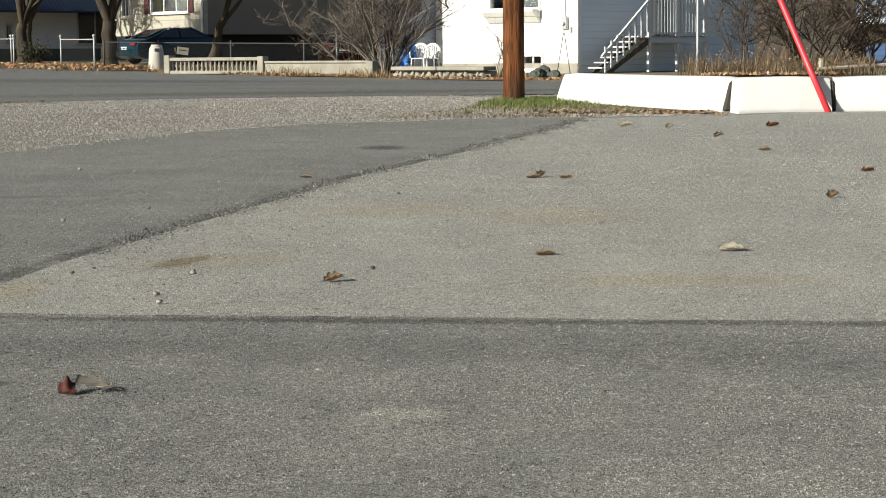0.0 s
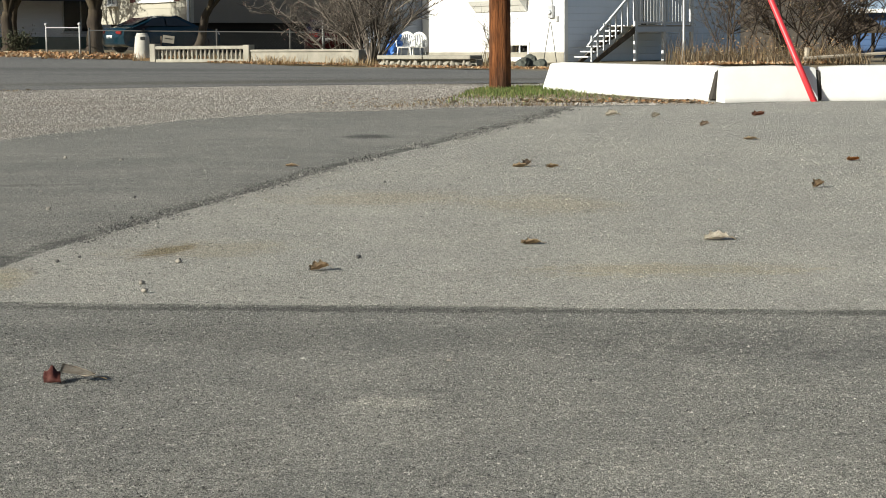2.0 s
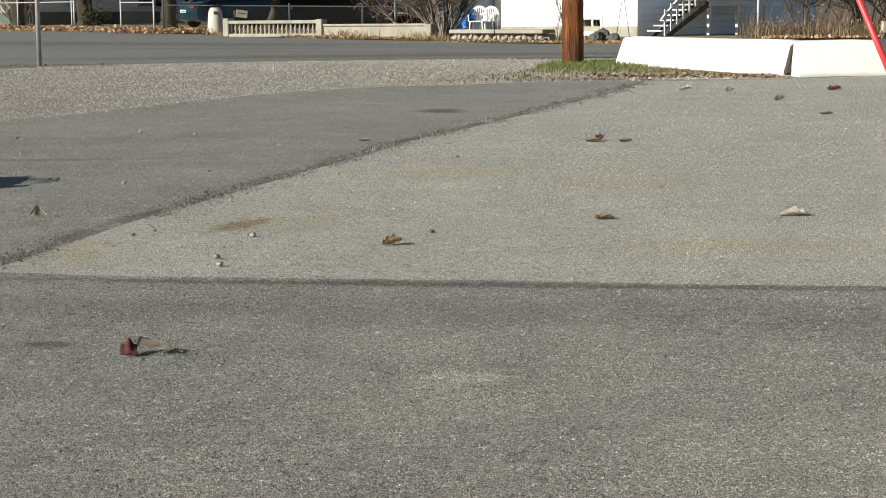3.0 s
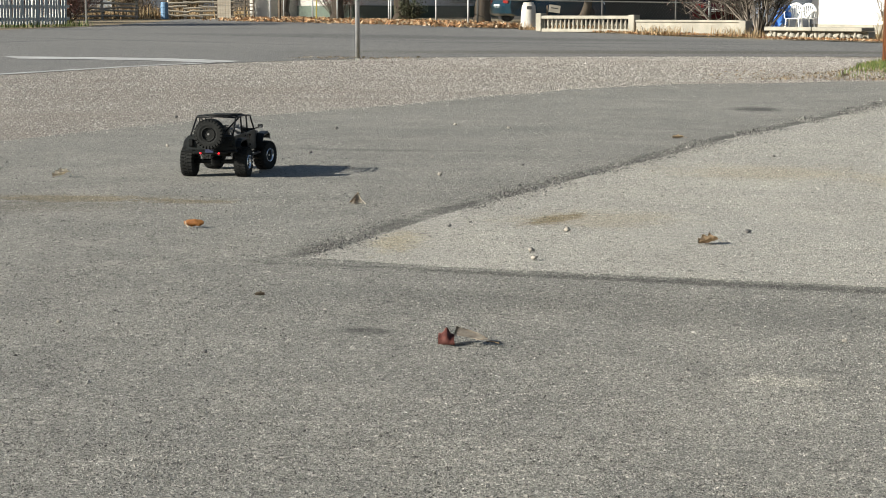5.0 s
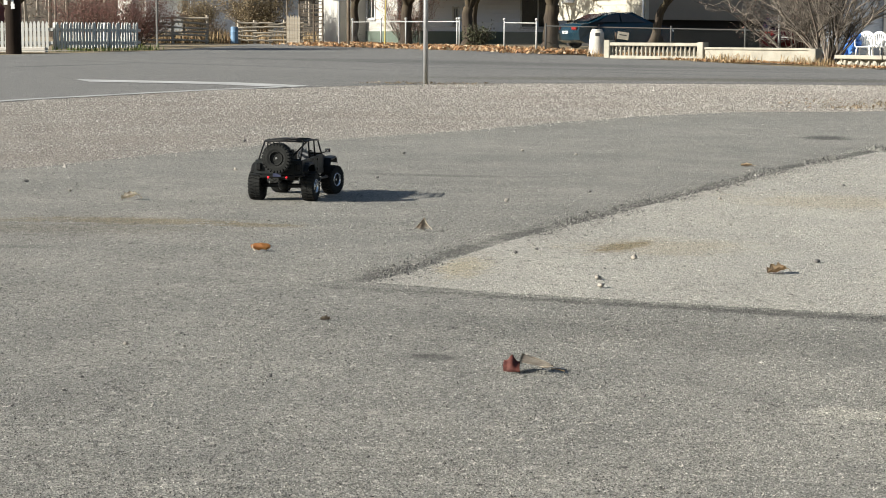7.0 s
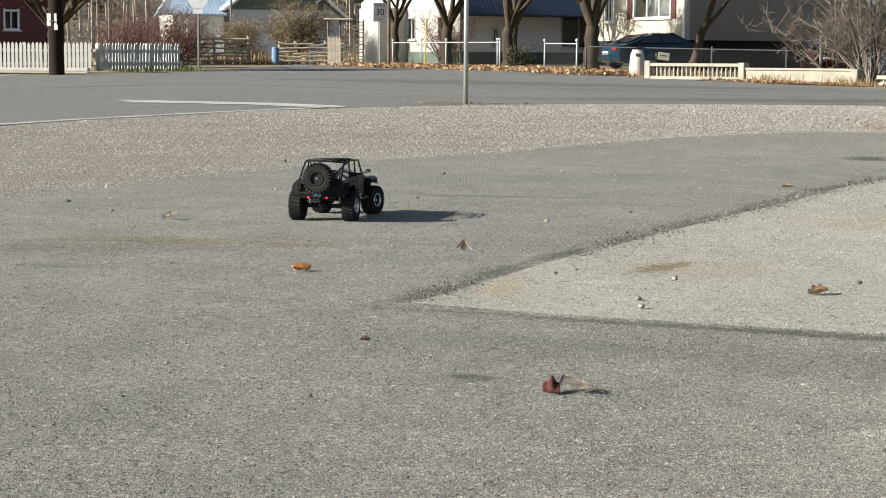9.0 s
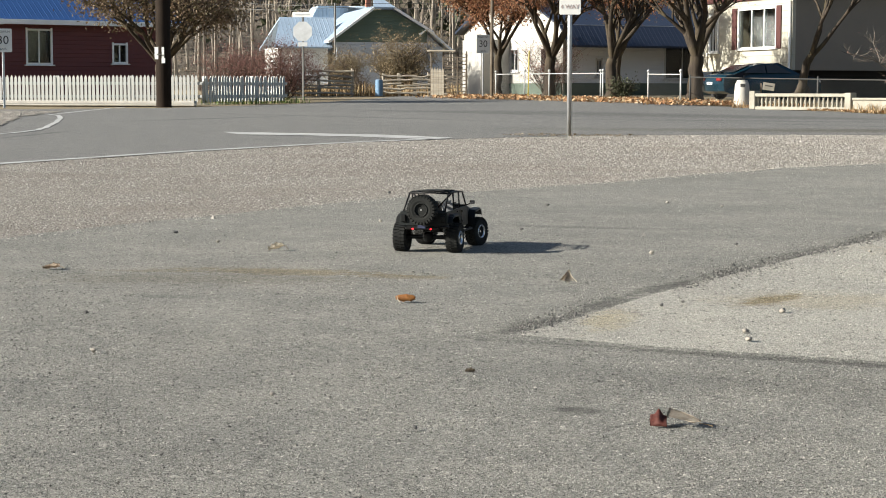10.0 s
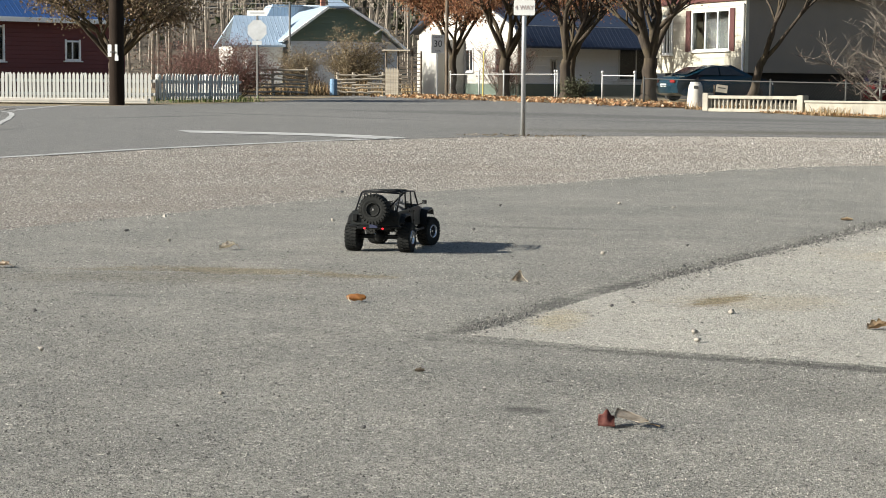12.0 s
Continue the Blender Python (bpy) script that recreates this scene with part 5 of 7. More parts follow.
P_PALE = plain("pale_pebble", (0.27, 0.245, 0.21), 0.85, 0, 0.15, 30, 0.3, 200)
P_DARK = plain("dark_pebble", (0.10, 0.095, 0.09), 0.85, 0, 0.2, 30, 0.3, 200)
for x, y, r in ((-1.35, 6.21, 0.013), (-0.67, 4.675, 0.012), (-0.70, 4.245, 0.011), (-0.67, 4.105, 0.011), (0.04, 3.17, 0.007), (-2.03, 3.44, 0.011), (-1.42, 3.06, 0.007), (-2.21, 6.74, 0.011), (-2.74, 7.71, 0.010), (-1.55, 8.85, 0.013), (-2.81, 7.30, 0.012), (-1.87, 9.04, 0.014), (-0.61, 6.54, 0.009), (1.22, 7.27, 0.010), (-3.03, 6.11, 0.010)):
    pebble(x, y, r, P_PALE, "pale rounded pebble lying on asphalt")
for x, y, r in ((-2.40, 4.04, 0.009), (-2.09, 7.07, 0.012), (-2.40, 8.61, 0.013), (-3.39, 6.45, 0.012), (-1.00, 4.69, 0.008), (-0.96, 4.79, 0.007), (-0.19, 4.74, 0.010), (-1.12, 6.67, 0.009), (-0.18, 7.28, 0.009), (-0.40, 2.84, 0.006), (-1.37, 3.21, 0.005), (0.28, 2.96, 0.005), (-3.52, 9.30, 0.013), (-0.67, 8.36, 0.010), (-1.05, 2.84, 0.006)):
    pebble(x, y, r, P_DARK, "dark angular pebble lying on asphalt")

# ---- houses ----
def siding(name, colour, step=0.20, axis="Z", vary=0.05):
    """Painted boards: a soft shadow line at each lap, streaks and dust."""
    n = Nodes(name)
    sep = n.add("ShaderNodeSeparateXYZ", Vector=n.coord.outputs["Object"])
    saw = n.math("FRACT", n.math("MULTIPLY", sep.outputs[axis], 1.0 / step))
    c = n.mix(n.noise(0.9, 5.0), scaled(colour, 1 - vary), scaled(colour, 1 + vary))
    c = n.mix(n.math("MULTIPLY", n.noise(9.0, 4.0, stretch=(1, 1, 0.08)), 0.16), c, scaled(colour, 0.6))
    n.bump(n.ramp(saw, [(0.0, 0.0), (0.12, 1.0), (1.0, 0.55)]), 0.7, 0.02)
    return n.done(c, 0.6)


def metal_roof(name, colour, step=0.23, axis="X"):
    n = Nodes(name)
    sep = n.add("ShaderNodeSeparateXYZ", Vector=n.coord.outputs["Object"])
    saw = n.math("FRACT", n.math("MULTIPLY", sep.outputs[axis], 1.0 / step))
    c = n.mix(n.noise(0.7, 5.0), scaled(colour, 0.88), scaled(colour, 1.1))
    c = n.mix(n.math("MULTIPLY", n.ramp(saw, [(0.0, 1.0), (0.14, 0.0), (0.86, 0.0), (1.0, 1.0)]), 0.35), c, scaled(colour, 0.5))
    n.bump(n.ramp(saw, [(0.0, 1.0), (0.1, 0.2), (0.9, 0.2), (1.0, 1.0)]), 0.8, 0.03)
    return n.done(c, 0.42, 0.2)


def glass():
    n = Nodes("window_glass")
    n.bsdf.inputs["Transmission Weight"].default_value = 1.0
    n.bsdf.inputs["IOR"].default_value = 1.45
    return n.done((0.85, 0.9, 0.9), 0.03)


M["glass"] = glass()
M["white_side"] = siding("white_siding", (0.60, 0.60, 0.57), 0.2)
M["white_stucco"] = plain("white_stucco", (0.70, 0.70, 0.69), 0.85, 0, 0.05, 2.0, 0.4, 50)
M["cream_side"] = siding("cream_siding", (0.36, 0.342, 0.283), 0.3)
M["maroon_side"] = siding("maroon_siding", (0.125, 0.028, 0.026), 0.18)
M["green_side"] = siding("green_siding", (0.08, 0.118, 0.09), 0.2)
M["grey_side"] = siding("pale_grey_siding", (0.44, 0.48, 0.54), 0.22)
M["blue_side"] = siding("blue_siding", (0.05, 0.10, 0.21), 0.25)
M["roof_blue"] = metal_roof("blue_metal_roof", (0.03, 0.095, 0.27))
M["roof_pale"] = metal_roof("pale_blue_metal_roof", (0.33, 0.42, 0.52))
# navy darkened in colour to stand for shade over the side roof
M["roof_navy"] = metal_roof("shade_navy_metal_roof", (0.02, 0.028, 0.05))
M["roof_dark"] = plain("dark_shingles", (0.07, 0.065, 0.06), 0.9, 0, 0.2, 3, 0.5, 30)
M["trim_white"] = plain("white_trim", (0.80, 0.80, 0.78), 0.5, 0, 0.04, 3)
M["trim_red"] = plain("dark_red_trim", (0.055, 0.012, 0.010), 0.6, 0, 0.1, 4)
M["skirt_dark"] = plain("dark_skirting", (0.012, 0.011, 0.010), 0.9, 0, 0.2, 3)
M["room_backing"] = plain("dim_room", (0.035, 0.035, 0.035), 0.9, 0, 0.3, 1.5)

SIDE = Vector((0.75, 0.66, 0)).normalized()
TURN = math.degrees(math.atan2(SIDE.y, SIDE.x))


def wall_panel(name, length, z0, z1, openings, mat, parent, place, thick=0.16):
    """A wall along local x, facing local -y, with holes through it."""
    xs = sorted({0.0, length, *[o[0] for o in openings], *[o[1] for o in openings]})
    zs = sorted({z0, z1, *[o[2] for o in openings], *[o[3] for o in openings]})
    bm = blank()
    V = {}

    def vert(i, j, k):
        if (i, j, k) not in V:
            V[i, j, k] = bm.verts.new((xs[i], thick * k, zs[j]))
        return V[i, j, k]

    def full(i, j):
        if not (0 <= i < len(xs) - 1 and 0 <= j < len(zs) - 1):
            return False
        mx, mz = (xs[i] + xs[i + 1]) / 2, (zs[j] + zs[j + 1]) / 2
        return not any(o[0] < mx < o[1] and o[2] < mz < o[3] for o in openings)

    for i in range(len(xs) - 1):
        for j in range(len(zs) - 1):
            if not full(i, j):
                continue
            for k in (0, 1):
                bm.faces.new([vert(i, j, k), vert(i + 1, j, k), vert(i + 1, j + 1, k), vert(i, j + 1, k)])
            for di, dj, p, q in ((-1, 0, (i, j), (i, j + 1)), (1, 0, (i + 1, j), (i + 1, j + 1)), (0, -1, (i, j), (i + 1, j)), (0, 1, (i, j + 1), (i + 1, j + 1))):
                if not full(i + di, j + dj):
                    bm.faces.new([vert(*p, 0), vert(*q, 0), vert(*q, 1), vert(*p, 1)])
    bmesh.ops.recalc_face_normals(bm, faces=bm.faces)
    return part(name, bm, mat, parent, at=place)


def window(parent, place, o, trim, bars=1, pane_label="dark reflecting glass"):
    x0, x1, z0, z1 = o
    w = new("window")
    w.parent = parent
    w.matrix_basis = place
    cx, cz, fw = (x0 + x1) / 2, (z0 + z1) / 2, 0.08
    bm = blank()
    for x in (x0 + fw / 2 - 0.04, x1 - fw / 2 + 0.04):
        box(bm, (fw, 0.10, z1 - z0 + 0.16), (x, 0.0, cz), 0.008)
    for z in (z0 + fw / 2 - 0.04, z1 - fw / 2 + 0.04):
        box(bm, (x1 - x0 - 0.0, 0.09, fw), (cx, 0.0, z), 0.008)
    for i in range(bars):
        box(bm, (0.05, 0.06, z1 - z0 - 0.06), (x0 + (x1 - x0) * (i + 1) / (bars + 1), 0.03, cz), 0.006)
    part("window_frame", bm, trim, w)
    bm = blank()
    box(bm, (x1 - x0 + 0.22, 0.14, 0.05), (cx, -0.05, z0 - 0.065), 0.01)
    part("window_sill", bm, trim, w)
    bm = blank()
    box(bm, (x1 - x0 - 0.06, 0.012, z1 - z0 - 0.06), (cx, 0.07, cz))
    p = part("pane", bm, M["glass"], w, pane_label)
    p.visible_shadow = False
    # added plane, coloured dark to stand for the unlit room
    bm = blank()
    box(bm, (x1 - x0 + 0.3, 0.02, z1 - z0 + 0.3), (cx, 0.6, cz))
    part("room_backing", bm, M["room_backing"], w, "dark plane painted as the dim room behind the glass")
    return w


def slab_roof(parent, a, b, c, d, mat, t=0.12, name="roof"):
    """A roof slope with four corners and thickness."""
    bm = blank()
    lo = [bm.verts.new(Vector(p)) for p in (a, b, c, d)]
    hi = [bm.verts.new(Vector(p) + Vector((0, 0, t))) for p in (a, b, c, d)]
    bm.faces.new(lo[::-1])
    bm.faces.new(hi)
    for i in range(4):
        j = (i + 1) % 4
        bm.faces.new((lo[i], lo[j], hi[j], hi[i]))
    bmesh.ops.recalc_face_normals(bm, faces=bm.faces)
    return part(name, bm, mat, parent)


def corner_house(cx, cy, z, lx, ly, top, label, front_mat, side_mat, front_open, side_open, trim, roof_mat, base=0.0, rise=2.2, eave=0.5, bars=1):
    """A house whose near corner is at (cx, cy): the lit front runs away to the left, the shaded side to the right."""
    h = thing("house", pose(cx, cy, z, 0, 0, TURN), label, "house")
    # front: plane x = 0, looking along -x; its own x runs along -y of the house
    front = Matrix.Translation((0, ly, 0)) @ Matrix.Rotation(-math.pi / 2, 4, "Z")
    fo = [(ly - b, ly - a, c, d) for a, b, c, d in front_open]
    f = wall_panel("front_wall", ly, base, top, fo, front_mat, h, front)
    side = Matrix.Translation((0.16, 0, 0))
    so = [(a - 0.16, b - 0.16, c, d) for a, b, c, d in side_open]
    wall_panel("side_wall", lx - 0.16, base, top, so, side_mat, h, side)
    wall_panel("back_wall", lx - 0.16, base, top, [], side_mat, h, Matrix.Translation((0.16, ly - 0.16, 0)))
    wall_panel("far_wall", ly - 0.32, base, top, [], side_mat, h, Matrix.Translation((lx - 0.16, 0.16, 0)) @ Matrix.Rotation(math.pi / 2, 4, "Z") @ Matrix.Translation((0, -0.16, 0)))
    for o in fo:
        window(h, front, o, trim, bars)
    for o in so:
        window(h, side, o, trim, bars)
    e = eave
    mid = ly / 2
    slab_roof(h, (-e, -e, top - 0.02), (lx + e, -e, top - 0.02), (lx + e, mid, top + rise), (-e, mid, top + rise), roof_mat)
    slab_roof(h, (lx + e, ly + e, top - 0.02), (-e, ly + e, top - 0.02), (-e, mid, top + rise), (lx + e, mid, top + rise), roof_mat)
    for x in (0.02, lx - 0.14):
        bm = blank()
        prism(bm, [(0.0, top), (ly, top), (mid, top + rise * 0.96)], 0.12)
        part("gable_wall", bm, front_mat, h, at=Matrix.Translation((x + 0.12, 0, 0)) @ Matrix.Rotation(math.pi / 2, 4, "Z"))
    bm = blank()
    box(bm, (lx + 2 * e, 0.03, 0.18), (lx / 2, -e - 0.02, top + 0.02), 0.004)
    part("fascia", bm, trim, h)
    return h


M["dull_white"] = plain("dull_white_stucco", (0.36, 0.35, 0.325), 0.8, 0, 0.08, 2, 0.3, 40)
# white house across the street
wh = corner_house(4.43, 57.0, -0.12, 9.0, 7.7, 3.9, "white stuccoed house with a box window and side stairs", M["white_stucco"], siding("bluish_white_siding", (0.60, 0.67, 0.77), 0.22, "Z", 0.04),
                  [(1.75, 4.15, 2.12, 3.4), (1.62, 2.55, 0.10, 0.58) ], [(3.6, 4.5, 1.05, 3.05)], M["trim_white"], M["roof_dark"], 0.0)
# added block whose dark blue-grey colour paints the shadow on this wall
bm = blank()
box(bm, (2.0, 0.75, 3.88), (-1.01, 7.32, 1.94), 0.01)
part("wing", bm, siding("shadow_blue_siding", (0.15, 0.175, 0.22)), wh, "narrow added wing, painted dark for a shadow on the white wall")
bm = blank()
box(bm, (0.8, 0.04, 0.9), (-1.1, 6.93, 2.55), 0.006)
part("wing_window", bm, M["room_backing"], wh, "dark narrow window")
bm = blank()
prism(bm, [(0, 0), (0.38, 0.38), (0.38, 0.46), (0, 0.46)], 2.5, (0, 0, 0))
part("window_box", bm, M["white_side"], wh, "sloping white box under the window", at=Matrix.Translation((-0.01, 1.7, 1.64)) @ Matrix.Scale(-1, 4, (1, 0, 0)))
bm = blank()
box(bm, (0.10, 0.26, 0.42), (-0.06, 0.55, 1.62), 0.02)
box(bm, (0.05, 0.10, 0.2), (-0.04, 0.30, 1.40), 0.02)
mt = part("meter_box", bm, M["galv"], wh, "grey electricity meter")
bm = blank()
lathe(bm, [(0.0, -0.20), (0.07, -0.19), (0.075, -0.11)], 16, "X", (0, 0.55, 1.62))
part("meter_dial", bm, M["lens"], mt)
bm = blank()
rod(bm, [(-0.03, 0.55, 1.85), (-0.03, 0.55, 4.0)], 0.025, 8)
part("conduit", bm, M["galv"], wh)
bm = blank()
box(bm, (0.02, 6.9, 0.35), (-0.012, 3.46, 0.14), 0.004)
part("foundation", bm, M["concrete"], wh, "bare concrete foundation strip")


def side_stairs():
    """White wooden stair along the shaded side, up to a railed landing."""
    s = thing("staircase", pose(4.43, 57.0, -0.12, 0, 0, TURN) @ pose(0.18, -1.25, 0), "white painted wooden outdoor stairs with railed landing", "stairs")
    # white paint greyed in colour to carry the house's shade on the stairs
    W = plain("shade_greyed_white", (0.50, 0.52, 0.54), 0.6, 0, 0.06, 3)
    n, run, rise, first = 7, 0.285, 0.165, -0.19
    for i in range(n):
        bm = blank()
        box(bm, (0.34, 0.62, 0.045), (first + 0.03 + i * run, 0.36, (i + 1) * rise), 0.006)
        part("tread", bm, W, s)
    for y in (0.03, 0.69):
        bm = blank()
        prism(bm, [(first - 0.17, 0.0), (first + 0.06, 0.02), (first + 0.03 + n * run, n * rise - 0.02), (first + 0.03 + n * run, n * rise - 0.26), (first + 0.28, 0.0)], 0.045, (0, y - 0.02, 0))
        part("stringer", bm, M["dark_wood"], s)
    x0, x1 = first, first + 0.03 + n * run
    for y in (0.03,):
        bm = blank()
        rod(bm, [(x0 - 0.16, y, 0.52), (x1, y, n * rise + 1.16)], 0.05, 4)
        part("handrail", bm, W, s)
        for i in range(n + 1):
            x = x0 + i * run
            bm = blank()
            zb = max(0.0, (i + 0.3) * rise)
            box(bm, (0.06, 0.05, 0.86), (x, y, zb + 0.36 + 0.025 * i), 0.006)
            part("baluster", bm, W, s)
    z = n * rise
    bm = blank()
    box(bm, (2.9, 1.3, 0.05), (x1 + 1.45, 0.65, z), 0.006)
    part("deck", bm, M["grey_wood"], s)
    bm = blank()
    box(bm, (2.9, 0.05, 0.18), (x1 + 1.45, -0.02, z - 0.12), 0.006)
    part("rim_board", bm, M["grey_side"], s, "grey rim board")
    for x in (x1 + 0.06, x1 + 1.45, x1 + 2.85):
        bm = blank()
        box(bm, (0.13, 0.11, z + 1.42), (x, 0.04, (z + 1.42) / 2), 0.01)
        part("newel_post", bm, W, s)
    for zz in (z + 1.34, z + 0.10):
        bm = blank()
        box(bm, (2.8, 0.06, 0.07), (x1 + 1.45, 0.04, zz), 0.008)
        part("rail", bm, W, s)
    for i in range(16):
        bm = blank()
        box(bm, (0.075, 0.035, 1.22), (x1 + 0.22 + i * 0.155, 0.04, z + 0.72), 0.004)
        part("baluster", bm, W, s)


side_stairs()

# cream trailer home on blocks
# the side's taupe is darkened to deepen the shade on that wall
ch = corner_house(-9.63, 72.0, 0.2, 14.0, 7.1, 4.35, "cream trailer home with a shade-darkened taupe side, raised over dark skirting", M["cream_side"], plain("shade_taupe_siding", (0.19, 0.165, 0.135), 0.7, 0, 0.08, 1.0, 0.2, 20),
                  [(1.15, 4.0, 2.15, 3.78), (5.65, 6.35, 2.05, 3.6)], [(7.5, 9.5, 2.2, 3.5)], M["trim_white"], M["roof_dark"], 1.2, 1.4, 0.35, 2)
for s, ln in ((0.95, 0.36), (4.32, 0.36)):
    bm = blank()
    box(bm, (0.05, 0.36, 1.75), (-0.03, s, 2.97), 0.01)
    part("shutter", bm, M["trim_red"], ch, "dark red shutter")
bm = blank()
box(bm, (0.06, 7.1, 0.34), (-0.05, 3.55, 4.3), 0.01)
part("fascia", bm, M["trim_red"], ch, "dark red fascia board")
for a, b in (((0.3, 0.5), (0.3, 6.6)), ((0.5, 0.6), (13.5, 0.6))):
    bm = blank()
    L = Vector((b[0] - a[0], b[1] - a[1], 0))
    box(bm, (max(0.1, abs(L.x)), max(0.1, abs(L.y)), 1.25), ((a[0] + b[0]) / 2, (a[1] + b[1]) / 2, 0.6), 0.01)
    part("skirting", bm, M["skirt_dark"], ch, "dark recessed skirting")
bm = blank()
rod(bm, [(-0.08, 0.08, 1.2), (-0.08, 0.08, 4.0)], 0.05, 8)
part("downpipe", bm, M["trim_white"], ch)

# white and grey house behind the trees
gh = corner_house(-21.85, 82.0, 0.25, 10.0, 12.0, 3.35, "white and pale grey house with a navy roof behind trees", M["dull_white"], siding("lavender_grey_siding", (0.62, 0.64, 0.69), 0.22, "Z", 0.04),
                  [(1.0, 2.4, 1.2, 2.4), (5.0, 6.0, 1.3, 2.4), (8.0, 9.4, 1.2, 2.4)], [(5.6, 7.6, 0.9, 2.6), (1.8, 2.1, 1.0, 1.8)], plain("grey_trim", (0.42, 0.42, 0.42)), M["roof_navy"], 0.0, 2.4, 0.4)
for sz, at in (((0.06, 11.9, 0.75), (-0.05, 6.0, 0.3)), ((9.9, 0.06, 0.75), (5.0, -0.05, 0.3))):
    bm = blank()
    box(bm, sz, at, 0.01)
    part("skirting", bm, plain("green_grey_skirting", (0.075, 0.10, 0.08), 0.85), gh, "dull green painted skirting")
bm = blank()
box(bm, (0.05, 0.95, 2.0), (-0.02, 10.6, 1.05), 0.01)
part("door", bm, M["trim_white"], gh, "plain white door")
slab_roof(gh, (-0.4, -1.5, 2.35), (10.4, -1.5, 2.35), (10.4, -0.42, 3.34), (-0.4, -0.42, 3.34), M["roof_navy"], 0.1, "side_roof")
bm = blank()
box(bm, (1.6, 2.4, 2.9), (-0.85, 7.2, 1.45), 0.02)
part("porch", bm, M["dull_white"], gh, "projecting white porch")


def gable_house():
    """Green-gabled white house with a lower wing and pale metal roofs."""
    h = thing("house", pose(-35.6, 95.0, 0.3, 0, 0, 32) @ pose(35.6, 0, 0), "white house with a green gable and pale metal roof", "house")
    bm = blank()
    prism(bm, [(-38.7, 0), (-33.4, 0), (-33.4, 3.0), (-38.7, 3.0)], 9.0)
    part("wall", bm, M["grey_side"], h)
    bm = blank()
    prism(bm, [(-38.7, 3.01), (-33.4, 3.01), (-33.4, 3.7), (-35.45, 4.85), (-36.55, 4.85), (-38.7, 3.35)], 0.3, (0, 0.004, 0))
    part("gable_wall", bm, M["green_side"], h, "dark green boarded gable")
    for ex, ez, px in ((-39.25, 2.95, -36.6), (-33.05, 3.5, -35.4)):
        slab_roof(h, (ex, -0.45, ez), (px, -0.45, 4.92), (px, 9.4, 4.92), (ex, 9.4, ez), M["roof_pale"])
    slab_roof(h, (-36.62, -0.5, 4.90), (-35.38, -0.5, 4.90), (-35.7, 1.4, 5.45), (-36.3, 1.4, 5.45), M["roof_pale"], 0.1, "clipped_gable")
    slab_roof(h, (-36.6, 0.9, 4.95), (-35.4, 0.9, 4.95), (-35.7, 9.4, 5.4), (-36.3, 9.4, 5.4), M["roof_pale"], 0.1, "ridge_cap")
    bm = blank()
    for (ex, ez, px) in ((-39.25, 2.97, -36.6), (-33.05, 3.52, -35.4)):
        rod(bm, [Vector((ex, -0.47, ez)), Vector((px, -0.47, 4.94))], 0.09, 4)
    part("bargeboard", bm, M["trim_white"], h)
    bm = blank()
    prism(bm, [(-33.38, 0), (-32.3, 0), (-32.3, 2.6), (-33.38, 3.55)], 4.0, (0, 0.3, 0))
    part("lean_to_wall", bm, M["grey_side"], h)
    slab_roof(h, (-33.5, -0.3, 3.72), (-31.95, -0.3, 2.48), (-31.95, 4.4, 2.48), (-33.5, 4.4, 3.72), M["roof_pale"], 0.1, "lean_to_roof")
    bm = blank()
    rod(bm, [(-33.9, -0.35, 3.45), (-33.45, -0.35, 3.78), (-31.95, -0.35, 2.52)], 0.08, 4)
    part("bargeboard", bm, M["trim_white"], h)
    bm = blank()
    prism(bm, [(-41.9, 0), (-39.02, 0), (-39.02, 2.75), (-41.9, 2.75)], 6.0, (0, 1.0, 0))
    part("wing_wall", bm, M["white_side"], h)
    slab_roof(h, (-42.2, 0.6, 2.65), (-38.9, 0.6, 2.65), (-38.0, 4.0, 4.45), (-41.4, 4.0, 4.45), M["roof_pale"], 0.1, "wing_roof")
    slab_roof(h, (-38.9, 7.4, 2.65), (-42.2, 7.4, 2.65), (-41.4, 4.0, 4.45), (-38.0, 4.0, 4.45), M["roof_pale"], 0.1, "wing_roof")
    bm = blank()
    box(bm, (0.28, 0.28, 1.0), (-36.3, 3.0, 5.3), 0.02)
    part("chimney", bm, plain("brick_red", (0.30, 0.12, 0.08), 0.9), h, "small brick chimney")
    bm = blank()
    prism(bm, [(-39.0, 4.0), (-34.6, 4.0), (-35.4, 5.5), (-38.2, 5.5)], 3.0, (0, 9.5, 0))
    part("rear_roof", bm, M["roof_pale"], h)
    for x in (-40.6, -34.0):
        window(h, Matrix.Translation((0, -0.06 if x > -39 else 0.94, 0)), (x - 0.5, x + 0.5, 1.2, 2.3), M["trim_white"])


gable_house()


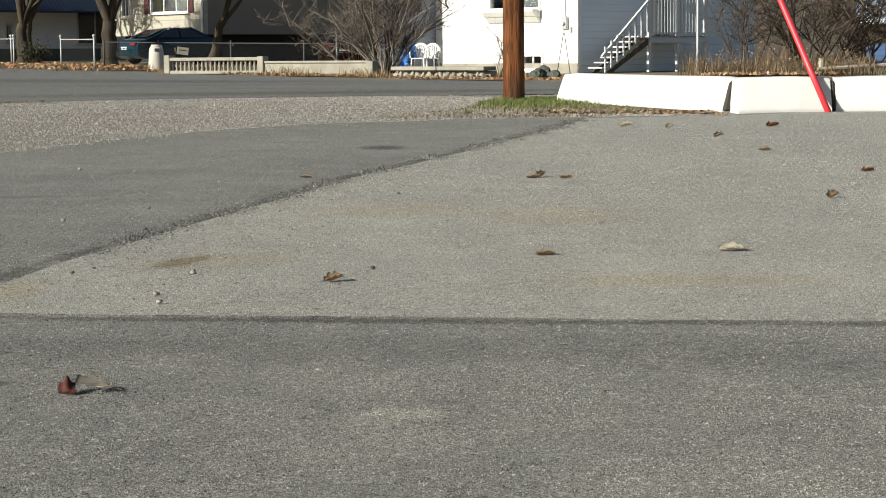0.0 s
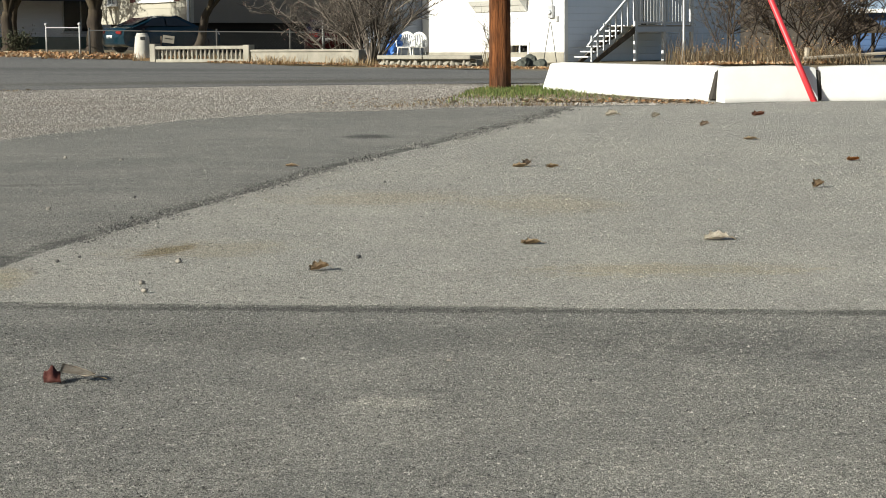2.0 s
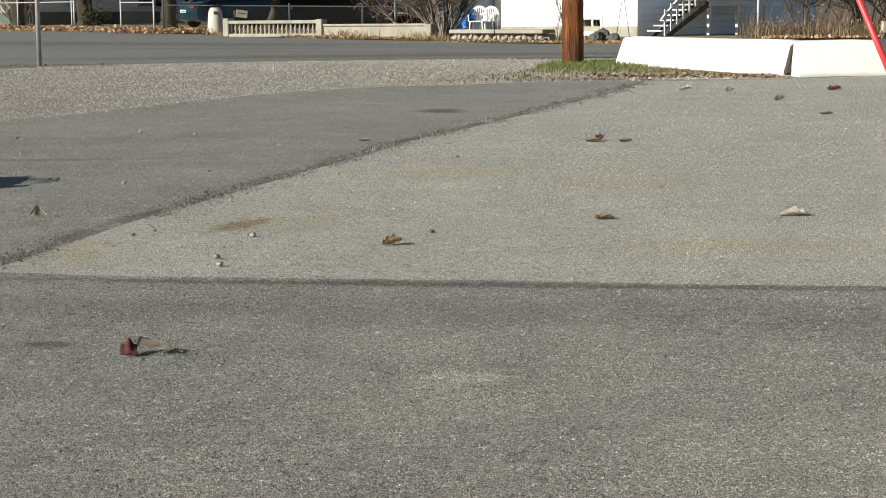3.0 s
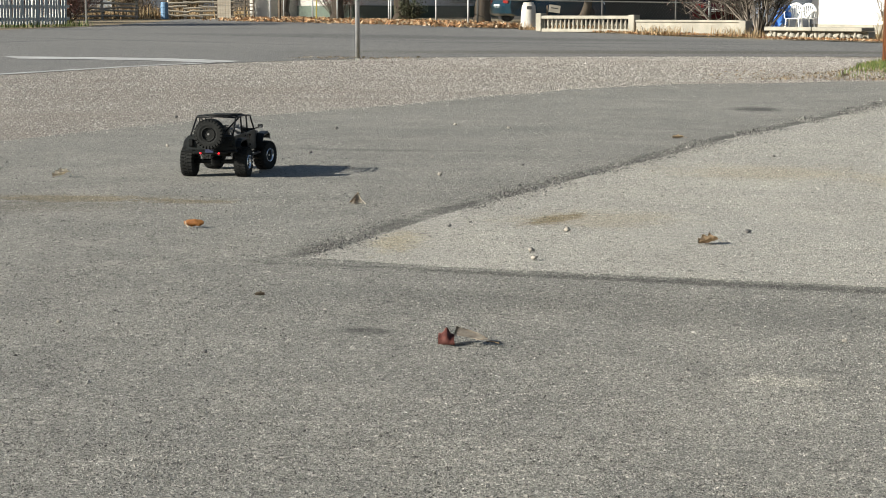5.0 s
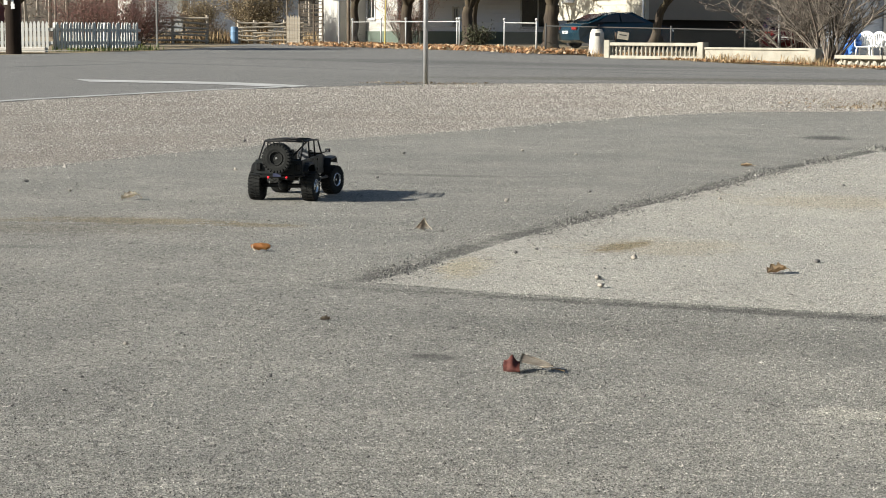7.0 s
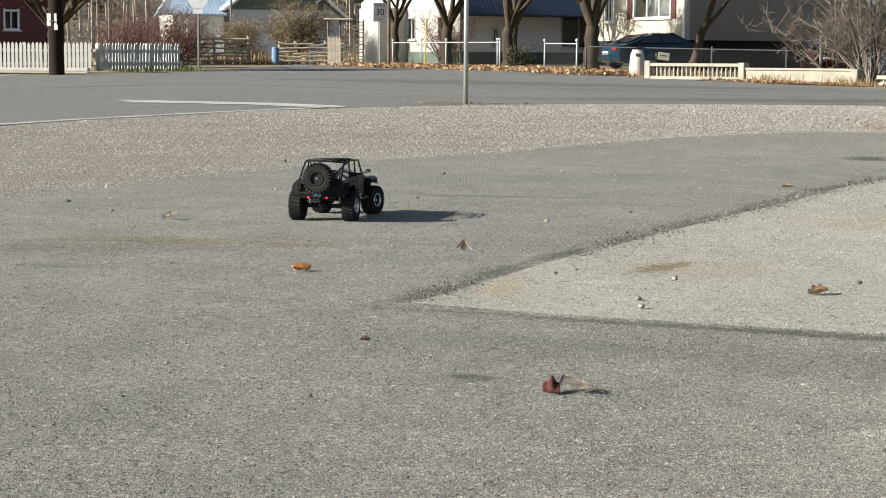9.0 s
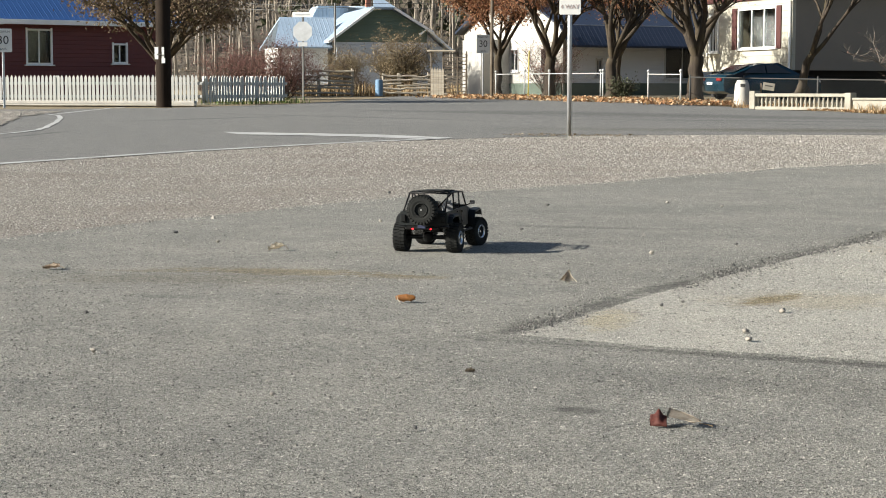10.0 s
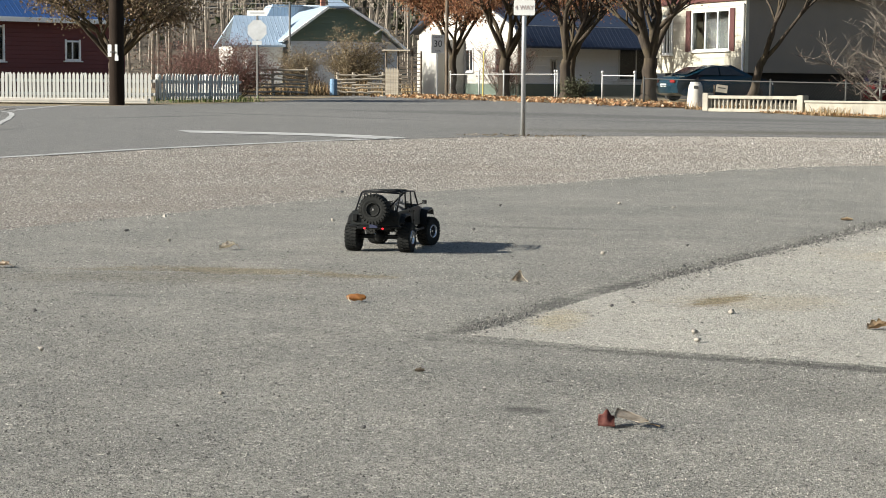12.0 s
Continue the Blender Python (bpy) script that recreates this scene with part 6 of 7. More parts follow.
def red_house():
    a, b = Vector((-46.5, 54.5, 0)), Vector((-35.75, 68.475, 0))
    d = b - a
    ln = d.length
    h = thing("house", Matrix.Translation(a) @ Matrix.Translation((0, 0, 0.1)) @ Matrix.Rotation(math.atan2(d.y, d.x), 4, "Z"), "maroon sided house with white windows and blue metal roof", "house")

    def along(k):
        """Where the sight line x = k y meets the wall."""
        return (k * a.y - a.x) / (d.x - k * d.y) * ln

    o1 = (along(-38.9 / 62), along(-37.75 / 62))
    o2 = (along(-34.97 / 62), along(-34.35 / 62))
    ops = [(o1[0], o1[1], 1.55, 2.95), (o2[0], o2[1], 1.62, 2.4)]
    wall_panel("front_wall", ln, 0, 3.3, ops, M["maroon_side"], h, Matrix())
    for o in ops:
        window(h, Matrix(), o, M["trim_white"])
    wall_panel("back_wall", ln, 0, 3.3, [], M["maroon_side"], h, Matrix.Translation((0, 5.0, 0)))
    for x in (0, ln - 0.16):
        bm = blank()
        prism(bm, [(0.17, 0), (4.98, 0), (4.98, 3.2), (2.58, 4.75), (0.17, 3.2)], 0.16)
        part("end_wall", bm, M["maroon_side"], h, at=Matrix.Translation((x + 0.16, 0, 0)) @ Matrix.Rotation(math.pi / 2, 4, "Z"))
    slab_roof(h, (-0.5, -0.55, 3.2), (ln + 0.4, -0.55, 3.2), (ln + 0.4, 2.58, 5.1), (-0.5, 2.58, 5.1), M["roof_blue"])
    slab_roof(h, (ln + 0.4, 5.5, 3.2), (-0.5, 5.5, 3.2), (-0.5, 2.58, 5.1), (ln + 0.4, 2.58, 5.1), M["roof_blue"])
    bm = blank()
    box(bm, (ln + 1.0, 0.06, 0.20), (ln / 2, -0.58, 3.24), 0.01)
    part("eave_trim", bm, M["trim_white"], h)
    x = along(-41.6 / 62)
    bm = blank()
    prism(bm, [(x - 4.5, 3.33), (x + 0.75, 3.33), (x - 0.3, 4.9), (x - 1.9, 6.2)], 0.2, (0, -1.5, 0))
    part("porch_gable", bm, M["trim_white"], h, "white boarded porch gable")
    bm = blank()
    box(bm, (5.6, 1.0, 0.22), (x - 1.9, -1.1, 3.2), 0.01)
    part("porch_beam", bm, M["trim_white"], h)


red_house()


def blue_shed():
    h = thing("shed", pose(17.9, 74.0, -0.25, 0, 0, -14), "blue sided outbuilding with a pale metal roof", "shed")
    wall_panel("front_wall", 12, 0, 1.95, [(5.2, 6.3, 0.9, 1.7)], M["blue_side"], h, Matrix())
    window(h, Matrix(), (5.2, 6.3, 0.9, 1.7), M["trim_white"])
    wall_panel("back_wall", 12, 0, 1.95, [], M["blue_side"], h, Matrix.Translation((0, 6, 0)))
    slab_roof(h, (-0.5, -0.5, 1.9), (12.5, -0.5, 1.9), (12.5, 3.1, 3.2), (-0.5, 3.1, 3.2), M["roof_pale"])
    slab_roof(h, (12.5, 6.7, 1.9), (-0.5, 6.7, 1.9), (-0.5, 3.1, 3.2), (12.5, 3.1, 3.2), M["roof_pale"])
    bm = blank()
    box(bm, (13, 0.04, 0.16), (6, -0.53, 1.94), 0.01)
    part("fascia", bm, M["trim_white"], h)
    for x in (0.08, 11.92):
        bm = blank()
        box(bm, (0.16, 5.8, 1.94), (x, 3.08, 0.97), 0.01)
        part("end_wall", bm, M["blue_side"], h)


blue_shed()

# ---- fences, walls and yard things ----
def picket_fence(a, b, height, gap, label, mat, wob=0.0):
    a, b = Vector((*a, 0)), Vector((*b, 0))
    d = b - a
    ln = d.length
    f = thing("picket_fence", Matrix.Translation((a.x, a.y, gz(a.x, a.y) + 0.02)) @ Matrix.Rotation(math.atan2(d.y, d.x), 4, "Z"), label, "fence")
    bm = blank()
    w = gap * 0.70
    prism(bm, [(-w / 2, 0.04), (w / 2, 0.04), (w / 2, height - 0.07), (w * 0.12, height), (-w * 0.12, height), (-w / 2, height - 0.07)], 0.022)
    me = mesh_of(bm, "picket", mat)
    r = random.Random(int(ln * 10))
    rise = gz(b.x, b.y) - gz(a.x, a.y)
    n = int(ln / gap)
    for i in range(n):
        o = new("picket", me)
        o.parent = f
        s = i * gap / ln
        o.matrix_basis = pose(i * gap, -0.045, rise * s + r.uniform(-0.012, 0.012), 0, r.uniform(-wob, wob), 0)
    for z in (0.22, height * 0.72):
        bm = blank()
        box(bm, (ln, 0.04, 0.09), (ln / 2, 0.0, z + rise / 2), 0.006)
        part("rail", bm, mat, f)
    for i in range(int(ln / 2.4) + 1):
        bm = blank()
        box(bm, (0.1, 0.1, height - 0.02), (min(ln, i * 2.4), 0.075, height / 2 + rise * i * 2.4 / ln), 0.01)
        part("post", bm, mat, f)
    return f


picket_fence((-33.5, 46.6), (-24.25, 48.39), 0.86, 0.125, "white painted picket fence on a concrete kerb", M["fence_white"], 0.8)
picket_fence((-24.2, 48.55), (-23.3, 52.6), 0.84, 0.15, "older white picket fence with leaning boards", M["fence_white"], 4.0)


def chain_fence(pts, height, label, net=True, caps=True, mat=None):
    f = thing("chain_link_fence", pose(pts[0][0], pts[0][1], gz(*pts[0])), label, "fence")
    o = Vector((pts[0][0], pts[0][1], gz(*pts[0])))
    G = mat or M["galv"]
    for x, y in pts:
        base = Vector((x, y, gz(x, y))) - o
        bm = blank()
        rod(bm, [base, base + Vector((0, 0, height))], 0.03, 8)
        p = part("post", bm, G, f, "", True)
        if caps:
            bm = blank()
            vs = bmesh.ops.create_uvsphere(bm, u_segments=10, v_segments=8, radius=0.055)["verts"]
            bmesh.ops.translate(bm, vec=base + Vector((0, 0, height + 0.03)), verts=vs)
            part("cap", bm, G, p, "", True)
    for (x, y), (x2, y2) in zip(pts, pts[1:]):
        a, b = Vector((x, y, gz(x, y))) - o, Vector((x2, y2, gz(x2, y2))) - o
        bm = blank()
        rod(bm, [a + Vector((0, 0, height - 0.08)), b + Vector((0, 0, height - 0.08))], 0.017, 6)
        part("top_rail", bm, G, f)
        if net:
            bm = blank()
            ln = (b - a).length
            hh = height - 0.1
            k = int((ln + hh) / 0.11)
            for i in range(k):
                s = i * 0.11
                for sgn in (1, -1):
                    s0, s1 = s - hh, s
                    t0, t1 = max(0.0, -s0 / hh), min(1.0, (ln - s0) / hh)
                    if t1 <= t0:
                        continue
                    p0, p1 = s0 + hh * t0, s0 + hh * t1
                    z0, z1 = (hh * t0, hh * t1) if sgn > 0 else (hh * (1 - t0), hh * (1 - t1))
                    rod(bm, [a.lerp(b, p0 / ln) + Vector((0, 0, z0 + 0.04)), a.lerp(b, p1 / ln) + Vector((0, 0, z1 + 0.04))], 0.0017, 3, cap=False)
            part("wire_net", bm, M["net"], f, "diamond wire netting")
    return f


# wire colour lowered to carry tree shade that does not fall here
M["net"] = plain("shade_dark_wire", (0.035, 0.037, 0.036), 0.8, 0.0)
M["post_white"] = plain("white_painted_pipe", (0.34, 0.35, 0.345), 0.6, 0.0, 0.08, 5)
chain_fence([(-10.82, 55.0), (-12.85, 59.6)], 1.0, "white pipe fence bay with ball-capped posts", True, True, M["post_white"])
chain_fence([(-15.45, 63.75), (-15.6, 64.0), (-18.3, 66.6), (-20.0, 69.0), (-22.6, 73.5)], 1.05, "white pipe and chain link fence above fallen leaves", True, True, M["post_white"])
chain_fence([(-10.5, 54.9), (-8.6, 53.6), (-6.2, 52.0), (-3.9, 50.2), (-2.9, 49.5)], 0.92, "chain link fence darkened for tree shade, behind a low concrete balustrade", True, False, M["net"])


def balustrade():
    a, mid, b = Vector((-7.5, 48.6, 0)), Vector((-4.75, 46.9, 0)), Vector((-1.75, 44.7, 0))
    d = mid - a
    f = thing("balustrade", Matrix.Translation((a.x, a.y, gz(a.x, a.y))) @ Matrix.Rotation(math.atan2(d.y, d.x), 4, "Z"), "low weathered concrete balustrade along the pavement edge", "balustrade")
    ln = d.length
    drop = gz(mid.x, mid.y) - gz(a.x, a.y)
    for z, h, w in ((0.045, 0.09, 0.20), (0.40, 0.09, 0.22)):
        bm = blank()
        box(bm, (ln, w, h), (ln / 2, 0, z + drop / 2), 0.012)
        part("rail" if z > 0.2 else "plinth", bm, M["concrete"], f)
    bm = blank()
    lathe(bm, [(0.035, 0.0), (0.04, 0.02), (0.026, 0.06), (0.043, 0.13), (0.028, 0.22), (0.036, 0.26), (0.036, 0.275)], 8)
    me = mesh_of(bm, "baluster", M["concrete"], True)
    n = 21
    for i in range(n):
        o = new("baluster", me)
        o.parent = f
        o.matrix_basis = pose(0.12 + i * (ln - 0.24) / (n - 1), 0, 0.085 + drop / 2)
    for x in (0.0, ln):
        bm = blank()
        box(bm, (0.20, 0.26, 0.50), (x, 0, 0.24 + drop * x / ln), 0.015)
        part("end_pier", bm, M["concrete"], f)
    d = b - mid
    g = thing("garden_wall", Matrix.Translation((mid.x, mid.y, gz(mid.x, mid.y))) @ Matrix.Rotation(math.atan2(d.y, d.x), 4, "Z"), "low pale concrete garden wall with a coping", "wall")
    ln = d.length
    bm = blank()
    box(bm, (ln - 0.2, 0.16, 0.34), (ln / 2 + 0.05, 0, 0.13), 0.01)
    part("wall_body", bm, M["concrete"], g)
    bm = blank()
    box(bm, (ln - 0.2, 0.24, 0.06), (ln / 2 + 0.05, 0, 0.33), 0.012)
    part("coping", bm, M["concrete"], g)
    bm = blank()
    box(bm, (0.22, 0.26, 0.40), (ln, 0, 0.15), 0.015)
    part("end_pier", bm, M["concrete"], g)


balustrade()


def planter():
    a, b = Vector((-1.05, 41.5, 0)), Vector((1.1, 39.3, 0))
    d = b - a
    p = thing("stone_planter", Matrix.Translation((a.x, a.y, gz(a.x, a.y) - 0.02)) @ Matrix.Rotation(math.atan2(d.y, d.x), 4, "Z"), "low planter wall of pale stones under concrete slabs", "planter")
    ln = d.length
    for i in range(2):
        bm = blank()
        box(bm, (ln / 2 - 0.02, 0.42, 0.09), (ln * (0.25 + 0.5 * i), 0, 0.25), 0.015)
        part("slab", bm, M["concrete"], p)
    r = random.Random(3)
    for i in range(16):
        bm = blank()
        vs = bmesh.ops.create_icosphere(bm, subdivisions=1, radius=0.075)["verts"]
        for v in vs:
            v.co *= 1 + 0.7 * noise.noise(v.co * 9 + Vector((i, 0, 0)))
        bmesh.ops.transform(bm, matrix=Matrix.Translation((0.1 + i * (ln - 0.2) / 15, -0.12 + r.uniform(-0.03, 0.03), 0.10)) @ Matrix.Rotation(i * 1.7, 4, "Y") @ Matrix.Diagonal((1.25, 0.8, 0.8, 1)), verts=vs)
        part("stone", bm, M["concrete"], p)
    bm = blank()
    box(bm, (ln, 0.2, 0.2), (ln / 2, 0.1, 0.1), 0.01)
    part("core", bm, M["concrete"], p)


planter()

# concrete litter bin
lb = thing("litter_bin", ground_at(-8.4, 52.0), "tapered pale concrete litter bin with a side opening", "litter bin")
bm = blank()
lathe(bm, [(0.25, 0.0), (0.25, 0.04), (0.225, 0.45), (0.2, 0.68), (0.165, 0.72), (0.12, 0.70), (0.115, 0.60), (0.0, 0.58)], 20)
part("shell", bm, M["concrete_pale"], lb, "", True)
bm = blank()
lathe(bm, [(0.165, 0.70), (0.17, 0.73), (0.15, 0.78), (0.10, 0.78), (0.10, 0.72)], 14)
part("rim_hood", bm, M["concrete_pale"], lb)
bm = blank()
box(bm, (0.14, 0.02, 0.10), (0.05, -0.205, 0.62), 0.01)
part("opening", bm, M["sign_black"], lb, "dark opening")
ys = thing("yard_sign", ground_at(-7.65, 52.2, 10), "small white notice board leaning on a post", "sign")
bm = blank()
box(bm, (0.34, 0.02, 0.22), (0, 0, 0.60), 0.006, Euler((0, radians(8), 0)).to_matrix())
part("board", bm, M["concrete"], ys)
bm = blank()
box(bm, (0.05, 0.05, 0.7), (-0.22, 0.03, 0.35), 0.006)
part("stake", bm, M["dark_wood"], ys)
bm = blank()
box(bm, (0.22, 0.004, 0.03), (0, -0.014, 0.62), 0.0, Euler((0, radians(8), 0)).to_matrix())
part("print_bar", bm, M["sign_black"], ys)


def plastic_chair(m, label):
    c = thing("garden_chair", m, label, "chair", "garden chairs by the white house")
    W = M["trim_white"]
    bm = blank()
    box(bm, (0.46, 0.44, 0.03), (0, 0, 0.42), 0.01)
    part("seat", bm, W, c)
    bm = blank()
    pts = [(0.25 * math.cos(a), 0.24, 0.62 + 0.27 * math.sin(a)) for a in [math.pi * i / 10 for i in range(11)]]
    rod(bm, [(0.25, 0.22, 0.44)] + pts + [(-0.25, 0.22, 0.44)], 0.045, 6)
    back = part("backrest", bm, W, c, "fan-slatted white back")
    for i in range(6):
        x = -0.17 + i * 0.068
        bm = blank()
        rod(bm, [(x * 0.6, 0.22, 0.44), (x * 1.1, 0.245, 0.62 + 0.25 * math.sqrt(max(0, 1 - (x / 0.25) ** 2)))], 0.02, 4)
        part("slat", bm, W, back)
    for sx in (-1, 1):
        bm = blank()
        rod(bm, [(sx * 0.25, -0.2, 0.43), (sx * 0.27, -0.2, 0.64), (sx * 0.27, 0.22, 0.66)], 0.02, 6)
        part("armrest", bm, W, c)
        for sy in (-1, 1):
            bm = blank()
            rod(bm, [(sx * 0.2, sy * 0.18, 0.42), (sx * 0.24, sy * 0.23, 0.0)], 0.024, 6)
            part("leg", bm, W, c)


plastic_chair(ground_at(-0.72, 58.0, -15), "white plastic garden chair with a fan-slatted back")
plastic_chair(ground_at(-0.36, 58.5, -22), "white plastic garden chair turned sideways in shade")
bb = blank()
for i in range(3):
    vs = bmesh.ops.create_icosphere(bb, subdivisions=3, radius=0.2)["verts"]
    for v in vs:
        v.co *= 1 + 0.9 * noise.noise(v.co * 9 + Vector((i * 3, 0, 0)))
    bmesh.ops.transform(bb, matrix=Matrix.Translation((0.12 * (i - 1), 0.05 * i, 0.25 + 0.18 * i)), verts=vs)
solo("blue_tarp", bb, plain("blue_tarpaulin", (0.035, 0.14, 0.44), 0.6, 0, 0.35, 12), ground_at(-1.15, 58.0), "crumpled bright blue tarpaulin heap by the house", "tarp")


def rail_fence(a, b, n, rails, height, label, uprights=2.0, seed=1, mat=None):
    a, b = Vector((*a, 0)), Vector((*b, 0))
    d = b - a
    ln = d.length
    f = thing("rail_fence", Matrix.Translation((a.x, a.y, gz(a.x, a.y))) @ Matrix.Rotation(math.atan2(d.y, d.x), 4, "Z"), label, "fence")
    r = random.Random(seed)
    k = int(ln / uprights) + 1
    for i in range(k):
        bm = blank()
        x = min(ln, i * uprights)
        rod(bm, [(x, 0, -0.1), (x + r.uniform(-0.06, 0.06), 0.02, height + r.uniform(0, 0.15))], 0.07, 7)
        part("post", bm, mat or M["grey_wood"], f)
    for j in range(rails):
        z = height * (j + 0.7) / rails
        for i in range(k - 1):
            bm = blank()
            rod(bm, [(i * uprights - 0.1, -0.07, z + r.uniform(-0.07, 0.07)), ((i + 0.5) * uprights, -0.08, z + r.uniform(-0.05, 0.05)), (min(ln, (i + 1) * uprights) + 0.1, -0.07, z + r.uniform(-0.07, 0.07))], 0.045, 6)
            part("rail", bm, mat or M["grey_wood"], f)
    return f


rail_fence((-33.0, 74.5), (-30.0, 75.5), 0, 6, 1.15, "silvered log rail fence round a dry yard", 1.5, 2)
rail_fence((-28.4, 75.0), (-25.7, 76.0), 0, 5, 0.95, "crooked pole fence of weathered rails", 0.7, 3)
rail_fence((9.6, 44.5), (14.5, 44.9), 0, 1, 0.30, "low weathered timber rail by dry bushes", 2.3, 5)
gt = thing("garden_arch", ground_at(-25.4, 74.6, 8), "tall dark trellis arch with a picket gate", "trellis")
for x in (-0.55, 0.0, 0.65, 1.05):
    bm = blank()
    rod(bm, [(x, 0.0, 0), (x, 0.0, 2.0)], 0.045, 6)
    part("upright", bm, M["dark_wood"], gt)
for i in range(11):
    bm = blank()
    box(bm, (1.0, 0.03, 0.04), (0.55, -0.03, 0.2 + i * 0.17), 0.004, Euler((0, radians((i * 37) % 7 - 3), 0)).to_matrix())
    part("lath", bm, M["dark_wood"], gt)
bm = blank()
box(bm, (1.3, 0.5, 0.07), (-0.05, 0, 2.02), 0.01)
part("lintel", bm, M["grey_wood"], gt)
for i in range(5):
    bm = blank()
    prism(bm, [(-0.055, 0.05), (0.055, 0.05), (0.055, 1.15), (0, 1.3), (-0.055, 1.15)], 0.025, (-0.5 + i * 0.12, -0.06, 0))
    part("picket", bm, M["grey_wood"], gt)
yp = blank()
rod(yp, [(0, 0, 0), (0.03, 0, 1.85)], 0.024, 8)
solo("marker_post", yp, plain("yellow_paint", (0.38, 0.31, 0.06), 0.7), ground_at(-18.75, 65.2), "slim yellow marker post beside fallen leaves", "post")
wp = blank()
rod(wp, [(0, 0, 0), (0, 0, 5.5)], 0.065, 10)
solo("wooden_post", wp, M["dark_wood"], ground_at(-20.65, 66.6), "tall weathered timber post beside a speed sign", "post")
mp = blank()
rod(mp, [(0, 0, 0), (0, 0, 2.6)], 0.035, 10)
solo("metal_post", mp, M["galv"], ground_at(6.55, 45.0), "slim galvanised steel post before a staircase", "post")
bx = blank()
lathe(bx, [(0.15, 0.0), (0.17, 0.02), (0.17, 0.24), (0.18, 0.26), (0.17, 0.28), (0.17, 0.5), (0.18, 0.52), (0.17, 0.54), (0.165, 0.72), (0.14, 0.75)], 16)
solo("blue_barrel", bx, plain("faded_blue_drum", (0.10, 0.19, 0.30), 0.6), ground_at(-28.4, 74.4), "faded blue plastic drum standing by a pole fence", "drum")
bh = thing("garden_shelter", ground_at(14.9, 60.5, 10), "small dark roofed garden shelter among bare bushes", "shelter")
for x in (-0.45, 0.45):
    bm = blank()
    rod(bm, [(x, 0, 0), (x, 0, 1.1)], 0.06, 6)
    part("post", bm, M["dark_wood"], bh)
slab_roof(bh, (-0.75, -0.6, 0.85), (0.75, -0.6, 0.85), (0.45, 0.3, 1.35), (-0.45, 0.3, 1.35), M["dark_wood"], 0.06)


# ---- parked cars ----
def parked_car(m, paint, label, tall=1.0):
    c = thing("car", m, label, "car")
    prof = [(-2.25, 0.32), (-2.32, 0.60), (-2.27, 0.86), (-2.15, 0.95), (-1.75, 0.99), (-1.35, 1.12), (-0.85, 1.33), (-0.3, 1.42), (0.3, 1.40), (0.8, 1.22), (1.2, 1.02), (1.75, 0.92), (2.15, 0.78), (2.3, 0.58), (2.28, 0.32), (1.85, 0.22), (-1.9, 0.22)]
    prof = [(x, z * tall if z > 0.9 else z) for x, z in prof]
    bm = blank()
    n = 7
    rows = []
    for i in range(n):
        t = -1 + 2 * i / (n - 1)
        row = []
        for x, z in prof:
            tuck = 1.0 - 0.5 * max(0.0, z / tall - 0.98)
            sx = 1.0 - 0.05 * abs(t) ** 3 * (abs(x) > 2.0)
            row.append(bm.verts.new((x * sx, t * 0.86 * tuck, z - 0.03 * abs(t) ** 3 * (z > 0.8))))
        rows.append(row)
    m_ = len(prof)
    for u, v in zip(rows, rows[1:]):
        for j in range(m_):
            bm.faces.new((u[j], u[(j + 1) % m_], v[(j + 1) % m_], v[j]))
    bm.faces.new(rows[0][::-1])
    bm.faces.new(rows[-1])
    bmesh.ops.recalc_face_normals(bm, faces=bm.faces)
    part("body", bm, paint, c)
    G = plain("tinted_glass", (0.02, 0.025, 0.03), 0.08)
    for s in (-1, 1):
        for pts in (((-1.30, 1.02), (-0.80, 1.30), (-0.32, 1.33), (-0.32, 1.02)), ((-0.26, 1.02), (-0.26, 1.33), (0.22, 1.34), (0.85, 1.02))):
            bm = blank()
            prism(bm, [(x, z * tall) for x, z in pts], 0.015)
            for v in bm.verts:
                zz = (v.co.z / tall - 1.02) / 0.32
                v.co.y = s * (0.845 - 0.145 * zz + 0.004) + (v.co.y if s > 0 else -v.co.y)
            bmesh.ops.recalc_face_normals(bm, faces=bm.faces)
            part("side_window", bm, G, c)
        bm = blank()
        box(bm, (0.10, 0.34, 0.15), (-2.24, s * 0.60, 0.78), 0.03)
        part("tail_light", bm, plain("red_lens", (0.2, 0.012, 0.012), 0.2), c)
        bm = blank()
        box(bm, (0.14, 0.30, 0.12), (2.15, s * 0.62, 0.70), 0.03)
        part("headlight", bm, M["lens"], c)
        for x in (-1.38, 1.38):
            w = new("wheel")
            w.parent = c
            w.matrix_basis = pose(x, s * 0.78, 0.31)
            bm = blank()
            lathe(bm, [(0.18, -0.1), (0.29, -0.1), (0.31, -0.06), (0.31, 0.06), (0.29, 0.1), (0.18, 0.1)], 20, "Y")
            part("tyre", bm, M["tyre"], w, "", True)
            bm = blank()
            lathe(bm, [(0.0, -0.09), (0.18, -0.09), (0.19, 0.0), (0.18, 0.09), (0.0, 0.09)], 14, "Y")
            part("rim", bm, M["steel"], w)
    bm = blank()
    prism(bm, [(-1.62, 1.035 * tall), (-0.90, 1.325 * tall), (-0.93, 1.345 * tall), (-1.66, 1.05 * tall)], 1.16, (0, -0.58, 0))
    part("rear_window", bm, G, c)
    bm = blank()
    prism(bm, [(0.36, 1.40 * tall), (1.18, 1.04 * tall), (1.2, 1.065 * tall), (0.38, 1.42 * tall)], 1.2, (0, -0.6, 0))
    part("windscreen", bm, G, c)
    bm = blank()
    box(bm, (0.03, 0.42, 0.11), (-2.30, 0, 0.62), 0.006)
    part("plate", bm, M["sign_white"], c)
    return c


